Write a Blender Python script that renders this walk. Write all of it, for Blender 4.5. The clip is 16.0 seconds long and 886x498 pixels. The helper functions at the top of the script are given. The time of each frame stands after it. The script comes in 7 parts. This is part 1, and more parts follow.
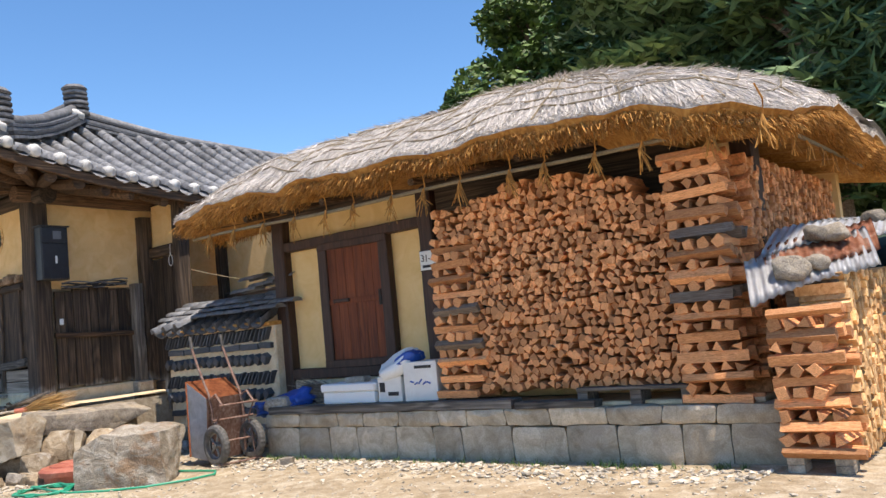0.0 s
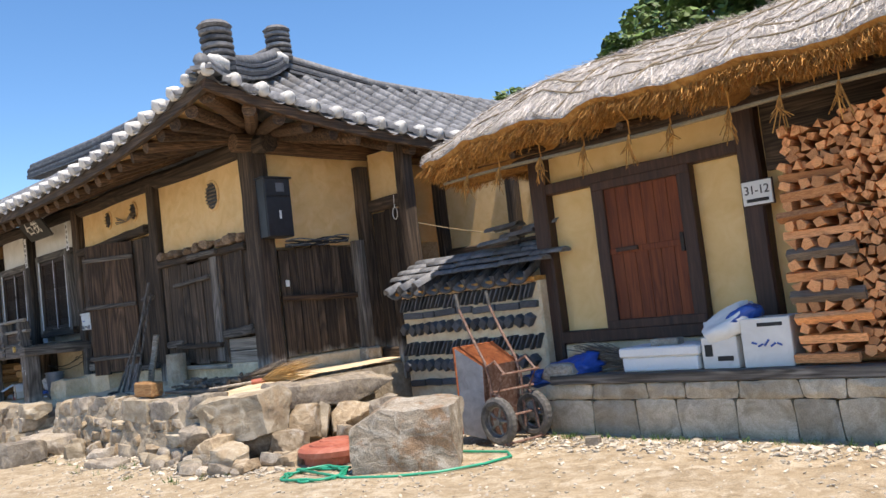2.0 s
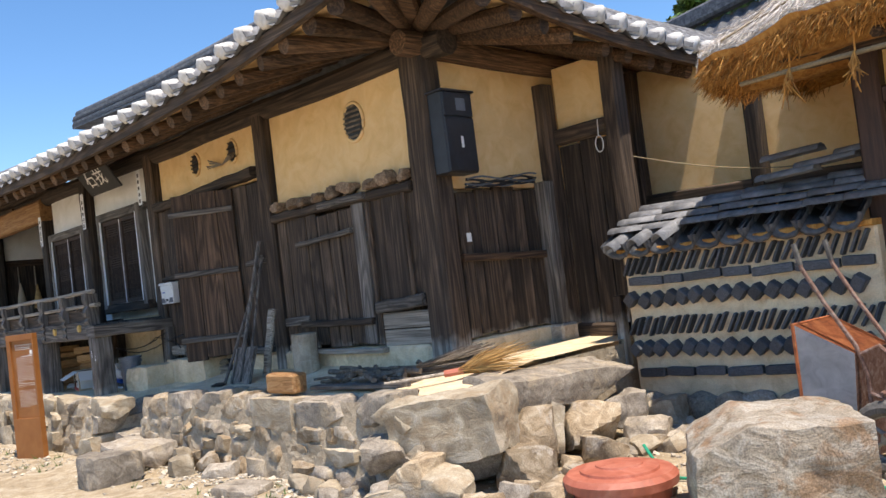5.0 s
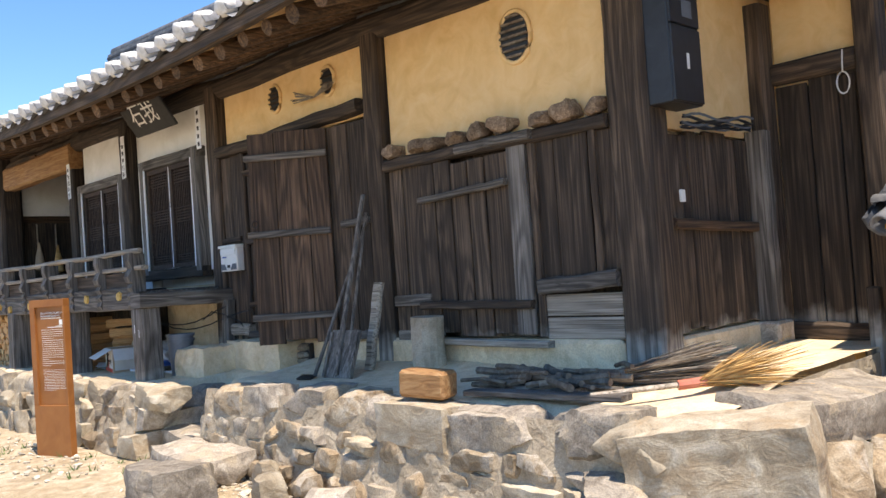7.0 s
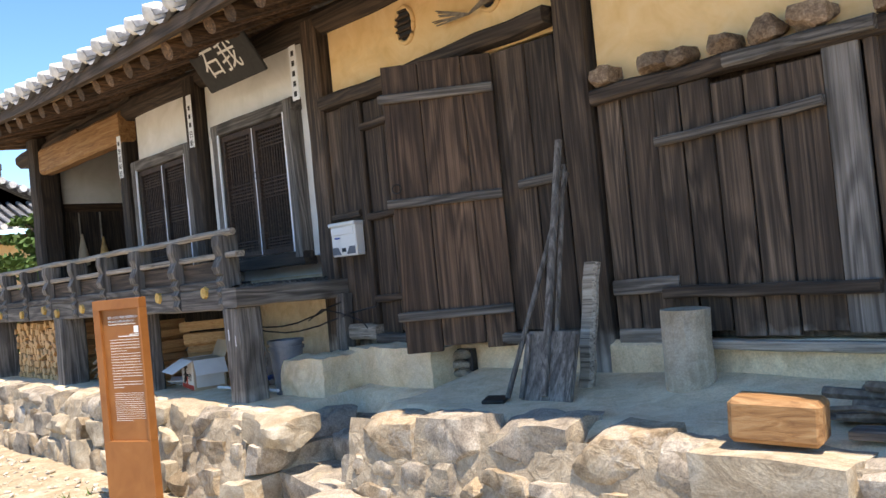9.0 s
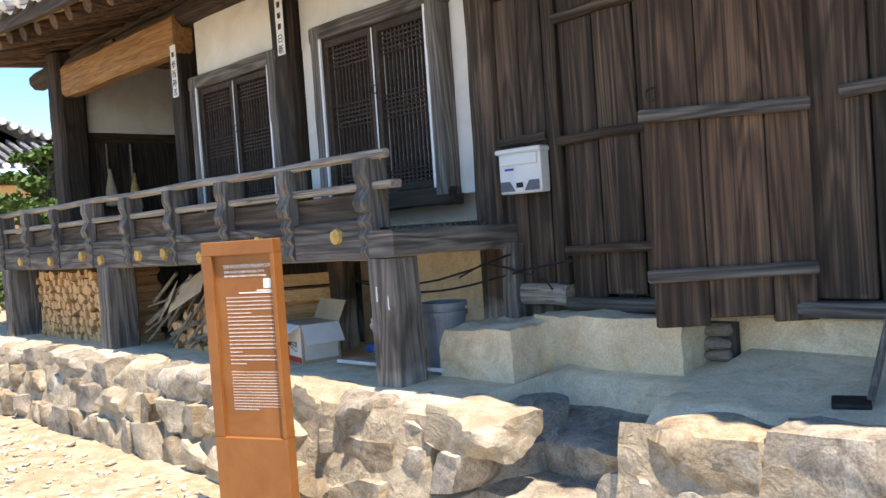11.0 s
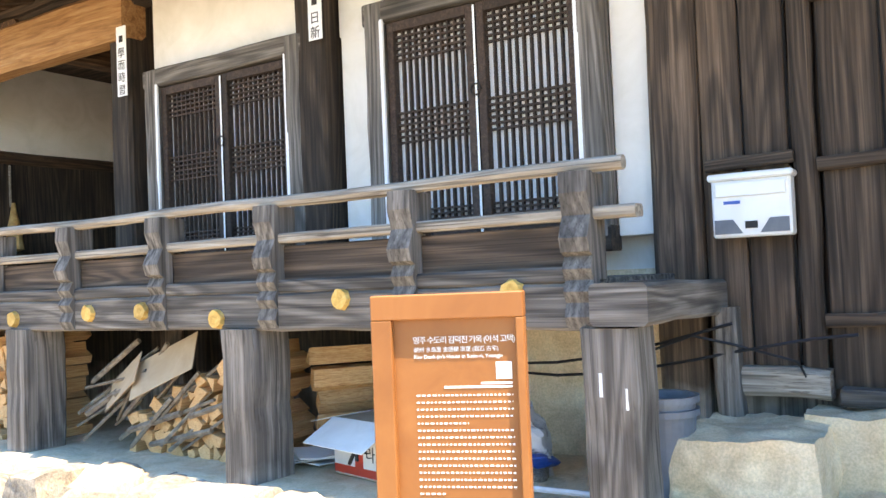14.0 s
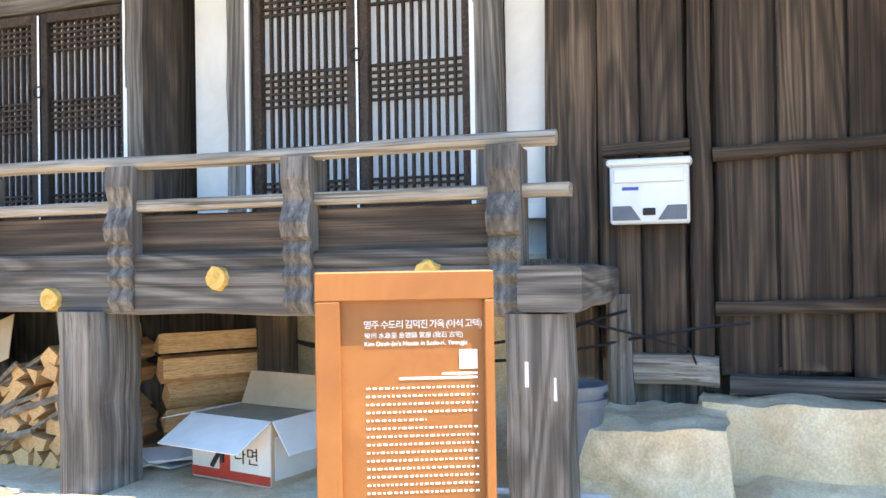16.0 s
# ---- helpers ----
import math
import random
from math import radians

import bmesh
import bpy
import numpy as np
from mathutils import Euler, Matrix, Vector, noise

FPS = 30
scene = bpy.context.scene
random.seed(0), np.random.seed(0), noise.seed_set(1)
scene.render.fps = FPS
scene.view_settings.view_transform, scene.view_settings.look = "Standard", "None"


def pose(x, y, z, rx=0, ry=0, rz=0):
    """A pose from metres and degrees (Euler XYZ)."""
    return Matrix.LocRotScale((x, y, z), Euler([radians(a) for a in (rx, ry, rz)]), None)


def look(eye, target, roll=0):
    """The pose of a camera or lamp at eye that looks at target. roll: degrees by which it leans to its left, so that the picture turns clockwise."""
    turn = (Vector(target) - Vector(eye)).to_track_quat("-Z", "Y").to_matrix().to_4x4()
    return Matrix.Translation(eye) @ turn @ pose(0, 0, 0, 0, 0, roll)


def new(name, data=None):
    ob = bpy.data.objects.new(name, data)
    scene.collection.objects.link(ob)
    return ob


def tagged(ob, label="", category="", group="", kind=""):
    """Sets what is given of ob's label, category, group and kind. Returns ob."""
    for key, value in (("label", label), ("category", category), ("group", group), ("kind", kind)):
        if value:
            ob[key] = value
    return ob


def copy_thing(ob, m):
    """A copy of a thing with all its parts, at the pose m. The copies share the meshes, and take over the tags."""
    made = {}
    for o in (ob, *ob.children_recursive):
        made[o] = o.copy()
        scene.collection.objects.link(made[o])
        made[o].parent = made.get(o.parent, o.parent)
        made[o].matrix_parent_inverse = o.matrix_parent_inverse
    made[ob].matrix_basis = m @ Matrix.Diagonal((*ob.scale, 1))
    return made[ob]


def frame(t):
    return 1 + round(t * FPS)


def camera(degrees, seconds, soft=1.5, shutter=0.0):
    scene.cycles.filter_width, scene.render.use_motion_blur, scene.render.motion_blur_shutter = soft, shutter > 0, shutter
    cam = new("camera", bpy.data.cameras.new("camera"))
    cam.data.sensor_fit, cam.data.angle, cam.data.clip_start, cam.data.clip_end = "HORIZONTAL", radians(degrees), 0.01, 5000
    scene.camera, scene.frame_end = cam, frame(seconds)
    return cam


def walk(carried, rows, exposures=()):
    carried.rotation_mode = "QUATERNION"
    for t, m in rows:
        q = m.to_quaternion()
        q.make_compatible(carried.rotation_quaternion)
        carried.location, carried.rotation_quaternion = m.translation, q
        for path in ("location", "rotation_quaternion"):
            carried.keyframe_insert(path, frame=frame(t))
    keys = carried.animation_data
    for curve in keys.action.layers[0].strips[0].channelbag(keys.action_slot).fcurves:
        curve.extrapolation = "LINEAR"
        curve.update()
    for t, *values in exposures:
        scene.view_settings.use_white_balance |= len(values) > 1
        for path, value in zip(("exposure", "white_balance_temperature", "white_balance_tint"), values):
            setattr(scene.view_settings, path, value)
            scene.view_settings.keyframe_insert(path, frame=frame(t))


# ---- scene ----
cam = camera(55.2, 16.0)
PATH = [
    (0, (-0.481, 0.319, 1.294), (-1.655, 1.929, 1.473), -5.5),
    (0.5, (-1.1, 0.175, 1.333), (-2.391, 1.691, 1.523), -5.9),
    (1, (-1.701, 0.275, 1.349), (-3.043, 1.749, 1.517), -7.1),
    (1.5, (-2.311, 0.338, 1.37), (-3.694, 1.776, 1.507), -6.9),
    (2, (-2.881, 0.417, 1.351), (-4.27, 1.849, 1.483), -6.6),
    (2.5, (-3.489, 0.52, 1.401), (-4.885, 1.948, 1.512), -6.3),
    (3, (-4.045, 0.557, 1.429), (-5.442, 1.985, 1.533), -6.2),
    (3.5, (-4.662, 0.632, 1.457), (-6.056, 2.063, 1.556), -6.3),
    (4, (-5.223, 0.717, 1.475), (-6.62, 2.144, 1.57), -6.7),
    (4.2, (-5.442, 0.784, 1.476), (-6.845, 2.207, 1.564), -7.1),
    (6.3, (-7.867, 1.277, 1.453), (-9.296, 2.675, 1.518), -6.2),
    (6.5, (-8.124, 1.358, 1.452), (-9.547, 2.761, 1.508), -5.9),
    (7, (-8.729, 1.52, 1.446), (-10.148, 2.928, 1.502), -4.0),
    (7.5, (-9.293, 1.663, 1.46), (-10.709, 3.073, 1.516), -3.4),
    (8, (-9.884, 1.851, 1.463), (-11.302, 3.26, 1.507), -3.4),
    (8.5, (-10.477, 1.946, 1.46), (-11.897, 3.354, 1.496), -6.8),
    (9, (-11.097, 2.062, 1.469), (-12.549, 3.437, 1.507), -5.6),
    (9.5, (-11.681, 2.109, 1.453), (-13.156, 3.461, 1.477), -4.3),
    (10, (-12.228, 2.138, 1.459), (-13.708, 3.483, 1.452), -4.3),
    (12.3, (-14.472, 2.381, 1.515), (-15.806, 3.869, 1.416), -3.5),
    (12.5, (-14.645, 2.407, 1.528), (-15.969, 3.902, 1.438), -3.5),
    (13, (-15.046, 2.36, 1.521), (-16.235, 3.968, 1.482), -3.1),
    (13.5, (-15.39, 2.433, 1.494), (-16.562, 4.053, 1.549), -2.5),
    (14, (-15.674, 2.458, 1.504), (-16.759, 4.137, 1.568), -2.4),
    (14.5, (-15.889, 2.419, 1.521), (-16.728, 4.233, 1.576), -2.6),
    (15, (-16.027, 2.478, 1.494), (-16.789, 4.326, 1.554), -1.8),
    (15.5, (-16.162, 2.551, 1.481), (-16.909, 4.406, 1.53), -1.3),
    (16, (-16.227, 2.522, 1.485), (-16.849, 4.422, 1.507), -0.9),
]
walk(cam, [(t, look(eye, target, roll)) for t, eye, target, roll in PATH],
     [(0, 0.62, 7250, 14), (4, 0.6, 7250, 14), (7, 0.92, 7350, 14), (9, 1.08, 7450, 14), (10, 1.1, 7450, 14), (12.5, 1.7, 7700, 12), (13, 1.95, 7750, 12), (14.2, 2.2, 7800, 12), (16, 2.2, 7800, 12)])


# ---- light ----
world = bpy.data.worlds.new("world")
scene.world = world
world.use_nodes = True
wnt = world.node_tree
sky = wnt.nodes.new("ShaderNodeTexSky")
sky.sky_type, sky.sun_disc = "NISHITA", False
sky.sun_elevation, sky.sun_rotation = radians(70), radians(101)
sky.altitude, sky.air_density, sky.dust_density, sky.ozone_density = 800, 1.0, 0.0, 5.0
deep = wnt.nodes.new("ShaderNodeHueSaturation")
deep.inputs["Saturation"].default_value = 1.17
wnt.links.new(sky.outputs[0], deep.inputs["Color"])
wnt.links.new(deep.outputs[0], wnt.nodes["Background"].inputs[0])
wnt.nodes["Background"].inputs[1].default_value = 0.15
sun = new("sun", bpy.data.lights.new("sun", "SUN"))
sun.data.energy, sun.data.angle, sun.data.color = 4.2, radians(0.5), (1.0, 0.95, 0.87)
sun.matrix_world = look((3.5, -0.8, 10), (0, 0, 0))

# ---- materials ----
def mk(name, cols, scale=(6, 6, 6), rough=0.85, bump=0.3, big=0.35, rand=0.25, stain=None, metal=0.0, detail=8, island=False, dist=0.006, crack=0.0, grain=0.0, speck=0.0, patch=None):
    """Noise-coloured surface: fine grain through a ramp, a large slow variation, a shift for each piece, relief."""
    m = bpy.data.materials.new(name)
    m.use_nodes = True
    nt, L = m.node_tree, m.node_tree.links
    N = nt.nodes.new
    bs = nt.nodes["Principled BSDF"]
    bs.inputs["Roughness"].default_value, bs.inputs["Metallic"].default_value = rough, metal
    tc, mp, oi = N("ShaderNodeTexCoord"), N("ShaderNodeMapping"), N("ShaderNodeObjectInfo")
    geo = N("ShaderNodeNewGeometry")
    rnd = geo.outputs["Random Per Island"] if island else oi.outputs["Random"]
    off = N("ShaderNodeVectorMath"); off.operation = "MULTIPLY_ADD"
    L.new(rnd, off.inputs[0]); off.inputs[1].default_value = (37, 53, 71)
    L.new(tc.outputs["Object"], off.inputs[2])
    mp.inputs["Scale"].default_value = scale
    L.new(off.outputs[0], mp.inputs[0])
    n1 = N("ShaderNodeTexNoise"); n1.inputs["Scale"].default_value = 1; n1.inputs["Detail"].default_value = detail
    n1.inputs["Roughness"].default_value = 0.62; n1.inputs["Distortion"].default_value = 0.12 if grain else 0.9
    L.new(mp.outputs[0], n1.inputs["Vector"])
    rp = N("ShaderNodeValToRGB")
    el = rp.color_ramp.elements
    for k, c in enumerate(cols):
        p = 0.3 + 0.4 * k / max(1, len(cols) - 1)
        e = el[k] if k < 2 else el.new(p)
        e.position, e.color = p, (*c, 1)
    L.new(n1.outputs["Fac"], rp.inputs[0])
    n2 = N("ShaderNodeTexNoise"); n2.inputs["Scale"].default_value = 2.1; n2.inputs["Detail"].default_value = 4
    L.new(off.outputs[0], n2.inputs["Vector"])
    hs = N("ShaderNodeHueSaturation")
    v1 = N("ShaderNodeMath"); v1.operation = "MULTIPLY_ADD"
    L.new(n2.outputs["Fac"], v1.inputs[0]); v1.inputs[1].default_value = big * 2; v1.inputs[2].default_value = 1 - big
    v2 = N("ShaderNodeMath"); v2.operation = "MULTIPLY_ADD"
    L.new(rnd, v2.inputs[0]); v2.inputs[1].default_value = rand * 2; v2.inputs[2].default_value = 1 - rand
    v3 = N("ShaderNodeMath"); v3.operation = "MULTIPLY"
    L.new(v1.outputs[0], v3.inputs[0]); L.new(v2.outputs[0], v3.inputs[1])
    L.new(v3.outputs[0], hs.inputs["Value"])
    L.new(rp.outputs[0], hs.inputs["Color"])
    out = hs.outputs[0]
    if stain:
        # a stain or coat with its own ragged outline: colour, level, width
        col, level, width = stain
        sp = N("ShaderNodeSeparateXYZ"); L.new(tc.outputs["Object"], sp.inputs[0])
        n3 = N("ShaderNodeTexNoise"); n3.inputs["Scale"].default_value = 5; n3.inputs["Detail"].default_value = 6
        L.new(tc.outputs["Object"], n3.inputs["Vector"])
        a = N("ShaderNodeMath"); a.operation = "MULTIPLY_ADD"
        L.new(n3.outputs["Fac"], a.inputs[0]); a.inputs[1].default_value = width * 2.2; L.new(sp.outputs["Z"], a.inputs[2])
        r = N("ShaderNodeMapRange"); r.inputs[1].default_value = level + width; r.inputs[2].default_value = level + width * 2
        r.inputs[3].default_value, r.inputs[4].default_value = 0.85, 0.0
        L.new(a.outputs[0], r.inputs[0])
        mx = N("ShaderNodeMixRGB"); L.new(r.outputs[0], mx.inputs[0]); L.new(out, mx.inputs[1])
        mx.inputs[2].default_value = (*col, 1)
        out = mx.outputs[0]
    if crack:
        # fine dark splits along the grain
        mp2 = N("ShaderNodeMapping"); mp2.inputs["Scale"].default_value = [c * (2.2 if c > 10 else 0.5) for c in scale]
        L.new(off.outputs[0], mp2.inputs[0])
        n4 = N("ShaderNodeTexNoise"); n4.inputs["Scale"].default_value = 1; n4.inputs["Detail"].default_value = 5
        n4.inputs["Distortion"].default_value = 0.3
        L.new(mp2.outputs[0], n4.inputs["Vector"])
        cr = N("ShaderNodeMapRange"); cr.inputs[1].default_value, cr.inputs[2].default_value = 0.36, 0.44
        cr.inputs[3].default_value, cr.inputs[4].default_value = 1 - crack, 1.0
        L.new(n4.outputs["Fac"], cr.inputs[0])
        cm = N("ShaderNodeMixRGB"); cm.blend_type = "MULTIPLY"; cm.inputs[0].default_value = 1.0
        L.new(out, cm.inputs[1]); L.new(cr.outputs[0], cm.inputs[2])
        out = cm.outputs[0]
    if grain:
        # year rings cut at a slant: contour lines of a slow noise drawn out along the timber
        mp3 = N("ShaderNodeMapping"); mp3.inputs["Scale"].default_value = [4.2 if c > 10 else 0.42 for c in scale]
        L.new(off.outputs[0], mp3.inputs[0])
        n5 = N("ShaderNodeTexNoise"); n5.inputs["Scale"].default_value = 1; n5.inputs["Detail"].default_value = 2.5
        n5.inputs["Roughness"].default_value = 0.4; n5.inputs["Distortion"].default_value = 0.5
        L.new(mp3.outputs[0], n5.inputs["Vector"])
        k1 = N("ShaderNodeMath"); k1.operation = "MULTIPLY"; k1.inputs[1].default_value = 75
        L.new(n5.outputs["Fac"], k1.inputs[0])
        k2 = N("ShaderNodeMath"); k2.operation = "SINE"; L.new(k1.outputs[0], k2.inputs[0])
        k3 = N("ShaderNodeMapRange"); k3.inputs[1].default_value, k3.inputs[2].default_value = -0.9, 0.7
        k3.inputs[3].default_value, k3.inputs[4].default_value = 1 - grain, 1 + grain * 0.35
        L.new(k2.outputs[0], k3.inputs[0])
        km = N("ShaderNodeMixRGB"); km.blend_type = "MULTIPLY"; km.inputs[0].default_value = 1.0
        L.new(out, km.inputs[1]); L.new(k3.outputs[0], km.inputs[2])
        out = km.outputs[0]
    if patch:
        # blotches of another mineral or of weathering: colour, share
        n6 = N("ShaderNodeTexNoise"); n6.inputs["Scale"].default_value = 3.6; n6.inputs["Detail"].default_value = 9
        n6.inputs["Roughness"].default_value = 0.68; n6.inputs["Distortion"].default_value = 0.6
        L.new(off.outputs[0], n6.inputs["Vector"])
        pr = N("ShaderNodeMapRange"); pr.inputs[1].default_value, pr.inputs[2].default_value = 0.53, 0.6
        pr.inputs[3].default_value, pr.inputs[4].default_value = 0.0, patch[1]
        L.new(n6.outputs["Fac"], pr.inputs[0])
        pm = N("ShaderNodeMixRGB"); L.new(pr.outputs[0], pm.inputs[0]); L.new(out, pm.inputs[1])
        pm.inputs[2].default_value = (*patch[0], 1)
        out = pm.outputs[0]
    if speck:
        # fine dark and light crystals
        n7 = N("ShaderNodeTexNoise"); n7.inputs["Scale"].default_value = 95; n7.inputs["Detail"].default_value = 3
        n7.inputs["Roughness"].default_value = 0.7
        L.new(off.outputs[0], n7.inputs["Vector"])
        sr = N("ShaderNodeMapRange"); sr.inputs[1].default_value, sr.inputs[2].default_value = 0.36, 0.62
        sr.inputs[3].default_value, sr.inputs[4].default_value = 1 - speck, 1 + speck * 0.5
        L.new(n7.outputs["Fac"], sr.inputs[0])
        sm = N("ShaderNodeMixRGB"); sm.blend_type = "MULTIPLY"; sm.inputs[0].default_value = 1.0
        L.new(out, sm.inputs[1]); L.new(sr.outputs[0], sm.inputs[2])
        out = sm.outputs[0]
    L.new(out, bs.inputs["Base Color"])
    if bump:
        b = N("ShaderNodeBump"); b.inputs["Strength"].default_value = bump; b.inputs["Distance"].default_value = dist
        L.new(n1.outputs["Fac"], b.inputs["Height"]); L.new(b.outputs[0], bs.inputs["Normal"])
    return m


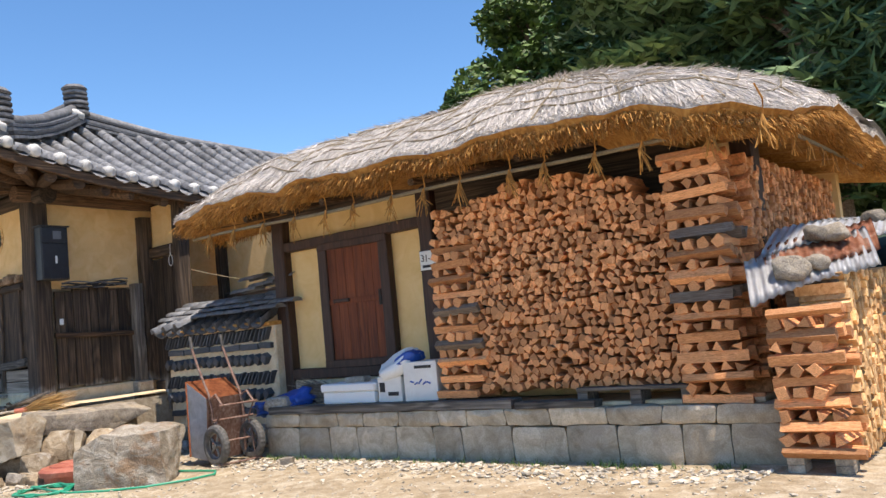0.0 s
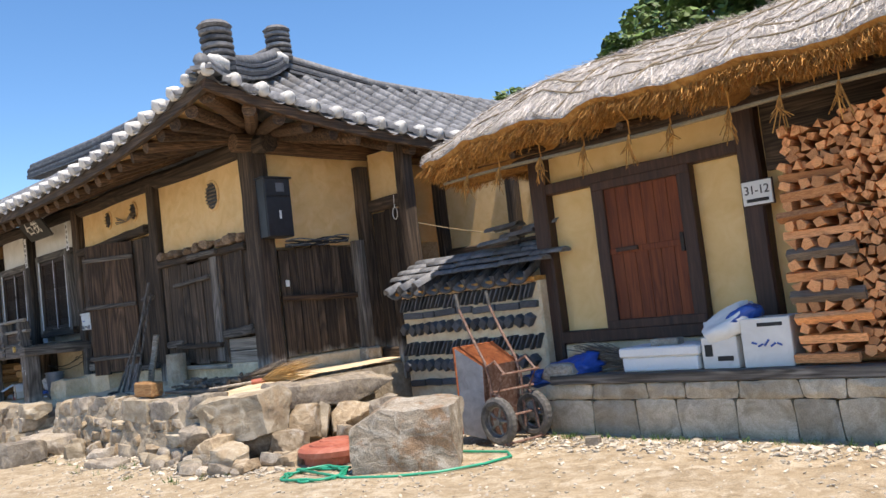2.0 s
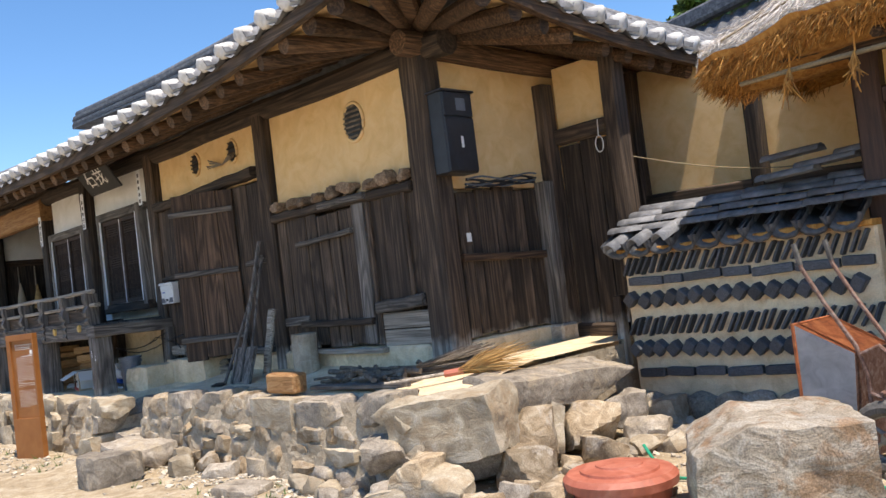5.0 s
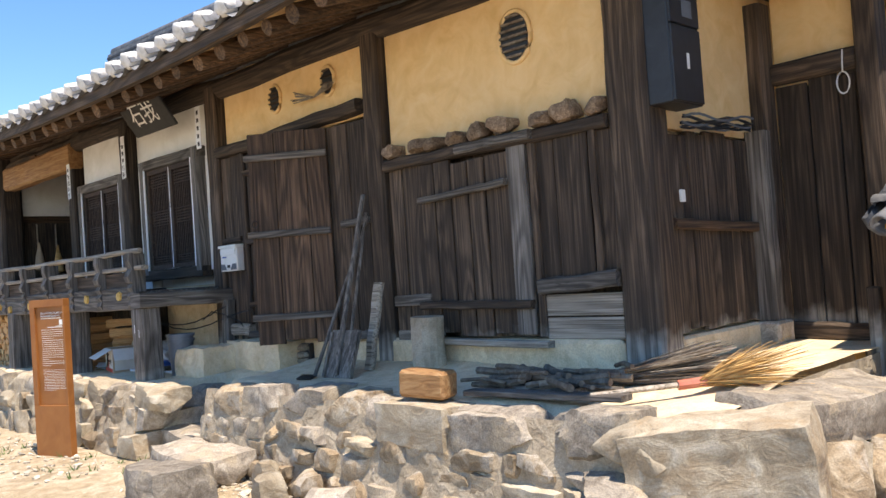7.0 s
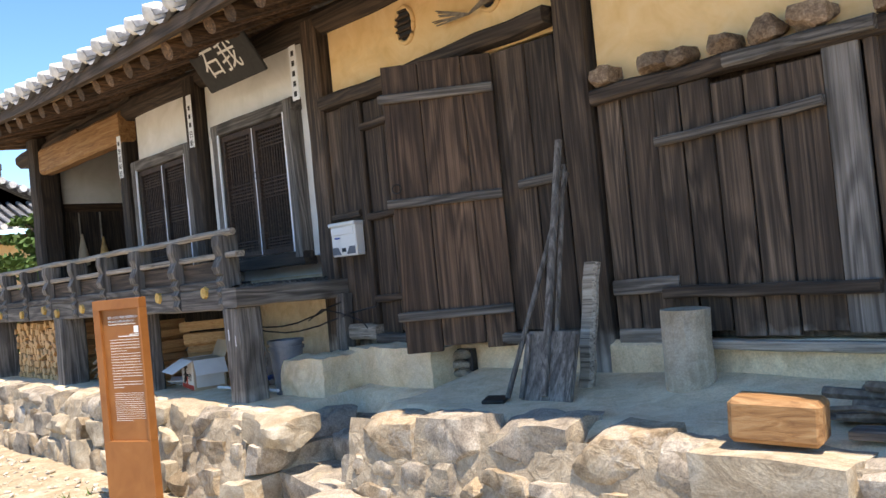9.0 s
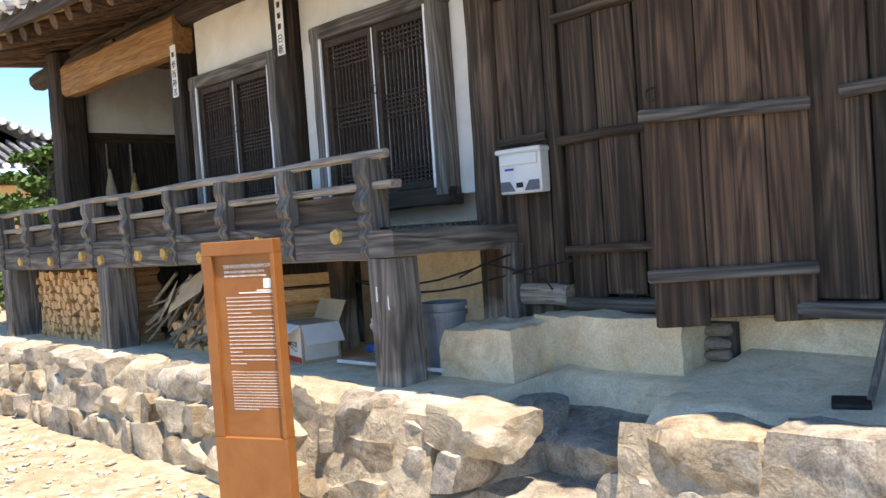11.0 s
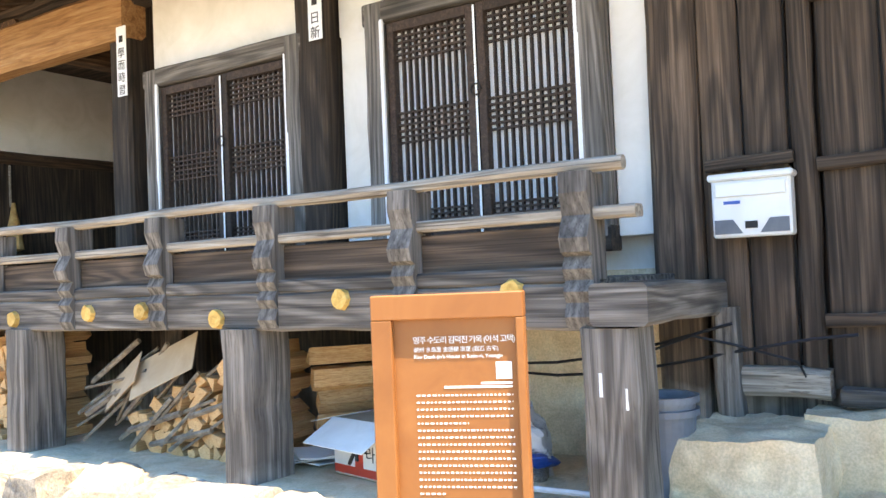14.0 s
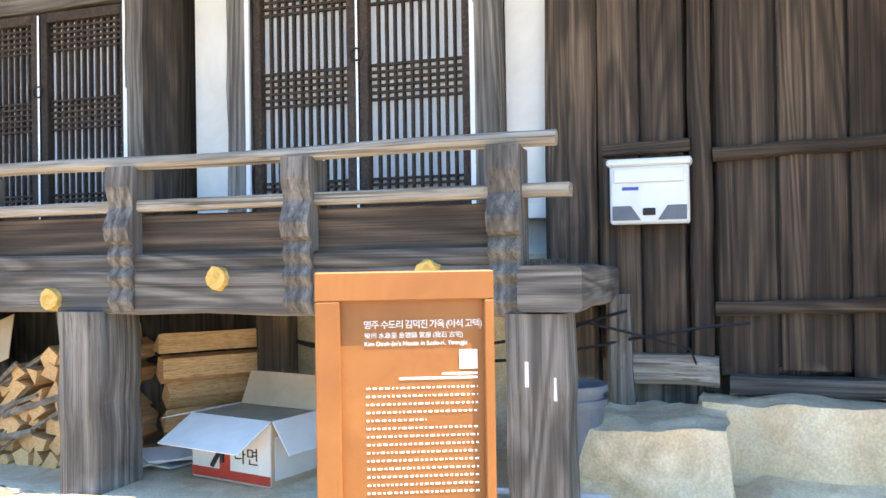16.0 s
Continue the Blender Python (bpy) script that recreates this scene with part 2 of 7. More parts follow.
OLD = [(0.026, 0.017, 0.011), (0.064, 0.043, 0.029), (0.128, 0.09, 0.062)]
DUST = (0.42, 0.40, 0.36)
M = {
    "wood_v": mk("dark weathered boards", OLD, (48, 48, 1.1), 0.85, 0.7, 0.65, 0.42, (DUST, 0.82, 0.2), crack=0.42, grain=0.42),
    "wood_x": mk("dark weathered beams and eave shade", OLD, (1.1, 48, 48), 0.85, 0.7, 0.5, 0.3, crack=0.42, grain=0.42),
    "wood_y": mk("dark weathered rafters", [(0.028, 0.015, 0.009), (0.1, 0.056, 0.03), (0.21, 0.125, 0.07)], (60, 2, 60), 0.85, 0.6, 0.5, 0.4, crack=0.6, grain=0.3),
    "wood_brown": mk("brown weathered door boards", [(0.045, 0.025, 0.015), (0.095, 0.056, 0.034), (0.17, 0.105, 0.066)], (48, 48, 1.1), 0.85, 0.6, 0.6, 0.3, crack=0.42, grain=0.42),
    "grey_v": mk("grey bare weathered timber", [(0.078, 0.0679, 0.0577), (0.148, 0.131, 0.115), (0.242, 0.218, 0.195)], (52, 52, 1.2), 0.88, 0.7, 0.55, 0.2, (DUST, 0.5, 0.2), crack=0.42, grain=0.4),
    "grey_x": mk("grey bare weathered rails", [(0.057, 0.0486, 0.041), (0.114, 0.0988, 0.0851), (0.198, 0.179, 0.156)], (1.2, 52, 52), 0.88, 0.7, 0.6, 0.2, crack=0.42, grain=0.42),
    "grey_y": mk("grey weathered cross timber and lit battens", [(0.0765, 0.0654, 0.0553), (0.145, 0.126, 0.109), (0.255, 0.23, 0.2)], (1.6, 1.6, 52), 0.88, 0.7, 0.5, 0.2, crack=0.42, grain=0.45),
    "pale_x": mk("dust-washed pale boards", [(0.16, 0.13, 0.1), (0.33, 0.285, 0.235), (0.5, 0.45, 0.38)], (1.6, 70, 70), 0.9, 0.6, 0.4, 0.2, crack=0.5, grain=0.2),
    "lattice": mk("dark brown lattice wood", [(0.014, 0.009, 0.007), (0.04, 0.025, 0.018), (0.085, 0.055, 0.04)], (50, 50, 50), 0.8, 0.3, 0.3, 0.3),
    "rail": mk("pale bare rail wood", [(0.16, 0.13, 0.1), (0.33, 0.28, 0.22), (0.48, 0.43, 0.36)], (2.3, 38, 38), 0.85, 0.4, 0.3, 0.15, crack=0.6),
    "warm_x": mk("orange brown beam wood", [(0.18, 0.08, 0.03), (0.36, 0.19, 0.075), (0.5, 0.31, 0.15)], (2, 28, 30), 0.75, 0.4, 0.3, 0.2),
    "red_v": mk("reddish brown varnished door", [(0.075, 0.016, 0.005), (0.155, 0.036, 0.01), (0.24, 0.064, 0.018)], (26, 26, 1.6), 0.7, 0.25, 0.3, 0.12),
    "brown_v": mk("dark brown stained posts", [(0.022, 0.011, 0.008), (0.05, 0.023, 0.015), (0.08, 0.04, 0.028)], (28, 28, 1.8), 0.6, 0.3, 0.25, 0.15),
    "plaster": mk("ochre clay plaster", [(0.74, 0.48, 0.21), (0.82, 0.56, 0.27), (0.86, 0.62, 0.33)], (5, 5, 5), 0.9, 0.3, 0.1, 0.04, patch=((0.72, 0.5, 0.25), 0.3)),
    "plaster2": mk("pale ochre plaster", [(0.74, 0.5, 0.215), (0.79, 0.55, 0.255), (0.83, 0.6, 0.3)], (4, 4, 4), 0.9, 0.15, 0.06, 0.03),
    "clay": mk("pale sandy clay base", [(0.58, 0.435, 0.265), (0.74, 0.585, 0.385), (0.82, 0.69, 0.49)], (7, 7, 7), 0.95, 0.8, 0.22, 0.05, dist=0.015, detail=13, patch=((0.66, 0.54, 0.38), 0.5), speck=0.16),
    "white": mk("white lime plaster", [(0.68, 0.66, 0.6), (0.76, 0.74, 0.69), (0.82, 0.8, 0.76)], (3, 3, 3), 0.9, 0.1, 0.08, 0.03),
    "paper": mk("white window paper", [(0.8, 0.81, 0.83), (0.86, 0.87, 0.88)], (2, 2, 2), 0.95, 0.05, 0.05, 0.03),
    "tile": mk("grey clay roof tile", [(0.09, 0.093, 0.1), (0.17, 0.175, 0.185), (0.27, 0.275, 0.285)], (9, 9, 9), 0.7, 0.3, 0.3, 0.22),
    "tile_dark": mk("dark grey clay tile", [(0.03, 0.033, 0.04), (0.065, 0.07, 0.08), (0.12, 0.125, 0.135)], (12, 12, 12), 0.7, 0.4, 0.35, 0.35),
    "lime": mk("white lime tile end", [(0.5, 0.49, 0.46), (0.65, 0.64, 0.61), (0.76, 0.75, 0.73)], (14, 14, 14), 0.9, 0.4, 0.2, 0.1),
    "thatch": mk("bleached rice straw", [(0.308, 0.275, 0.242), (0.495, 0.462, 0.424), (0.66, 0.627, 0.583)], (8, 60, 30), 0.95, 0.8, 0.25, 0.3, island=False),
    "straw": mk("bleached straw stalks", [(0.448, 0.403, 0.364), (0.571, 0.526, 0.487), (0.694, 0.65, 0.61)], (8, 8, 8), 0.9, 0, 0.2, 0.45, island=True),
    "fringe": mk("golden brown straw", [(0.24, 0.1, 0.02), (0.46, 0.215, 0.05), (0.62, 0.35, 0.105)], (20, 20, 8), 0.9, 0.3, 0.3, 0.5, island=True),
    "rope": mk("twisted straw rope", [(0.17, 0.13, 0.08), (0.33, 0.26, 0.16)], (60, 60, 60), 0.95, 0.5, 0.2, 0.2),
    "granite": mk("grey granite", [(0.17, 0.14, 0.11), (0.33, 0.285, 0.23), (0.48, 0.43, 0.36)], (9, 9, 9), 0.92, 0.8, 0.35, 0.3, dist=0.02, detail=12, patch=((0.44, 0.36, 0.25), 0.6), speck=0.3),
    "fieldstone": mk("tan field stone", [(0.16, 0.11, 0.065), (0.34, 0.26, 0.17), (0.5, 0.42, 0.31)], (8, 8, 10), 0.92, 0.9, 0.35, 0.35, dist=0.025, detail=12, patch=((0.46, 0.42, 0.36), 0.6), speck=0.25),
    "boulder": mk("pale mottled granite boulder", [(0.204, 0.162, 0.111), (0.357, 0.31, 0.246), (0.493, 0.459, 0.399)], (7, 7, 9), 0.92, 0.9, 0.3, 0.05, dist=0.03, detail=13, patch=((0.27, 0.14, 0.06), 0.6), speck=0.4),
    "dressed": mk("tan grey dressed granite", [(0.33, 0.26, 0.175), (0.48, 0.395, 0.285), (0.61, 0.53, 0.41)], (7, 7, 7), 0.92, 0.7, 0.35, 0.22, dist=0.014, detail=12, patch=((0.4, 0.34, 0.27), 0.5), speck=0.2),
    "palestone": mk("pale cream stone", [(0.227, 0.176, 0.118), (0.37, 0.311, 0.227), (0.487, 0.437, 0.353)], (6, 6, 8), 0.92, 0.8, 0.25, 0.2, dist=0.025, detail=12, patch=((0.34, 0.24, 0.14), 0.5), speck=0.2),
    "earth": mk("sandy packed earth", [(0.264, 0.196, 0.116), (0.4, 0.316, 0.208), (0.512, 0.432, 0.32)], (6, 6, 6), 0.95, 0.9, 0.26, 0.0, dist=0.03, detail=15, patch=((0.6, 0.52, 0.4), 0.5), speck=0.35),
    "mortar": mk("sandy earth mortar", [(0.3, 0.235, 0.16), (0.41, 0.335, 0.24), (0.51, 0.43, 0.325)], (14, 14, 14), 0.95, 0.9, 0.25, 0.05, dist=0.025, detail=12, speck=0.2),
    "gravel": mk("light crushed gravel", [(0.34, 0.28, 0.21), (0.5, 0.44, 0.35), (0.66, 0.61, 0.53)], (20, 20, 20), 0.9, 0.3, 0.2, 0.4, island=True),
    "split": mk("fresh split firewood", [(0.288, 0.102, 0.0384), (0.624, 0.27, 0.108), (0.84, 0.456, 0.222)], (22, 4, 22), 0.85, 0.35, 0.25, 0.4),
    "split_s": mk("stacked split firewood", [(0.3, 0.106, 0.04), (0.65, 0.281, 0.112), (0.875, 0.475, 0.231)], (22, 6, 22), 0.85, 0.35, 0.25, 0.4, island=True),
    "split_pale": mk("pale split firewood", [(0.4, 0.19, 0.07), (0.66, 0.39, 0.175), (0.8, 0.57, 0.31)], (20, 6, 20), 0.85, 0.35, 0.2, 0.4, island=True),
    "lump_wood": mk("brown clay-stained log ends", [(0.1, 0.06, 0.035), (0.22, 0.145, 0.09), (0.36, 0.26, 0.17)], (30, 30, 30), 0.9, 0.7, 0.4, 0.3, speck=0.3),
    "bark": mk("grey brown bark", [(0.07, 0.05, 0.035), (0.17, 0.13, 0.1), (0.3, 0.25, 0.2)], (8, 24, 24), 0.95, 0.9, 0.3, 0.35, dist=0.015),
    "tin": mk("galvanised corrugated tin", [(0.5, 0.51, 0.53), (0.6, 0.61, 0.63), (0.7, 0.71, 0.73)], (5, 5, 5), 0.6, 0.05, 0.2, 0.12, metal=0.35),
    "tin_rust": mk("rusty corrugated tin", [(0.2, 0.07, 0.035), (0.38, 0.15, 0.08), (0.5, 0.36, 0.28)], (6, 6, 6), 0.75, 0.2, 0.3, 0.1, metal=0.2),
    "rust": mk("orange rusted steel", [(0.17, 0.05, 0.02), (0.36, 0.11, 0.04), (0.5, 0.2, 0.08)], (14, 14, 14), 0.8, 0.3, 0.3, 0.1, metal=0.2),
    "tub": mk("grey painted steel tub", [(0.45, 0.46, 0.48), (0.6, 0.615, 0.64), (0.72, 0.73, 0.75)], (9, 9, 9), 0.6, 0.2, 0.3, 0.1),
    "tube": mk("brown rusted steel tube", [(0.1, 0.045, 0.03), (0.2, 0.11, 0.08), (0.32, 0.25, 0.22)], (22, 22, 22), 0.65, 0.2, 0.25, 0.1),
    "rubber": mk("dusty black rubber", [(0.05, 0.047, 0.043), (0.1, 0.095, 0.088), (0.17, 0.16, 0.15)], (18, 18, 18), 0.85, 0.3, 0.2, 0.1),
    "rim": mk("dusty grey wheel rim", [(0.2, 0.19, 0.18), (0.34, 0.33, 0.31)], (12, 12, 12), 0.6, 0.1, 0.2, 0.1, metal=0.5),
    "black": mk("matt black painted steel and hole shade", [(0.012, 0.013, 0.016), (0.022, 0.024, 0.03)], (8, 8, 8), 0.45, 0.05, 0.2, 0.1),
    "iron": mk("black iron", [(0.02, 0.018, 0.017), (0.05, 0.045, 0.04)], (20, 20, 20), 0.6, 0.2, 0.2, 0.1, metal=0.5),
    "foam": mk("white foam", [(0.76, 0.76, 0.75), (0.82, 0.82, 0.81)], (50, 50, 50), 0.9, 0.1, 0.06, 0.05),
    "card": mk("brown cardboard", [(0.42, 0.31, 0.2), (0.52, 0.4, 0.27)], (6, 6, 6), 0.9, 0.05, 0.12, 0.06),
    "card_white": mk("white printed cardboard", [(0.66, 0.64, 0.6), (0.76, 0.74, 0.7)], (6, 6, 6), 0.8, 0.03, 0.1, 0.05),
    "sackcloth": mk("torn printed sack", [(0.5, 0.5, 0.5), (0.62, 0.62, 0.62), (0.7, 0.7, 0.7)], (9, 9, 9), 0.7, 0.2, 0.2, 0.05, patch=((0.06, 0.06, 0.08), 0.9)),
    "bluetarp": mk("blue plastic tarpaulin", [(0.01, 0.06, 0.3), (0.02, 0.11, 0.5)], (8, 8, 8), 0.4, 0.1, 0.3, 0.1),
    "whitepl": mk("white plastic", [(0.72, 0.73, 0.72), (0.8, 0.81, 0.8)], (5, 5, 5), 0.4, 0.02, 0.06, 0.03),
    "greypl": mk("blue grey plastic", [(0.1, 0.115, 0.14), (0.15, 0.17, 0.2)], (8, 8, 8), 0.45, 0.05, 0.15, 0.1),
    "ink": mk("black ink and seam shade", [(0.012, 0.012, 0.013), (0.03, 0.03, 0.03)], (8, 8, 8), 0.7, 0, 0.1, 0.05),
    "blueink": mk("blue print", [(0.03, 0.09, 0.36), (0.05, 0.13, 0.46)], (8, 8, 8), 0.6, 0, 0.1, 0.05),
    "redink": mk("red print", [(0.42, 0.03, 0.015), (0.55, 0.05, 0.02)], (8, 8, 8), 0.6, 0, 0.1, 0.05),
    "hose": mk("green garden hose", [(0.01, 0.26, 0.15), (0.02, 0.38, 0.23)], (10, 10, 10), 0.4, 0.05, 0.15, 0.05),
    "redlid": mk("faded red plastic lid", [(0.32, 0.085, 0.05), (0.44, 0.13, 0.08), (0.52, 0.2, 0.14)], (7, 7, 7), 0.6, 0.1, 0.2, 0.05),
    "corten": mk("orange brown painted steel", [(0.23, 0.0798, 0.017), (0.276, 0.101, 0.023), (0.322, 0.126, 0.032)], (4, 4, 4), 0.55, 0.05, 0.1, 0.04),
    "letter": mk("white lettering", [(0.8, 0.8, 0.77), (0.85, 0.85, 0.82)], (5, 5, 5), 0.6, 0, 0.03, 0.02),
    "broom": mk("golden broom twigs", [(0.3, 0.155, 0.05), (0.5, 0.3, 0.11), (0.64, 0.43, 0.18)], (10, 10, 10), 0.9, 0, 0.25, 0.4, island=True),
    "twig": mk("grey brown dry twigs", [(0.08, 0.06, 0.045), (0.18, 0.145, 0.11), (0.32, 0.27, 0.21)], (16, 16, 16), 0.9, 0.4, 0.3, 0.45, island=True),
    "leaf": mk("broad green leaves", [(0.05, 0.1, 0.022), (0.095, 0.165, 0.038), (0.15, 0.235, 0.065)], (3, 3, 3), 0.6, 0, 0.35, 0.5, island=True),
    "pine": mk("dark pine needles", [(0.0473, 0.0945, 0.0338), (0.0945, 0.162, 0.0567), (0.149, 0.236, 0.0878)], (2, 2, 2), 0.7, 0, 0.35, 0.45, island=True),
    "grass": mk("green weeds", [(0.05, 0.1, 0.02), (0.1, 0.17, 0.04)], (5, 5, 5), 0.8, 0, 0.3, 0.4, island=True),
    "peg": mk("yellow sawn wood", [(0.4, 0.22, 0.05), (0.55, 0.34, 0.09), (0.66, 0.45, 0.16)], (30, 30, 30), 0.8, 0.2, 0.2, 0.15),
    "hillside": mk("wooded ground", [(0.02, 0.04, 0.014), (0.04, 0.07, 0.022)], (0.6, 0.6, 0.6), 0.95, 0.6, 0.3, 0.1),
}

# ---- mesh helpers ----
rng = random.Random(7)


def U(a, b):
    return rng.uniform(a, b)


def part(name, bm, material, parent=None, label="", smooth=False, kind=""):
    me = bpy.data.meshes.new(name)
    bm.to_mesh(me)
    bm.free()
    me.materials.append(M[material])
    if smooth:
        me.polygons.foreach_set("use_smooth", [True] * len(me.polygons))
    ob = new(name, me)
    if parent is not None:
        ob.parent = parent
        ob.matrix_parent_inverse = parent.matrix_basis.inverted()
    return tagged(ob, label, kind=kind)


def thing(name, label, category, group="", at=(0, 0, 0), kind=""):
    ob = new(name)
    ob.empty_display_size = 0.1
    ob.matrix_basis = Matrix.Translation(at)
    return tagged(ob, label, category, group, kind)


def B():
    return bmesh.new()


def box(bm, a, b, bev=0.0, m=None):
    vs = [bm.verts.new((x, y, z)) for x in (a[0], b[0]) for y in (a[1], b[1]) for z in (a[2], b[2])]
    fs = [bm.faces.new([vs[i] for i in q]) for q in ((0, 1, 3, 2), (4, 6, 7, 5), (0, 4, 5, 1), (2, 3, 7, 6), (0, 2, 6, 4), (1, 5, 7, 3))]
    if m is not None:
        for v in vs:
            v.co = m @ v.co
    if bev:
        es = {e for f in fs for e in f.edges}
        bmesh.ops.bevel(bm, geom=list(es), offset=bev, segments=1, affect="EDGES")
    return bm


def beam(bm, p, q, w, h, seg=6, wob=0.006, ch=0.18, up=(0, 0, 1)):
    """A hewn timber from p to q: chamfered section of width w and height h, slightly uneven."""
    p, q = Vector(p), Vector(q)
    d = (q - p).normalized()
    up = Vector(up)
    if abs(d.dot(up)) > 0.9:
        up = Vector((0, 1, 0))
    s = d.cross(up).normalized()
    u = s.cross(d)
    c = ch * min(w, h)
    sec = [(-w / 2 + c, -h / 2), (w / 2 - c, -h / 2), (w / 2, -h / 2 + c), (w / 2, h / 2 - c), (w / 2 - c, h / 2), (-w / 2 + c, h / 2), (-w / 2, h / 2 - c), (-w / 2, -h / 2 + c)]
    rings = []
    for i in range(seg + 1):
        o = p.lerp(q, i / seg) + s * U(-wob, wob) + u * U(-wob, wob)
        k = 1 + U(-wob, wob) * 2
        rings.append([bm.verts.new(o + s * a * k + u * b * k) for a, b in sec])
    for r0, r1 in zip(rings, rings[1:]):
        for j in range(8):
            bm.faces.new((r0[j], r0[(j + 1) % 8], r1[(j + 1) % 8], r1[j]))
    bm.faces.new(rings[0][::-1])
    bm.faces.new(rings[-1])
    return bm


def pole(bm, pts, r, n=8, r1=None, wob=0.0):
    """A round stick through the points, thinning from r to r1."""
    pts = [Vector(p) for p in pts]
    r1 = r if r1 is None else r1
    rings = []
    for i, p in enumerate(pts):
        d = (pts[min(i + 1, len(pts) - 1)] - pts[max(i - 1, 0)]).normalized()
        a = Vector((0, 0, 1)) if abs(d.z) < 0.9 else Vector((1, 0, 0))
        s = d.cross(a).normalized()
        u = s.cross(d)
        k = r + (r1 - r) * i / max(1, len(pts) - 1)
        rings.append([bm.verts.new(p + (s * math.cos(t) + u * math.sin(t)) * k * (1 + U(-wob, wob))) for t in [2 * math.pi * j / n for j in range(n)]])
    for a, b in zip(rings, rings[1:]):
        for j in range(n):
            bm.faces.new((a[j], a[(j + 1) % n], b[(j + 1) % n], b[j]))
    bm.faces.new(rings[0][::-1])
    bm.faces.new(rings[-1])
    return bm


def lathe(bm, prof, n=20, at=(0, 0, 0), cap=True):
    rings = [[bm.verts.new((at[0] + r * math.cos(2 * math.pi * j / n), at[1] + r * math.sin(2 * math.pi * j / n), at[2] + z)) for j in range(n)] for r, z in prof]
    for a, b in zip(rings, rings[1:]):
        for j in range(n):
            bm.faces.new((a[j], a[(j + 1) % n], b[(j + 1) % n], b[j]))
    if cap:
        bm.faces.new(rings[0][::-1])
        bm.faces.new(rings[-1])
    return bm


def rock_mesh(name, seed, material, cuts=5, square=0.55, rough=0.12, chop=6):
    """A unit stone, about 1 m a side: a cube rounded towards a ball and broken by noise."""
    bm = B()
    bmesh.ops.create_cube(bm, size=1)
    bmesh.ops.subdivide_edges(bm, edges=list(bm.edges), cuts=cuts, use_grid_fill=True)
    o = Vector((seed * 7.3, seed * 3.1, seed * 5.7))
    rg = random.Random(seed)
    cutsets = [(Vector((rg.gauss(0, 1), rg.gauss(0, 1), rg.gauss(0, 1))).normalized(), rg.uniform(0.4, 0.54)) for _ in range(chop)]
    for v in bm.verts:
        c = v.co.copy()
        ball = c.normalized() * 0.6
        c = c * square + ball * (1 - square)
        for d, lim in cutsets:
            over = c.dot(d) - lim
            if over > 0:
                c = c - d * over
        n = noise.noise_vector(c * 1.6 + o) * rough + noise.noise_vector(c * 4.2 + o) * rough * 0.45 + noise.noise_vector(c * 9 + o) * rough * 0.18
        v.co = c + n
    me = bpy.data.meshes.new(name)
    bm.to_mesh(me)
    bm.free()
    me.materials.append(M[material])
    me.polygons.foreach_set("use_smooth", [True] * len(me.polygons))
    return me


def rock(name, seed, material, size, square=0.88, rough=0.1, chop=7, cuts=5):
    """A stone of its true size: a squared lump with broken faces and crisp edges."""
    bm = B()
    bmesh.ops.create_cube(bm, size=1)
    bmesh.ops.subdivide_edges(bm, edges=list(bm.edges), cuts=cuts, use_grid_fill=True)
    o = Vector((seed * 7.3, seed * 3.1, seed * 5.7))
    rg = random.Random(seed)
    flats = [(Vector((rg.gauss(0, 1), rg.gauss(0, 1), rg.gauss(0, 1))).normalized(), rg.uniform(0.4, 0.6)) for _ in range(chop)]
    sz = Vector(size)
    lo = min(size)
    for v in bm.verts:
        c = v.co * square + v.co.normalized() * 0.62 * (1 - square)
        for d, lim in flats:
            over = c.dot(d) - lim
            if over > 0:
                c = c - d * over
        w = Vector((c.x * sz.x, c.y * sz.y, c.z * sz.z))
        v.co = w + (noise.noise_vector(w * (1.1 / lo) + o) * 0.9 + noise.noise_vector(w * (3.1 / lo) + o) * 0.45 + noise.noise_vector(w * (8 / lo) + o) * 0.2) * rough * lo
    me = bpy.data.meshes.new(name)
    bm.to_mesh(me)
    bm.free()
    me.materials.append(M[material])
    me.polygons.foreach_set("use_smooth", [True] * len(me.polygons))
    me.set_sharp_from_angle(angle=radians(32))
    return me


def place(name, me, parent, loc, size, rot=(0, 0, 0), label=""):
    """A piece that shares its mesh."""
    ob = new(name, me)
    ob.matrix_basis = Matrix.LocRotScale(loc, Euler(rot), size)
    if parent is not None:
        ob.parent = parent
        ob.matrix_parent_inverse = parent.matrix_basis.inverted()
    return tagged(ob, label)


def sheet(bm, f, nu, nv):
    """A grid surface from f(u, v), u and v from 0 to 1."""
    g = [[bm.verts.new(f(i / nu, j / nv)) for j in range(nv + 1)] for i in range(nu + 1)]
    for i in range(nu):
        for j in range(nv):
            bm.faces.new((g[i][j], g[i + 1][j], g[i + 1][j + 1], g[i][j + 1]))
    return g


def structure(name, bm, material, label, smooth=False):
    ob = part(name, bm, material, smooth=smooth)
    return tagged(ob, label, name.split("_")[0], kind="structure")


# ---- ground ----
def ground_z(x, y):
    return 0.02 * noise.noise(Vector((x * 0.7, y * 0.7, 0))) + 0.012 * noise.noise(Vector((x * 2.9, y * 2.9, 3)))


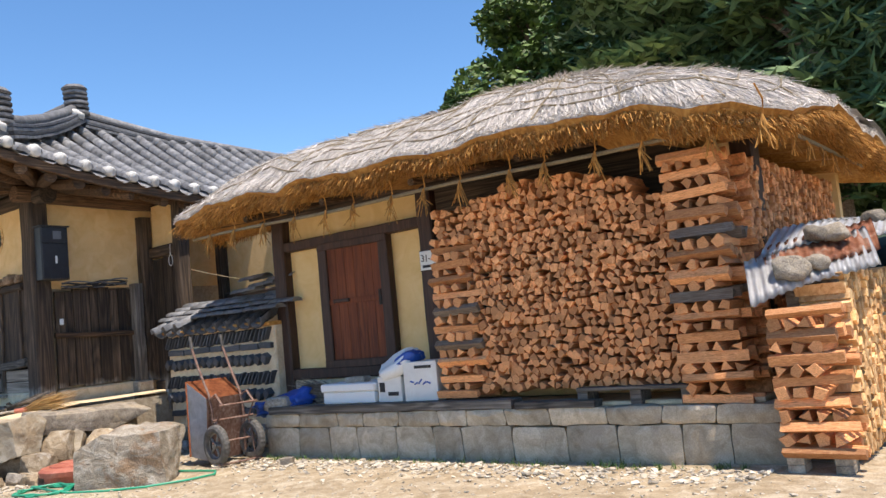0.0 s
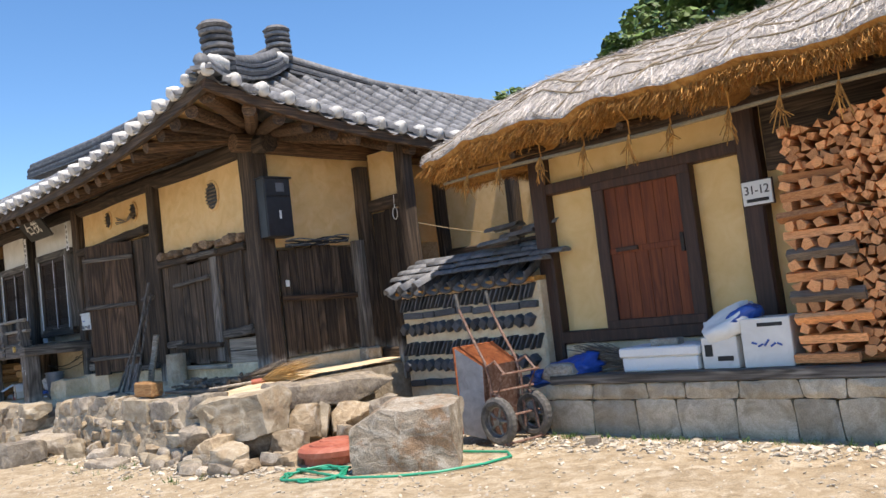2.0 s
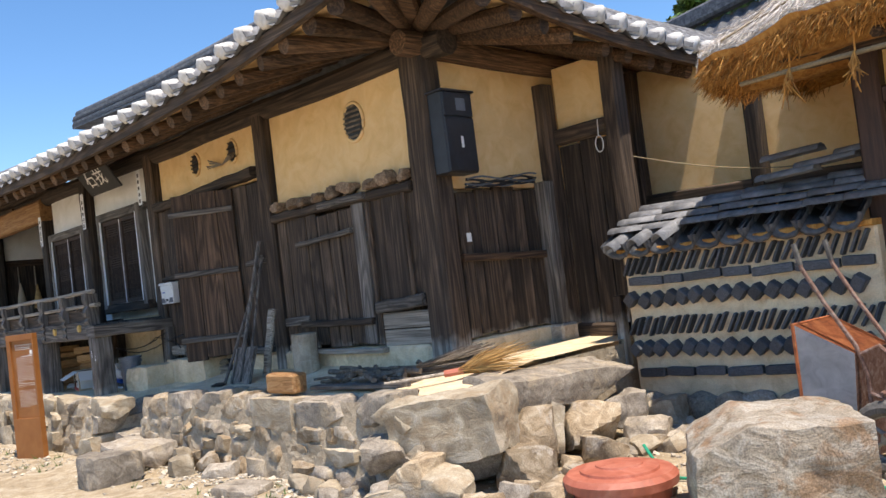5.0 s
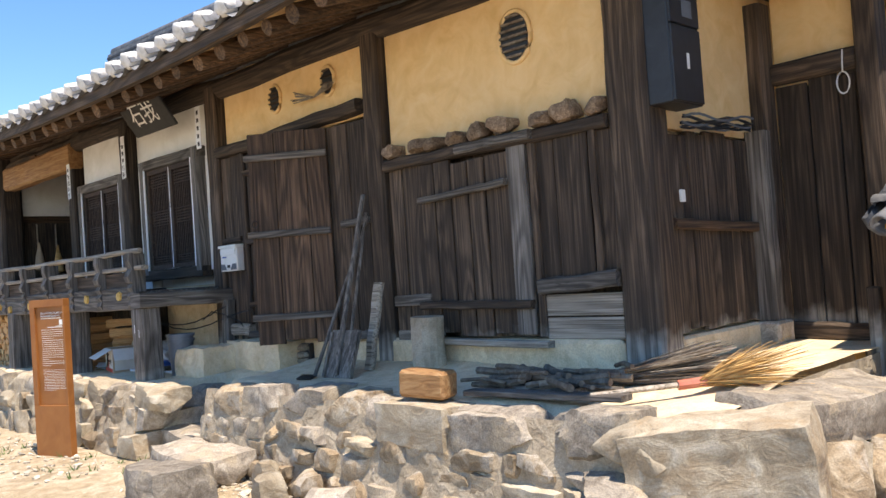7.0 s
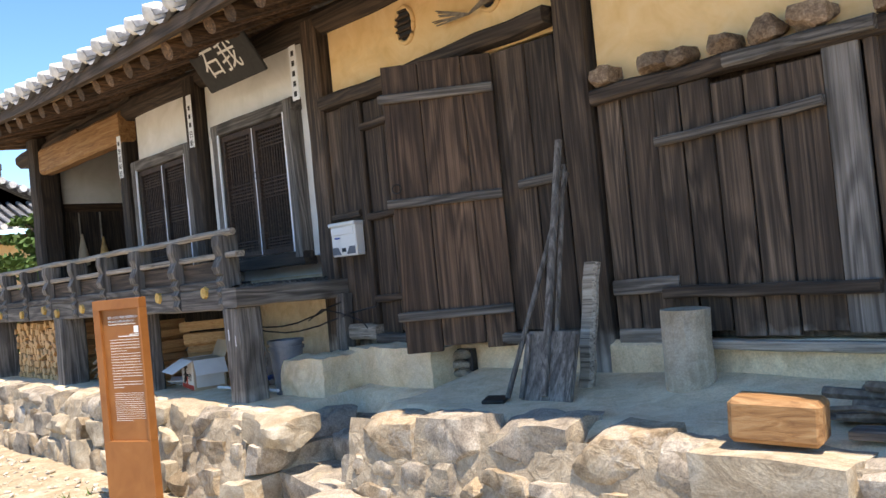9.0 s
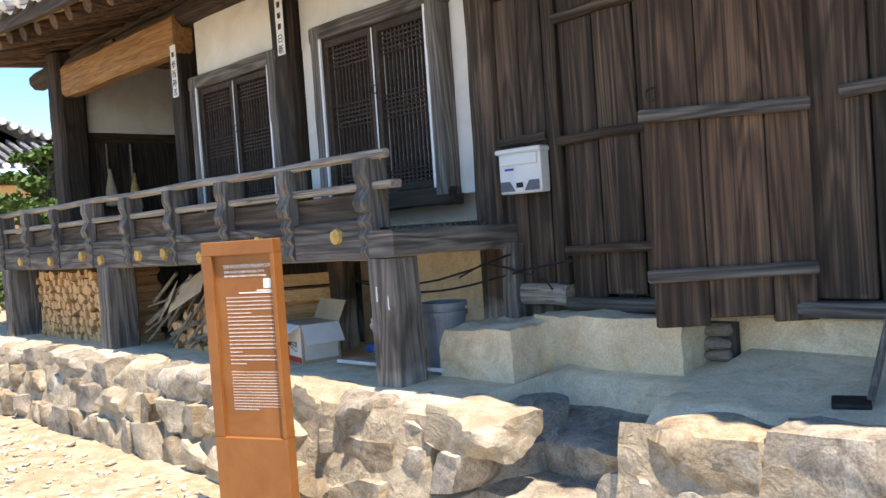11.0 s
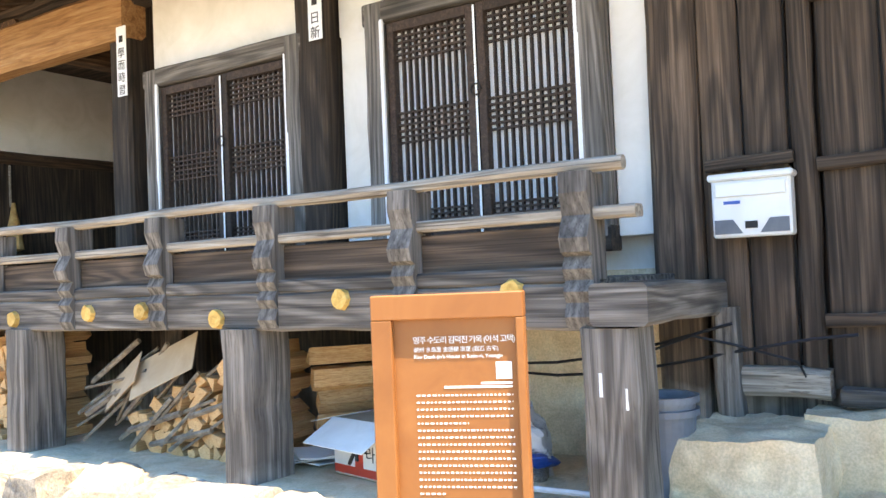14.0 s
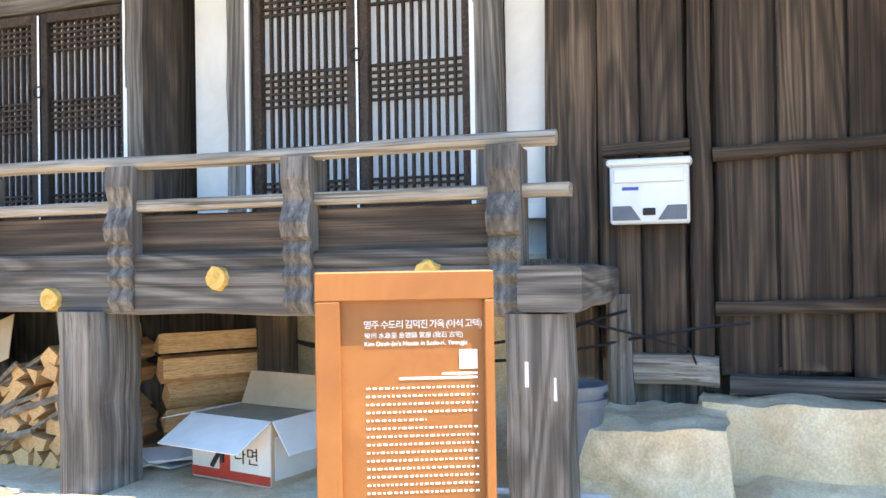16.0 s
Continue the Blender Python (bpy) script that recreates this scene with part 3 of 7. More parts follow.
def build_ground():
    bm = B()
    xs = [-900, -300, -120, -60, -40] + [-30 + 0.3 * i for i in range(114)] + [8, 20, 60, 200, 900]
    ys = [-900, -300, -80, -20] + [-4 + 0.3 * i for i in range(50)] + [14, 20, 40, 120, 900]
    g = [[bm.verts.new((x, y, ground_z(x, y) if -30 < x < 5 and -4 < y < 11 else 0)) for y in ys] for x in xs]
    for i in range(len(xs) - 1):
        for j in range(len(ys) - 1):
            bm.faces.new((g[i][j], g[i + 1][j], g[i + 1][j + 1], g[i][j + 1]))
    structure("ground", bm, "earth", "sandy packed earth yard with fine gravel", True)


build_ground()

# ---- tiled house: walls ----
FY = 6.25          # front wall plane
SX = -11.6         # side wall plane


def build_house_walls():
    w = thing("wall_house_front", "ochre plaster and dark timber front wall of the tiled house", "wall", kind="structure")
    p = part("plaster_panel", box(B(), (-14.06, FY + 0.03, 2.36), (-11.8, FY + 0.2, 3.6)), "plaster", w)
    # clay lump surface above the store door, with two holes framed by boxes behind
    part("plaster_panel", box(B(), (-16.68, FY + 0.03, 2.86), (-14.3, FY + 0.2, 3.7)), "plaster", w)
    # dark wood core, so that the seams between boards read as shade
    part("core", box(B(), (-16.7, FY + 0.08, 0.3), (-11.75, FY + 0.22, 2.9)), "wood_v", w)
    part("clay_base", box(B(), (-16.2, FY - 0.06, 0.55), (-11.85, FY + 0.2, 0.93), 0.03), "clay", w)
    # white bays with the windows
    part("white_panel", box(B(), (-18.8, FY + 0.03, 2.92), (-16.95, FY + 0.15, 3.5)), "white", w)
    part("white_panel", box(B(), (-20.45, FY + 0.03, 2.95), (-19.1, FY + 0.15, 3.6)), "white", w)
    part("white_strip", box(B(), (-18.78, FY + 0.02, 1.5), (-18.57, FY + 0.15, 2.92)), "white", w)
    part("white_strip", box(B(), (-17.14, FY + 0.02, 1.66), (-16.95, FY + 0.15, 2.92)), "white", w)
    part("white_strip", box(B(), (-20.46, FY + 0.02, 1.5), (-20.36, FY + 0.15, 2.95)), "white", w)
    part("clay_back", box(B(), (-18.3, FY + 0.06, 0.3), (-16.7, FY + 0.2, 1.5)), "clay", w)
    # left stretch of the back wall, darker than the clay beside it
    part("board_back", box(B(), (-24.5, FY + 0.06, 0.3), (-18.31, FY + 0.2, 1.5)), "wood_v", w)
    part("window_back", box(B(), (-20.4, FY + 0.16, 1.5), (-16.95, FY + 0.22, 3.6)), "white", w)
    # posts
    for x, wd, z0, mt in ((-11.69, 0.25, 0.68, "wood_v"), (-14.2, 0.24, 0.68, "wood_v"), (-16.84, 0.26, 0.62, "wood_v"), (-18.94, 0.3, 1.4, "wood_v"), (-20.72, 0.24, 0.6, "wood_v")):
        part("post", beam(B(), (x, FY + 0.06, z0), (x, FY + 0.06, 3.6), 0.3 if x > -12 else 0.22, wd, 9, 0.006, 0.1), mt, w)
    # wall plate, and the beams over the bays
    part("wall_plate", beam(B(), (-24.4, FY + 0.05, 3.62), (-11.3, FY + 0.05, 3.56), 0.24, 0.22, 22, 0.018, 0.3), "wood_x", w)
    part("lintel", beam(B(), (-14.05, FY - 0.02, 2.37), (-11.84, FY - 0.02, 2.37), 0.14, 0.09, 8, 0.012), "wood_x", w)
    part("lintel", beam(B(), (-16.7, FY - 0.04, 2.86), (-14.32, FY - 0.04, 2.94), 0.16, 0.11, 8, 0.014), "wood_x", w)
    part("sill_beam", beam(B(), (-16.2, FY - 0.06, 0.95), (-14.3, FY - 0.06, 0.96), 0.16, 0.07, 8, 0.01), "grey_x", w)
    part("sill_beam", beam(B(), (-16.68, FY - 0.05, 1.0), (-16.24, FY - 0.05, 1.0), 0.14, 0.12, 4, 0.01), "pale_x", w)
    # clay stones and wood lumps stuck over the lintel
    for k, (x, r) in enumerate(((-13.96, 0.1), (-13.62, 0.1), (-13.46, 0.09), (-13.2, 0.09), (-12.98, 0.11), (-12.75, 0.13), (-12.38, 0.1), (-12.18, 0.12), (-11.93, 0.1))):
        me = rock("wall_lump", k + 3, "lump_wood", (r * 1.5, 0.2, r * 1.05), 0.6, 0.16, 5, 5)
        place("wall_lump", me, w, (x, FY - 0.03, 2.42 + r * 0.5), (1, 1, 1), (0, U(-0.2, 0.2), 0))
    # side wall
    s = thing("wall_house_side", "ochre plaster side wall with dark boards below", "wall", kind="structure")
    part("plaster_panel", box(B(), (SX - 0.2, FY + 0.2, 2.3), (SX - 0.03, 14.5, 3.7)), "plaster", s)
    part("core", box(B(), (SX - 0.25, FY + 0.2, 0.3), (SX - 0.08, 14.5, 2.35)), "mortar", s)
    part("clay_base", box(B(), (SX - 0.1, FY + 0.25, 0.5), (SX + 0.02, 8.0, 0.92), 0.02), "clay", s)
    part("wall_plate", beam(B(), (SX, 6.0, 3.58), (SX, 14.5, 3.52), 0.22, 0.22, 14, 0.018, 0.3), "wood_y", s)
    part("short_post", beam(B(), (SX, 7.93, 0.9), (SX, 7.93, 3.34), 0.2, 0.2, 8, 0.006, 0.12), "wood_v", s)
    # store wall on the right of the corner: boards and a rail
    y = 6.5
    while y < 7.72:
        wd = U(0.11, 0.19)
        part("board", box(B(), (SX - 0.04, y, 0.92 + U(0, 0.05)), (SX + U(0, 0.015), min(y + wd - 0.008, 7.78), 2.28 + U(-0.03, 0.03)), 0.006), "wood_v", s)
        y += wd
    part("rail", beam(B(), (SX + 0.03, 6.46, 1.66), (SX + 0.03, 7.74, 1.62), 0.05, 0.07, 5, 0.006), "wood_y", s)
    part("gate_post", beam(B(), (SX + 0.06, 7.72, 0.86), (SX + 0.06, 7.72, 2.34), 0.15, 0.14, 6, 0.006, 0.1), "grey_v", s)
    part("post_stone", box(B(), (SX - 0.06, 7.6, 0.5), (SX + 0.17, 7.86, 0.92), 0.02), "granite", s)


build_house_walls()


def boards(parent, x0, x1, z0, z1, y, material, lo=0.17, hi=0.29, jz=0.02, thick=0.03):
    # black sheet behind the boards paints the shade of the seams
    part("gap", box(B(), (x0, y + 0.002, z0 + 0.03), (x1, y + 0.014, z1 - 0.03)), "ink", parent, "black sheet painting the shade in the board seams")
    x = x0
    while x < x1 - 0.02:
        w = min(U(lo, hi), x1 - x)
        if x1 - x - w < 0.07:
            w = x1 - x
        part("board", box(B(), (x + 0.006, y - thick + U(-0.006, 0.006), z0 + U(-jz, jz)), (x + w - 0.007, y, z1 + U(-jz, jz)), 0.005), material, parent)
        x += w


def build_front_doors():
    # bay by the corner: boards, a plank door and a shuttered panel
    a = thing("wall_store_boards", "dark weathered vertical board wall of the store", "wall", kind="structure")
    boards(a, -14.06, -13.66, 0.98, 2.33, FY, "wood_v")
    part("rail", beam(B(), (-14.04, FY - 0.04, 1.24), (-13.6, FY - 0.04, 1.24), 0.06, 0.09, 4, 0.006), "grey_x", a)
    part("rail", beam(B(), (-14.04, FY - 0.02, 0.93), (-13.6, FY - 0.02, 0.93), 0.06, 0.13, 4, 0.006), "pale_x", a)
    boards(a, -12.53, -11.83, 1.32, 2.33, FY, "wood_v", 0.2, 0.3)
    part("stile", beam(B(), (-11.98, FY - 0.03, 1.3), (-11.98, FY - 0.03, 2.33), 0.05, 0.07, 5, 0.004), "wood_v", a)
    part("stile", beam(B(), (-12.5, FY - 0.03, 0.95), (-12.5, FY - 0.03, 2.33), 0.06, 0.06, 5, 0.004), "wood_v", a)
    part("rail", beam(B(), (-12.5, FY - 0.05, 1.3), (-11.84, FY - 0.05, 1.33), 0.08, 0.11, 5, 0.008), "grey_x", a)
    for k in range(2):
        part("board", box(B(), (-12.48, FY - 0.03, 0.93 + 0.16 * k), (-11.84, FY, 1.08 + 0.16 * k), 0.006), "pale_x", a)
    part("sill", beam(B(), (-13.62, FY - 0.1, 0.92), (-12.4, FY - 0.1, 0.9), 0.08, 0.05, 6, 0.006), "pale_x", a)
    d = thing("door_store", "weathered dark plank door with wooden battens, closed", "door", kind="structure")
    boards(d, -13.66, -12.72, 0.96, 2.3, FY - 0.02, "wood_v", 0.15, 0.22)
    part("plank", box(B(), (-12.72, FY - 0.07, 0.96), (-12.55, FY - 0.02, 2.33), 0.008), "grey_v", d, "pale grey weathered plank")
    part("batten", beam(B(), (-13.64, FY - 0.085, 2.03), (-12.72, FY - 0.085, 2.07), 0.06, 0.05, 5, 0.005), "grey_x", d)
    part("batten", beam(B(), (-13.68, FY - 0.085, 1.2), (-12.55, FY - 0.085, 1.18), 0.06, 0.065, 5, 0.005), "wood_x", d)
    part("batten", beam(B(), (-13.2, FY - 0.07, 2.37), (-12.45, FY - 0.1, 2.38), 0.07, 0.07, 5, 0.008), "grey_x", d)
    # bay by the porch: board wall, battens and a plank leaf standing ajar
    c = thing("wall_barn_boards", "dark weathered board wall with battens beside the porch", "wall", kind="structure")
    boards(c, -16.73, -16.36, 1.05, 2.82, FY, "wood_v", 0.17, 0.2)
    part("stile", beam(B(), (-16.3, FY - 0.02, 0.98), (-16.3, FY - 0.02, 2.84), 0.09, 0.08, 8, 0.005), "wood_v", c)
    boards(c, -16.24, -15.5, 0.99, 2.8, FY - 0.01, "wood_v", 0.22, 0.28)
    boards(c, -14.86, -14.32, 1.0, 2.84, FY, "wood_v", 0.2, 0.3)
    part("batten", beam(B(), (-16.7, FY - 0.05, 1.93), (-16.34, FY - 0.05, 1.945), 0.07, 0.05, 3, 0.003), "wood_x", c)
    for z in (1.26, 1.9, 2.6):
        part("batten", beam(B(), (-16.25, FY - 0.05, z), (-15.45, FY - 0.05, z + 0.02), 0.06, 0.055, 5, 0.005), "wood_x", c)
    part("batten", beam(B(), (-14.68, FY - 0.05, 1.93), (-14.3, FY - 0.05, 1.95), 0.06, 0.06, 3, 0.004), "grey_x", c)
    # dark gap behind the leaf
    leaf = thing("door_barn", "brown plank door leaf with three battens, standing ajar", "door", kind="structure", at=(-14.83, FY - 0.06, 0.95))
    ang = math.atan2(-0.44, -0.55)
    m = Matrix.Translation((-14.83, FY - 0.06, 0)) @ Matrix.Rotation(ang, 4, "Z")
    x = 0.0
    for w in (0.2, 0.29, 0.25):
        part("board", box(B(), (x + 0.002, -0.02, 0.93 + U(-0.03, 0.02)), (x + w - 0.003, 0.02, 2.84 + U(-0.02, 0.02)), 0.005, m), "wood_brown", leaf)
        x += w
    # battens in pale grey: the light they catch is put into the colour
    for z in (1.15, 1.9, 2.6):
        part("batten", box(B(), (0.0, 0.02, z - 0.03), (0.77, 0.06, z + 0.03), 0.008, m), "grey_y", leaf)
    bm = B()
    for t in range(12):
        a0 = 2 * math.pi * t / 12
        pole(bm, [m @ Vector((0.7 + 0.03 * math.cos(a0 + q), 0.035, 2.0 + 0.03 * math.sin(a0 + q))) for q in (0, 0.55)], 0.005, 5)
    part("ring_handle", bm, "iron", leaf, "black iron ring")


build_front_doors()


def lattice_window(name, x0, x1, z0, z1, bars):
    """A pair of lattice leaves in a timber surround, with paper behind."""
    w = thing(name, "dark wooden lattice window leaves backed with white paper", "window", kind="structure")
    y = FY
    for xa in (x0 - 0.07, x1 + 0.07):
        part("frame", beam(B(), (xa, y - 0.03, z0 - 0.06), (xa, y - 0.03, z1 + 0.12), 0.12, 0.13, 6, 0.004, 0.08), "grey_v", w)
    part("frame", beam(B(), (x0 - 0.14, y - 0.03, z1 + 0.07), (x1 + 0.14, y - 0.03, z1 + 0.07), 0.12, 0.12, 6, 0.005, 0.08), "grey_x", w)
    part("sill", beam(B(), (x0 - 0.14, y - 0.03, z0 - 0.07), (x1 + 0.14, y - 0.03, z0 - 0.07), 0.13, 0.12, 6, 0.005, 0.08), "wood_x", w)
    for xa in (x0 - 0.012, x1 + 0.012):
        part("paper_strip", box(B(), (xa - 0.01, y - 0.095, z0 - 0.01), (xa + 0.012, y - 0.08, z1 + 0.02)), "paper", w)
    mid = (x0 + x1) / 2
    for a, b in ((x0, mid - 0.01), (mid + 0.01, x1)):
        leaf = part("leaf", box(box(B(), (a, y - 0.06, z0), (a + 0.045, y - 0.01, z1), 0.004), (b - 0.045, y - 0.06, z0), (b, y - 0.01, z1), 0.004), "lattice", w)
        bm = B()
        box(bm, (a + 0.045, y - 0.058, z0), (b - 0.045, y - 0.012, z0 + 0.05))
        box(bm, (a + 0.045, y - 0.058, z1 - 0.05), (b - 0.045, y - 0.012, z1))
        part("rail", bm, "lattice", leaf)
        part("paper", box(B(), (a + 0.04, y - 0.006, z0 + 0.02), (b - 0.04, y + 0.004, z1 - 0.02)), "paper", leaf, "white paper")
        za, zb, xa, xb = z0 + 0.05, z1 - 0.05, a + 0.045, b - 0.045
        for i in range(1, bars + 1):
            x = xa + (xb - xa) * i / (bars + 1)
            part("slat", box(B(), (x - 0.0052, y - 0.036, za), (x + 0.0052, y - 0.01, zb)), "lattice", leaf)
        h = zb - za
        for lo, hi, n in ((0.0, 0.1, 4), (0.42, 0.6, 6), (0.84, 0.99, 5)):
            for i in range(n):
                z = za + h * (lo + (hi - lo) * (i + 0.5) / n)
                part("slat", box(B(), (xa, y - 0.034, z - 0.0055), (xb, y - 0.012, z + 0.0055)), "lattice", leaf)
    part("paper_strip", box(B(), (mid - 0.006, y - 0.066, z0), (mid + 0.006, y - 0.062, z1 - 0.01)), "paper", w)
    bm = B()
    pole(bm, [(mid + 0.03 * math.cos(t), y - 0.07, z0 + 0.62 * (z1 - z0) + 0.03 * math.sin(t)) for t in [2 * math.pi * i / 10 for i in range(11)]], 0.005, 5)
    part("ring_handle", bm, "iron", w, "black iron ring")
    return w


lattice_window("window_1", -18.4, -17.28, 1.72, 2.9, 10)
lattice_window("window_2", -20.28, -19.14, 1.72, 2.84, 10)


def build_hall():
    h = thing("wall_hall", "white plaster and dark board walls of the open hall", "wall", kind="structure")
    part("white_panel", box(B(), (-23.6, FY, 2.85), (-23.45, 9.4, 3.75)), "white", h)
    part("board_wall", box(B(), (-23.6, FY, 0.6), (-23.44, 9.4, 2.75)), "wood_v", h)
    part("beam", beam(B(), (-23.5, FY, 2.8), (-23.5, 9.4, 2.8), 0.16, 0.12, 6, 0.006), "wood_y", h)
    part("board_wall", box(B(), (-23.6, 9.3, 0.6), (-20.5, 9.45, 3.7)), "wood_v", h)
    part("side_wall", box(B(), (-20.7, FY + 0.15, 0.6), (-20.55, 9.4, 3.7)), "wood_v", h)
    part("hall_floor", box(B(), (-23.6, FY - 0.1, 1.38), (-20.55, 9.4, 1.46)), "grey_x", h)
    part("post", beam(B(), (-23.45, FY, 0.5), (-23.45, FY, 3.75), 0.34, 0.34, 9, 0.008, 0.15), "wood_v", h)
    part("beam", beam(B(), (-23.4, FY - 0.02, 3.42), (-20.6, FY - 0.02, 3.42), 0.2, 0.36, 8, 0.01), "warm_x", h)
    part("beam", beam(B(), (-22.0, FY - 0.1, 3.52), (-22.0, 9.4, 3.52), 0.22, 0.24, 6, 0.01), "wood_y", h)
    structure("ceiling_hall", box(B(), (-23.6, FY, 3.7), (-20.5, 9.45, 3.78)), "wood_x", "dark boarded hall ceiling")
    # things hung on the end wall
    for y, l, c in ((6.65, 0.62, "card"), (6.95, 0.72, "broom")):
        t = thing("hanging_broom", "broom hung on the dark board wall of the hall" if c == "broom" else "pale dustpan hung on the dark board wall of the hall", "broom" if c == "broom" else "dustpan", at=(-23.4, y, 2.7))
        part("handle", pole(B(), [(-23.41, y, 2.72), (-23.41, y, 2.72 - l * 0.55)], 0.012, 6), "rail", t)
        bm = B()
        lathe(bm, [(0.015, 0), (0.03, -0.1), (0.06, -0.24), (0.085, -0.44), (0.03, -0.46)], 12, (-23.36, y, 2.72 - l * 0.5))
        part("head", bm, c, t)


build_hall()


# ---- tiled roof ----
def eave_front(x):
    k = (x + 16.2) / 5.8 if x > -16.2 else (x + 16.2) / -8.5
    return 3.52 + 0.5 * k ** 2.4


def eave_side(y):
    return 3.52 + 0.5 * max(0.0, (9 - y) / 4.05) ** 2.0


def roof_front(x, s):
    return Vector((x, 4.95 + 2.75 * s, 3.52 + (eave_front(x) - 3.52) * (1 - s) + 1.5 * s ** 1.15))


def roof_side(y, s):
    return Vector((-10.4 - 2.4 * s, y, 3.52 + (eave_side(y) - 3.52) * (1 - s) + 1.42 * s ** 1.15))


def tile_mesh(name, r, l, material):
    """A round cover tile along +x, humped upward, with thickness."""
    bm = B()
    n = 6
    for (ra, xa), (rb, xb) in (((r, 0), (r * 0.9, l)),):
        o = [[bm.verts.new((x, rr * math.cos(math.pi * j / n), rr * math.sin(math.pi * j / n) - 0.01)) for j in range(n + 1)] for rr, x in ((ra, xa), (rb, xb), (rb * 0.8, xb), (ra * 0.8, xa))]
    for a, b in ((0, 1), (2, 3), (3, 0), (1, 2)):
        for j in range(n):
            bm.faces.new((o[a][j], o[a][j + 1], o[b][j + 1], o[b][j]))
    bmesh.ops.recalc_face_normals(bm, faces=bm.faces)
    me = bpy.data.meshes.new(name)
    bm.to_mesh(me)
    bm.free()
    me.materials.append(M[material])
    me.polygons.foreach_set("use_smooth", [True] * len(me.polygons))
    return me


def build_tile_roof():
    roof = thing("roof_house", "grey clay tiled hip roof with white limed tile ends", "roof", kind="structure")
    step = 0.335
    # pan tiles: a sheet dipping between the cover rows
    def front(u, v):
        x = -25.0 + u * 14.6
        s = v * min(1, max(0.001, (-10.4 - x) / 2.4))
        p = roof_front(x, s)
        p.z += 0.035 * math.cos(2 * math.pi * x / step) - 0.04
        return p
    def side(u, v):
        y = 4.95 + u * 10.0
        s = v * min(1, max(0.001, (y - 4.95) / 2.75))
        p = roof_side(y, s)
        p.z += 0.035 * math.cos(2 * math.pi * y / step) - 0.04
        return p
    for fn, nu in ((front, 348), (side, 240)):
        bm = B()
        sheet(bm, fn, nu, 8)
        part("pan_tiles", bm, "tile", roof, smooth=True)
    # far slopes close the roof
    bm = B()
    sheet(bm, lambda u, v: Vector((-25 + u * 12.2, 7.7 + v * 2.8, 5.02 - 1.4 * v)), 4, 2)
    sheet(bm, lambda u, v: Vector((-12.8 - v * 2.4, 7.7 + u * 7.3, 4.94 - 1.4 * v)), 4, 2)
    part("rear_slope", bm, "tile", roof)
    tile = tile_mesh("cover_tile", 0.085, 0.33, "tile")
    rows = []
    i = 0
    while 4.95 + step * (i + 0.5) < 14.9:
        y = step * math.ceil(4.95 / step) + step * i
        rows.append((roof_side, y, min(1, (y - 4.95) / 2.75), True))
        i += 1
    for i in range(44):
        x = -step * math.ceil(10.5 / step) - step * i
        if x > -25:
            rows.append((roof_front, x, min(1, (-10.4 - x) / 2.4), False))
    loose, count = B(), 0
    for fn, a, smax, near in rows:
        length = 3.2 * smax
        n = max(1, int(length / 0.3))
        for k in range(n):
            s0, s1 = smax * k / n, smax * (k + 1) / n
            p, q = fn(a, s0), fn(a, s1)
            d = (q - p).normalized()
            sd = Vector((0, 0, 1)).cross(d).normalized()
            m = Matrix((d, sd, d.cross(sd))).transposed().to_4x4()
            m.translation = p + Vector((0, 0, 0.02))
            if near and count < 290:
                ob = new("cover_tile", tile)
                ob.matrix_basis = m
                ob.parent = roof
                count += 1
            else:
                v0 = len(loose.verts)
                loose.from_mesh(tile)
                loose.verts.ensure_lookup_table()
                for v in loose.verts[v0:]:
                    v.co = m @ v.co
        # limed end with a round boss
        p, q = fn(a, 0), fn(a, 0.1)
        d = (q - p).normalized()
        ob = new("tile_end", END)
        sd = Vector((0, 0, 1)).cross(d).normalized()
        m = Matrix((d, sd, d.cross(sd))).transposed().to_4x4()
        m.translation = p + Vector((0, 0, 0.03))
        ob.matrix_basis = m @ Matrix.Rotation(U(-0.1, 0.1), 4, "X") @ Matrix.Diagonal((U(0.9, 1.2), U(0.9, 1.15), U(0.9, 1.15), 1))
        ob.parent = roof
    tagged(part("cover_tile_field", loose, "tile", roof, smooth=True), kind="stuff")
    # hip and main ridges: stacked flat tiles with a round cap
    def ridge(pts, w, layers, name):
        for k in range(layers):
            bm = B()
            q = [Vector(p) + Vector((0, 0, 0.05 * k)) for p in pts]
            for a, b in zip(q, q[1:]):
                beam(bm, a, b, w - 0.012 * k + (0.02 if k % 2 else 0), 0.042, 1, 0.004, 0.1)
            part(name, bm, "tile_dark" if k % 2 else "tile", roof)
        bm = B()
        pole(bm, [Vector(p) + Vector((0, 0, 0.05 * layers + 0.02)) for p in pts], 0.08, 8)
        part("ridge_cap", bm, "tile", roof, smooth=True)
    ridge([(-12.8, 7.75, 4.98), (-12.8, 9.5, 4.78), (-12.8, 12.0, 4.72), (-12.8, 15, 4.76)], 0.3, 4, "ridge_tiles")
    ridge([(-27, 7.7, 4.8), (-22.45, 7.7, 4.78)], 0.3, 4, "ridge_tiles")
    ridge([(-22.4, 7.7, 5.22), (-19, 7.7, 5.08), (-15.5, 7.7, 5.05), (-12.8, 7.7, 5.1)], 0.3, 5, "ridge_tiles")
    hip = [roof_front(-10.4 - 2.4 * h, h) + Vector((0, 0, 0.06)) for h in (0.22, 0.4, 0.6, 0.8, 1.0)]
    ridge(hip, 0.3, 4, "hip_tiles")
    hip2 = [roof_front(-10.4 - 2.4 * h, h) + Vector((0, 0, 0.03)) for h in (0.0, 0.1, 0.24)]
    ridge(hip2, 0.22, 1, "hip_tiles")
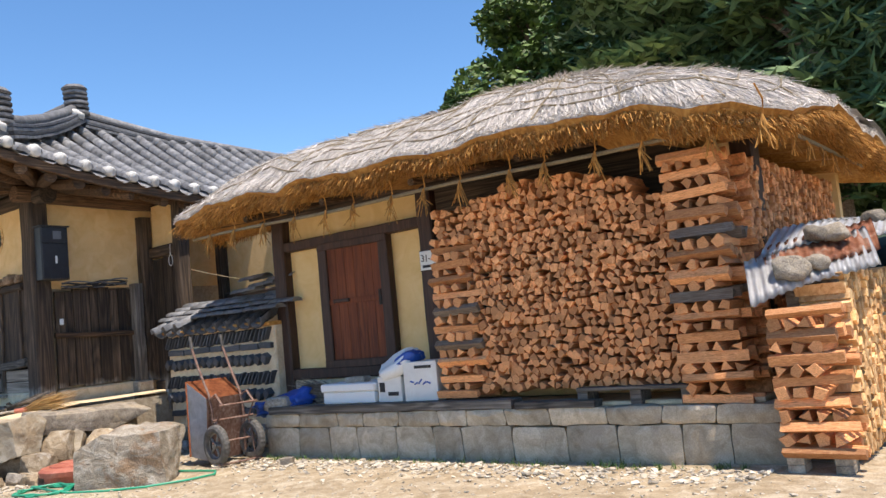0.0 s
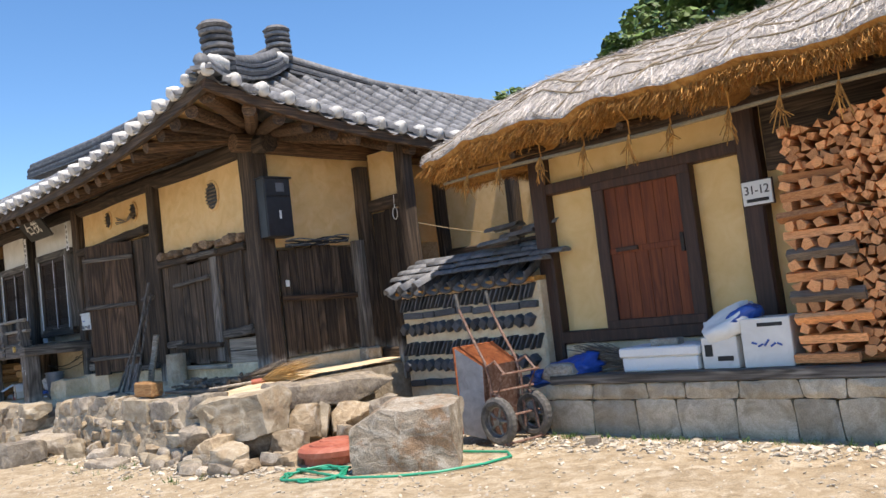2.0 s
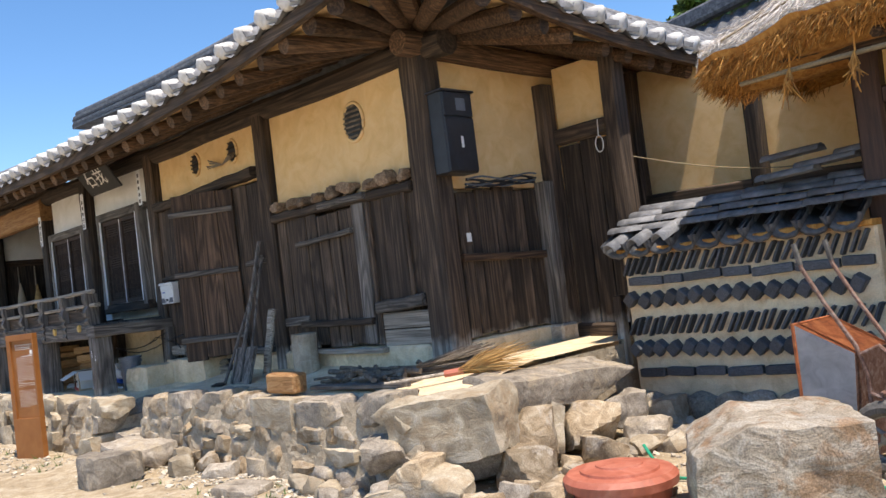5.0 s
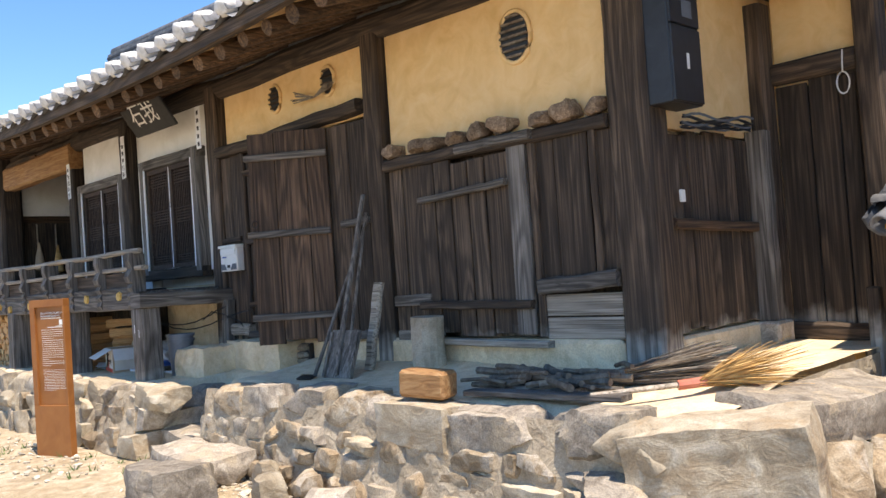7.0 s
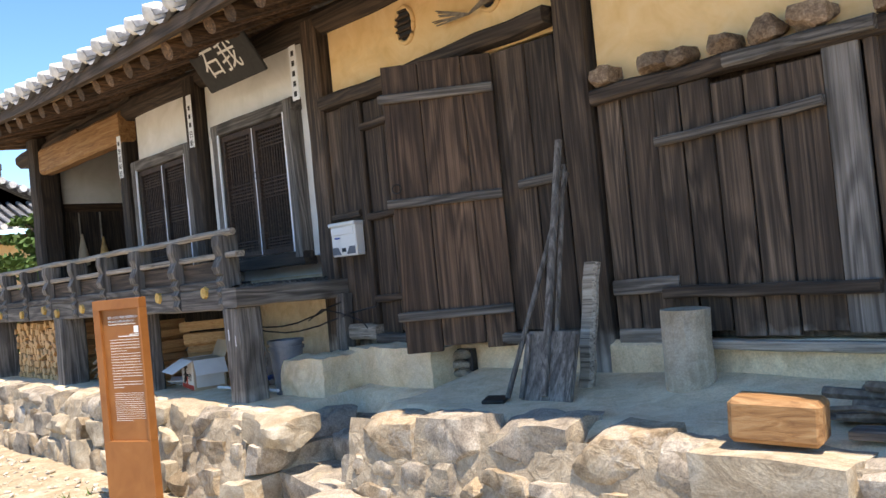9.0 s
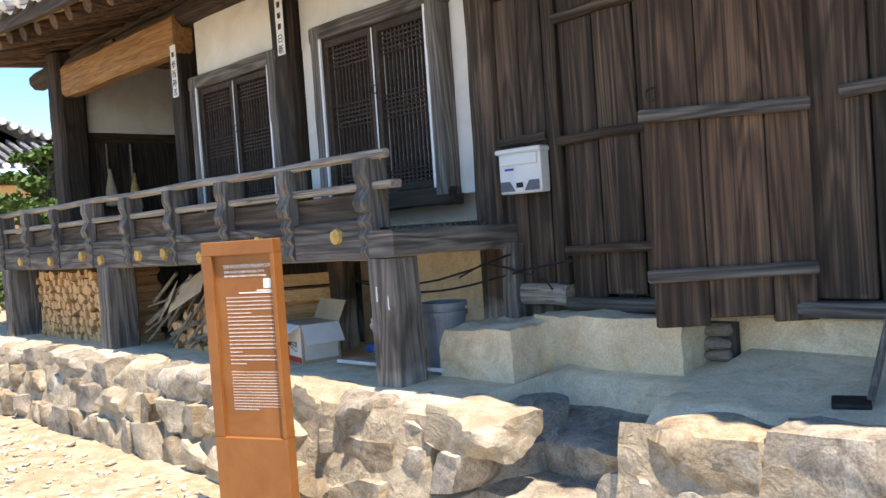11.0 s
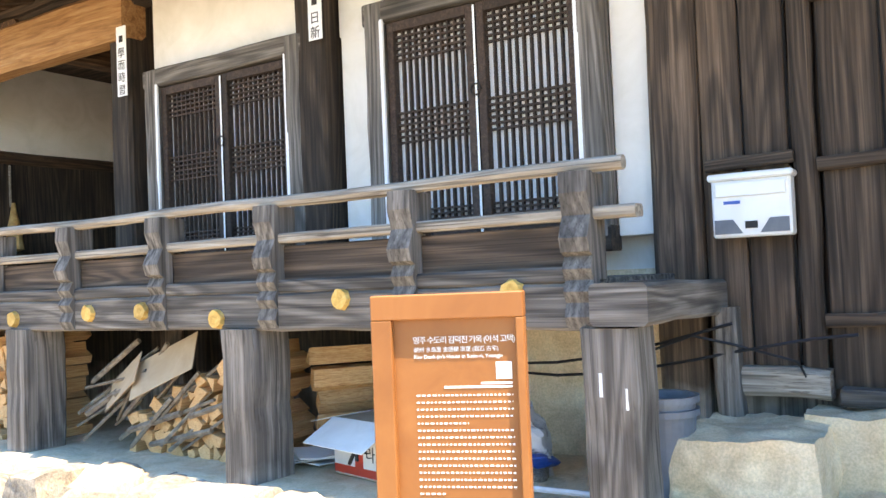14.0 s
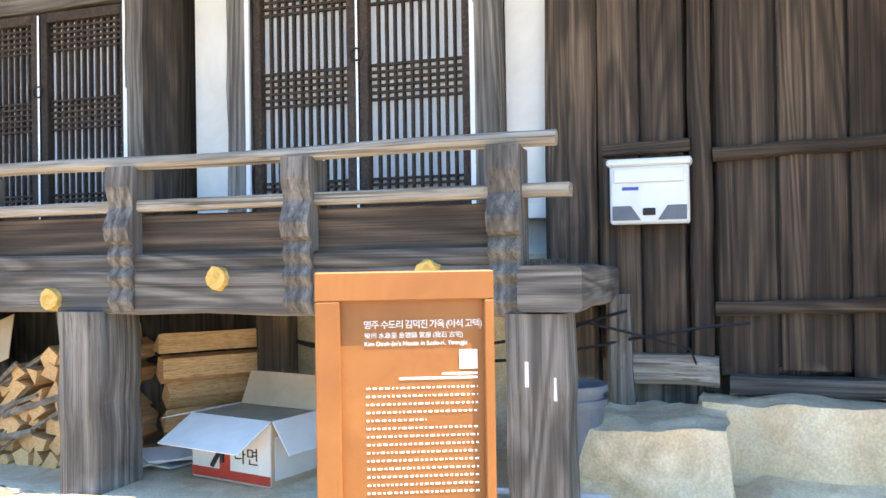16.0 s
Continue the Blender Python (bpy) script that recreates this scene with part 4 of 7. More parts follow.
    # stacked end blocks of hip and ridge
    for at, k, dirv in (((-11.0, 5.56, 4.28), 5, (0.62, -0.72)), ((-12.75, 7.68, 5.12), 5, (0.62, -0.72))):
        for j in range(k):
            bm = B()
            p = Vector(at) + Vector((dirv[0] * 0.02 * j, dirv[1] * 0.02 * j, 0.075 * j + 0.04))
            lathe(bm, [(0.15, 0), (0.185, 0.015), (0.185, 0.05), (0.15, 0.065)], 12, p)
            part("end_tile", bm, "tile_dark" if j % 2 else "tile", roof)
        bm = B()
        lathe(bm, [(0.17, 0), (0.2, 0.03), (0.15, 0.08), (0.02, 0.1)], 12, (at[0] + dirv[0] * 0.1, at[1] + dirv[1] * 0.1, at[2] + 0.075 * k + 0.03))
        part("end_cap", bm, "tile", roof)
        rk = rock_mesh("lime_lump", 31, "lime", 4, 0.5, 0.14)
        place("lime_lump", rk, roof, (at[0] + 0.14, at[1] - 0.16, at[2] - 0.02), (0.3, 0.3, 0.2))
    # eave board and soffit
    def under_front(u, v):
        x = -25 + u * 14.5
        s = v * min(0.52, max(0.001, (-10.4 - x) / 2.4))
        p = roof_front(x, s)
        return p + Vector((0, 0.08 * (1 - v), -0.13))
    def under_side(u, v):
        y = 5.0 + u * 9.9
        s = v * min(0.55, max(0.001, (y - 4.95) / 2.75))
        return roof_side(y, s) + Vector((-0.08 * (1 - v), 0, -0.13))
    for fn in (under_front, under_side):
        bm = B()
        sheet(bm, fn, 60, 4)
        part("soffit", bm, "plaster", roof)
    for fn, a, b in ((roof_front, -25, -10.5), (roof_side, 5.0, 14.9)):
        bm = B()
        n = 40
        for k in range(n):
            p, q = fn(a + (b - a) * k / n, 0.03), fn(a + (b - a) * (k + 1) / n, 0.03)
            beam(bm, p + Vector((0, 0, -0.12)), q + Vector((0, 0, -0.12)), 0.07, 0.11, 1, 0.0, 0.05)
        part("eave_board", bm, "wood_x" if fn is roof_front else "wood_y", roof)
    # rafters: straight runs and a fan round the corner
    def rafter(p, q, r):
        p, q = Vector(p), Vector(q)
        bm = B()
        pole(bm, [p.lerp(q, t) + Vector((U(-1, 1), U(-1, 1), U(-1, 1))) * 0.012 for t in (0, 0.35, 0.7, 1)], r, 9, r * 1.05, 0.04)
        part("rafter", bm, "wood_y", roof, smooth=False)
    x = -24.6
    while x < -12.6:
        e = roof_front(x, 0.06)
        rafter((x + U(-0.03, 0.03), 6.5, 3.9), e + Vector((0, 0, -0.24)), U(0.06, 0.075))
        x += U(0.32, 0.38)
    y = 7.6
    while y < 14.5:
        e = roof_side(y, 0.06)
        rafter((-11.9, y, 3.86), e + Vector((0, 0, -0.24)), U(0.06, 0.075))
        y += U(0.34, 0.4)
    for k in range(5):
        e = roof_front(-12.35 + 0.36 * k, 0.05)
        rafter((-11.9, 6.5, 3.78), e + Vector((0, 0, -0.22)), 0.075)
        e = roof_side(5.55 + 0.38 * k, 0.05)
        rafter((-11.9, 6.5, 3.78), e + Vector((0, 0, -0.22)), 0.075)
    bm = B()
    beam(bm, (-12.1, 6.8, 3.85), (-10.62, 5.12, 3.86), 0.17, 0.22, 5, 0.01)
    part("hip_rafter", bm, "wood_y", roof)


ebm = B()
lathe(ebm, [(0.01, -0.022), (0.06, -0.018), (0.082, 0.0), (0.088, 0.06), (0.075, 0.1)], 10)
for v in ebm.verts:
    v.co = Vector((v.co.z * 1.0, v.co.x * 0.88, v.co.y * 0.84 + 0.006)) + noise.noise_vector(v.co * 14) * 0.022
END = bpy.data.meshes.new("tile_end")
ebm.to_mesh(END)
ebm.free()
END.materials.append(M["lime"])
END.polygons.foreach_set("use_smooth", [True] * len(END.polygons))
build_tile_roof()


# ---- terrace of the tiled house ----
def edge_y(x):
    """Front edge of the terrace."""
    if x > -15.2:
        return 5.08 + 0.04 * noise.noise(Vector((x, 0, 0)))
    if x > -16.1:
        return 5.6
    return 4.95 + 0.06 * noise.noise(Vector((x, 0, 0)))


def terrace_top(x, y):
    base = 0.66 if x > -15.2 else (0.42 if x > -16.1 and y < 5.75 else 0.6)
    return base + 0.09 * max(0.0, min(1.0, (y - 5.6) / 0.6)) * (x > -16.1) + 0.02 * noise.noise(Vector((x * 1.7, y * 1.7, 1)))


def build_terrace():
    t = thing("terrace", "field stone terrace with packed earth top before the tiled house", "terrace", kind="structure")
    bm = B()
    sheet(bm, lambda u, v: (lambda x: (lambda y: Vector((x, y, terrace_top(x, y) - (0.08 if v == 0 else 0))))(edge_y(x) + 0.1 + v * (8.4 - edge_y(x)) if x > -11.5 else edge_y(x) + 0.1 + v * (6.6 - edge_y(x) - 0.1)))(-24.5 + u * 13.75), 140, 12)
    part("earth_top", bm, "clay", t, smooth=True)
    bm = B()
    sheet(bm, lambda u, v: (lambda x: Vector((x, edge_y(x) - 0.03 - 0.14 * (1 - v) + 0.025 * noise.noise(Vector((x * 6, v * 4, 2))), v * (terrace_top(x, edge_y(x)) - 0.03))))(-24.5 + u * 13.75), 300, 9)
    sheet(bm, lambda u, v: Vector((-10.76, 5.2 + u * 3.2, v * (0.62 + 0.09 * min(1, max(0, (u * 3.2 - 0.4) / 0.6))))), 10, 2)
    part("earth_fill", bm, "mortar", t)
    return t


terrace = build_terrace()


# ---- porch with railing ----
def build_porch():
    p = thing("porch", "raised timber porch with a carved balustrade, weathered grey", "porch", kind="structure")
    part("front_beam", beam(B(), (-24.6, 5.3, 1.375), (-16.86, 5.3, 1.375), 0.12, 0.17, 26, 0.006, 0.1), "grey_x", p)
    part("end_beam", beam(B(), (-16.75, 5.2, 1.385), (-16.75, 6.24, 1.37), 0.21, 0.15, 6, 0.005, 0.1), "grey_y", p, "grey beam with end grain")
    for i in range(7):
        part("floor_board", box(B(), (-24.5, 5.36 + i * 0.13, 1.44), (-16.86, 5.485 + i * 0.13, 1.475), 0.004), "grey_x", p)
    part("panel_board", box(B(), (-24.5, 5.29, 1.5), (-16.93, 5.325, 1.67), 0.005), "wood_x", p, "dark weathered panel board")
    part("foot_rail", beam(B(), (-24.5, 5.29, 1.49), (-16.93, 5.29, 1.49), 0.1, 0.06, 20, 0.003, 0.15), "grey_x", p)
    part("mid_rail", beam(B(), (-24.5, 5.29, 1.7), (-16.69, 5.29, 1.705), 0.08, 0.045, 20, 0.003, 0.2), "rail", p)
    part("top_rail", pole(B(), [(-24.5 + i * 0.36, 5.27, 1.872 + 0.006 * math.sin(i * 1.3)) for i in range(22)] + [(-16.73, 5.27, 1.875)], 0.027, 8), "rail", p)
    # balusters: a side profile with a swelling top and notched foot
    prof = [(0.0, 1.855), (0.075, 1.855), (0.08, 1.78), (0.055, 1.7), (0.095, 1.62), (0.08, 1.57), (0.05, 1.555), (0.075, 1.51), (0.05, 1.47), (0.075, 1.43), (0.05, 1.39), (0.07, 1.34), (0.045, 1.295), (0.0, 1.295)]
    x = -16.9
    while x > -24.4:
        bm = B()
        n = len(prof)
        a = [bm.verts.new((x - 0.055, 5.285 - d, z)) for d, z in prof]
        b = [bm.verts.new((x + 0.055, 5.285 - d, z)) for d, z in prof]
        for i in range(n):
            j = (i + 1) % n
            bm.faces.new((a[i], b[i], b[j], a[j]))
        bm.faces.new(a)
        bm.faces.new(b[::-1])
        box(bm, (x - 0.05, 5.285, 1.47), (x + 0.05, 5.37, 1.85))
        bmesh.ops.recalc_face_normals(bm, faces=bm.faces)
        part("baluster", bm, "grey_v", p)
        x -= 0.757
    for x, z in ((-17.17, 1.435), (-17.99, 1.425), (-18.75, 1.35), (-19.3, 1.39), (-19.74, 1.385), (-20.45, 1.36), (-20.85, 1.4), (-21.6, 1.37), (-22.4, 1.38)):
        bm = B()
        pole(bm, [(x, 5.25, z), (x, 5.215, z)], 0.05, 10, 0.042, 0.12)
        part("peg_end", bm, "peg", p, "yellow sawn peg end")
    for x, wd in ((-16.8, 0.22), (-18.6, 0.27), (-20.4, 0.26), (-22.75, 0.3)):
        part("post", beam(B(), (x, 5.33, 0.58), (x, 5.33, 1.3), 0.2, wd, 6, 0.006, 0.08), "grey_v", p)
    for x in (-18.2, -20.0):
        part("post", beam(B(), (x, 6.05, 0.58), (x, 6.05, 1.4), 0.16, 0.16, 4, 0.006), "wood_v", p)
    part("brace", beam(B(), (-16.62, 6.12, 0.68), (-16.64, 6.16, 1.32), 0.1, 0.12, 4, 0.006), "grey_v", p)
    part("splinter", box(B(), (-16.84, 5.214, 1.06), (-16.82, 5.2265, 1.15), 0.004), "paper", p, "flake of white paint")
    part("splinter", box(B(), (-16.745, 5.214, 1.02), (-16.73, 5.2265, 1.1), 0.004), "paper", p, "flake of white paint")


build_porch()


# ---- gate, passage wall and tile-capped clay wall ----
def build_gate():
    g = thing("gate_passage", "dark plank gate between timber posts", "gate", kind="structure")
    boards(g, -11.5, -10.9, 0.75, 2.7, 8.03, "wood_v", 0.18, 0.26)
    part("gate_beam", beam(B(), (-11.5, 8.0, 2.79), (-10.85, 8.0, 2.79), 0.12, 0.16, 4, 0.006), "wood_x", g)
    part("threshold", beam(B(), (-11.5, 8.0, 0.82), (-10.9, 8.0, 0.8), 0.14, 0.14, 4, 0.006), "wood_x", g)
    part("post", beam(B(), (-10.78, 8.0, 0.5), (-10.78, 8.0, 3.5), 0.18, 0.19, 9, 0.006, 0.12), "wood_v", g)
    part("base", box(B(), (-10.82, 7.6, 0.5), (-10.74, 7.7, 1.15), 0.01), "wood_v", g)
    w = thing("wall_passage", "ochre plaster wall with dark posts behind the capped wall", "wall", kind="structure")
    part("plaster_panel", box(B(), (-11.5, 9.2, 0.3), (-7.9, 9.35, 3.5)), "plaster", w)
    for x in (-11.3, -9.95):
        part("post", beam(B(), (x, 9.16, 0.4), (x, 9.16, 3.5), 0.16, 0.19, 7, 0.006), "wood_v", w)
    part("plaster_upper", box(B(), (-11.5, 8.03, 2.88), (-10.87, 8.1, 3.5)), "plaster", w)
    part("rail", beam(B(), (-11.3, 9.14, 2.08), (-8.0, 9.14, 2.02), 0.1, 0.12, 7, 0.01), "wood_x", w)
    c = part("cord", pole(B(), [(-10.9 + 0.13 * i, 8.02 + 0.08 * i, 2.52 - 0.25 * math.sin(math.pi * i / 20) - 0.012 * i) for i in range(21)], 0.006, 5), "rope")
    tagged(c, "thin white cord strung over the capped wall", "cord")
    h = part("wire_loop", pole(B(), [(-10.97 + 0.045 * math.sin(t), 7.94, 2.62 + 0.08 * math.cos(t)) for t in [2 * math.pi * i / 14 for i in range(15)]] + [(-10.96, 7.94, 2.86)], 0.006, 5), "whitepl")
    tagged(h, "white wire loop hung on the gate", "wire")


build_gate()


def build_capped_wall():
    w = thing("wall_capped", "clay garden wall with courses of broken roof tile and a tile cap", "wall", kind="structure")
    x0, x1, y0 = -10.62, -8.45, 7.55
    part("clay_core", box(B(), (x0, y0, 0.0), (x1, y0 + 0.4, 1.52), 0.02), "clay", w)
    # courses: slanted shards alternate with flat and curled shards
    sh = box(B(), (-0.5, -0.5, -0.5), (0.5, 0.5, 0.5), 0.08)
    me = bpy.data.meshes.new("tile_shard")
    sh.to_mesh(me)
    sh.free()
    me.materials.append(M["tile_dark"])
    cu = tile_mesh("tile_curl", 0.11, 0.16, "tile_dark")
    for z, kind in ((1.4, "slant"), (1.26, "flat"), (1.1, "curl"), (0.86, "slant"), (0.66, "curl"), (0.46, "flat")):
        x = x0 + 0.06
        while x < x1 - 0.04:
            if kind == "slant":
                place("tile_shard", me, w, (x, y0 - 0.01, z + U(-0.01, 0.01)), (0.022, 0.12, 0.17), (0, 0.5 + U(-0.1, 0.1), U(-0.1, 0.1)))
                x += U(0.055, 0.085)
            elif kind == "flat":
                l = U(0.16, 0.34)
                place("tile_shard", me, w, (x + l / 2, y0 - 0.005, z + U(-0.01, 0.01)), (l, 0.1, 0.075), (0, U(-0.05, 0.05), 0))
                x += l + 0.02
            else:
                place("tile_shard", me, w, (x, y0 - 0.015, z + U(-0.01, 0.01)), (0.1, 0.12, 0.12), (0.2, 0.75 + U(-0.15, 0.15), U(-0.1, 0.1)))
                x += U(0.11, 0.15)
    for k in range(9):
        place("base_stone", rock_mesh("base_stone", 60 + k, "granite", 4), w, (x0 + 0.15 + k * 0.25, y0 - 0.02, 0.16 + U(-0.03, 0.03)), (0.28, 0.2, 0.26))
    part("straw_edge", beam(B(), (x0, y0 + 0.05, 1.535), (x1, y0 + 0.05, 1.535), 0.26, 0.05, 14, 0.01), "fringe", w)
    # cap: pan tiles sloping to the front, ridge courses on top
    pan = tile_mesh("pan_tile", 0.15, 0.34, "tile_dark")
    n = 10
    for k in range(n):
        x = x0 + 0.04 + (x1 - x0) * k / n
        for j in range(2):
            ob = place("pan_tile", pan, w, (x, y0 - 0.2 + 0.2 * j, 1.54 + 0.12 * j), (1, 1, 1), (0, -0.5, math.pi / 2))
            ob.matrix_basis = Matrix.Translation((x, y0 - 0.17 + 0.2 * j, 1.6 + 0.1 * j)) @ Matrix.Rotation(math.pi / 2, 4, "Z") @ Matrix.Rotation(-0.45, 4, "Y") @ Matrix.Rotation(math.pi, 4, "X")
    cov = tile_mesh("cover_tile_small", 0.075, 0.36, "tile")
    for k in range(3):
        ob = place("end_tile", cov, w, (0, 0, 0), (1, 1, 1), label="pale round end tile")
        ob.matrix_basis = Matrix.Translation((x0 + 0.02 + 0.25 * k, y0 - 0.24, 1.56 + 0.02 * k)) @ Matrix.Rotation(math.pi / 2 - 0.25, 4, "Z") @ Matrix.Rotation(-0.4, 4, "Y")
    for j, z in enumerate((1.72, 1.785, 1.85, 1.9)):
        x = x0 - 0.08 + 0.06 * j
        while x < x1 - 0.1:
            l = U(0.3, 0.42)
            ob = place("ridge_tile", cov, w, (0, 0, 0), (1, 1, 1))
            ob.matrix_basis = Matrix.Translation((x, y0 + 0.02 + 0.1 * j + U(-0.015, 0.015), z + U(-0.008, 0.008))) @ Matrix.Diagonal((l / 0.36, 1.4, 0.75, 1))
            x += l * 0.95
    for j in range(4):
        ob = place("loose_tile", cov, w, (0, 0, 0), (1, 1, 1))
        ob.matrix_basis = Matrix.Translation((-9.35 + 0.3 * (j % 3), y0 + 0.2 + 0.05 * j, 1.97 + 0.055 * j)) @ Matrix.Rotation(-0.06, 4, "Y") @ Matrix.Diagonal((1.3, 1.5, 0.8, 1))


build_capped_wall()


# ---- thatched house ----
TY = 7.78


def build_thatch_walls():
    w = thing("wall_thatched_front", "pale ochre plaster wall with dark stained timber frame", "wall", kind="structure")
    part("plaster_panel", box(B(), (-8.4, TY + 0.04, 0.5), (-2.95, TY + 0.2, 3.0)), "plaster2", w)
    for x in (-8.43, -6.08, -2.6):
        part("post", beam(B(), (x, TY, 0.5), (x, TY, 2.85), 0.2, 0.2, 8, 0.006, 0.1), "brown_v", w)
    part("top_beam", beam(B(), (-8.9, TY - 0.02, 2.86), (-2.3, TY - 0.02, 2.86), 0.16, 0.16, 12, 0.01, 0.25), "wood_x", w)
    part("cross_beam", beam(B(), (-8.33, TY - 0.01, 2.45), (-6.18, TY - 0.01, 2.46), 0.13, 0.12, 6, 0.005, 0.1), "brown_v", w)
    part("sill_beam", beam(B(), (-8.33, TY - 0.01, 0.86), (-2.7, TY - 0.01, 0.86), 0.14, 0.13, 8, 0.005, 0.1), "brown_v", w)
    part("left_side", box(B(), (-8.5, TY + 0.1, 0.5), (-8.36, 11.0, 3.0)), "plaster", w)
    part("back", box(B(), (-8.5, 10.9, 0.3), (-2.5, 11.05, 3.0)), "plaster", w)
    part("right_side", box(B(), (-3.1, TY + 0.1, 0.3), (-2.95, 11.0, 3.0)), "plaster", w)
    # dark board added over the plaster to paint the shade below the eave
    part("dark_lintel", box(B(), (-5.95, TY - 0.02, 2.2), (-2.9, TY + 0.035, 2.95)), "wood_x", w)
    part("low_plaster", box(B(), (-8.4, TY - 0.05, 0.5), (-6.0, TY + 0.05, 0.8), 0.02), "clay", w)
    d = thing("door_thatched", "reddish brown panelled wooden double door, closed", "door", kind="structure")
    for x in (-7.7, -6.73):
        part("jamb", beam(B(), (x, TY - 0.02, 0.92), (x, TY - 0.02, 2.39), 0.14, 0.11, 5, 0.003, 0.08), "brown_v", d)
    part("head", beam(B(), (-7.76, TY - 0.02, 2.37), (-6.67, TY - 0.02, 2.37), 0.12, 0.09, 4, 0.003, 0.08), "brown_v", d)
    part("threshold", beam(B(), (-7.76, TY - 0.02, 0.96), (-6.67, TY - 0.02, 0.96), 0.12, 0.09, 4, 0.003, 0.08), "brown_v", d)
    for k in range(6):
        a = -7.64 + k * 0.1425
        part("board", box(B(), (a + 0.001, TY - 0.045, 1.0), (a + 0.141, TY - 0.01, 2.33), 0.004), "red_v", d)
    part("rail", box(B(), (-7.64, TY - 0.06, 1.66), (-6.79, TY - 0.045, 1.72), 0.003), "red_v", d)
    part("bolt", box(B(), (-7.55, TY - 0.09, 1.68), (-7.3, TY - 0.06, 1.72), 0.005), "brown_v", d, "dark wooden bolt")
    part("bolt", box(B(), (-6.84, TY - 0.08, 1.6), (-6.8, TY - 0.05, 1.78), 0.005), "iron", d, "iron hasp")
    n = thing("number_plate", "white house number plate with black digits on a post", "sign", at=(-6.12, TY - 0.16, 1.95))
    part("plate", box(B(), (-6.155, TY - 0.13, 1.91), (-5.885, TY - 0.115, 2.12), 0.004), "whitepl", n)
    part("plate_frame", box(B(), (-6.165, TY - 0.118, 1.9), (-5.875, TY - 0.105, 2.13), 0.004), "brown_v", n)
    text("31-12", (-6.138, TY - 0.134, 2.005), 0.108, "ink", n, extrude=0.0015, space=0.92)
    part("print_bar", box(B(), (-6.12, TY - 0.134, 1.935), (-5.92, TY - 0.131, 1.965)), "ink", n, "small line of black print")


def text(body, at, size, material, parent, rz=0.0, label="", rx=90, align="LEFT", extrude=0.0008, space=1.0):
    cu = bpy.data.curves.new("lettering", "FONT")
    cu.body, cu.size, cu.extrude, cu.align_x, cu.space_character = body, size, extrude, align, space
    cu.materials.append(M[material])
    ob = new("lettering", cu)
    ob.matrix_basis = pose(*at, rx, 0, rz)
    if parent is not None:
        ob.parent = parent
        ob.matrix_parent_inverse = parent.matrix_basis.inverted()
    return tagged(ob, label)


build_thatch_walls()

CX0, CX1, CY, WX, WY = -7.6, -4.7, 9.15, 2.2, 2.5


def thatch_top(x, y, lift=0.0):
    dx = max(0.0, (CX0 - x) / 2.0, (x - CX1) / 2.55)
    dy = abs(y - CY) / WY
    d = (dx ** 3 + dy ** 3) ** (1 / 3)
    lump = 0.11 * noise.noise(Vector((x * 0.9, y * 0.9, 5))) + 0.065 * noise.noise(Vector((x * 2.4, y * 2.4, 8))) + 0.03 * noise.noise(Vector((x * 6, y * 6, 3)))
    return 3.95 - 0.85 * min(d, 1.25) ** 1.4 + lump + lift


def rim(u):
    """The eave line, from the back left corner round the front to the back right corner."""
    cs = [(-9.55, 11.6), (-9.55, 7.3), (-9.2, 6.72), (-5.6, 6.62), (-2.6, 6.6), (-1.98, 6.95), (-1.9, 8.0), (-1.9, 11.6)]
    ls = [math.dist(a, b) for a, b in zip(cs, cs[1:])]
    t = u * sum(ls)
    for (a, b), l in zip(zip(cs, cs[1:]), ls):
        if t <= l:
            return Vector((a[0] + (b[0] - a[0]) * t / l, a[1] + (b[1] - a[1]) * t / l, 0))
        t -= l
    return Vector((*cs[-1], 0))


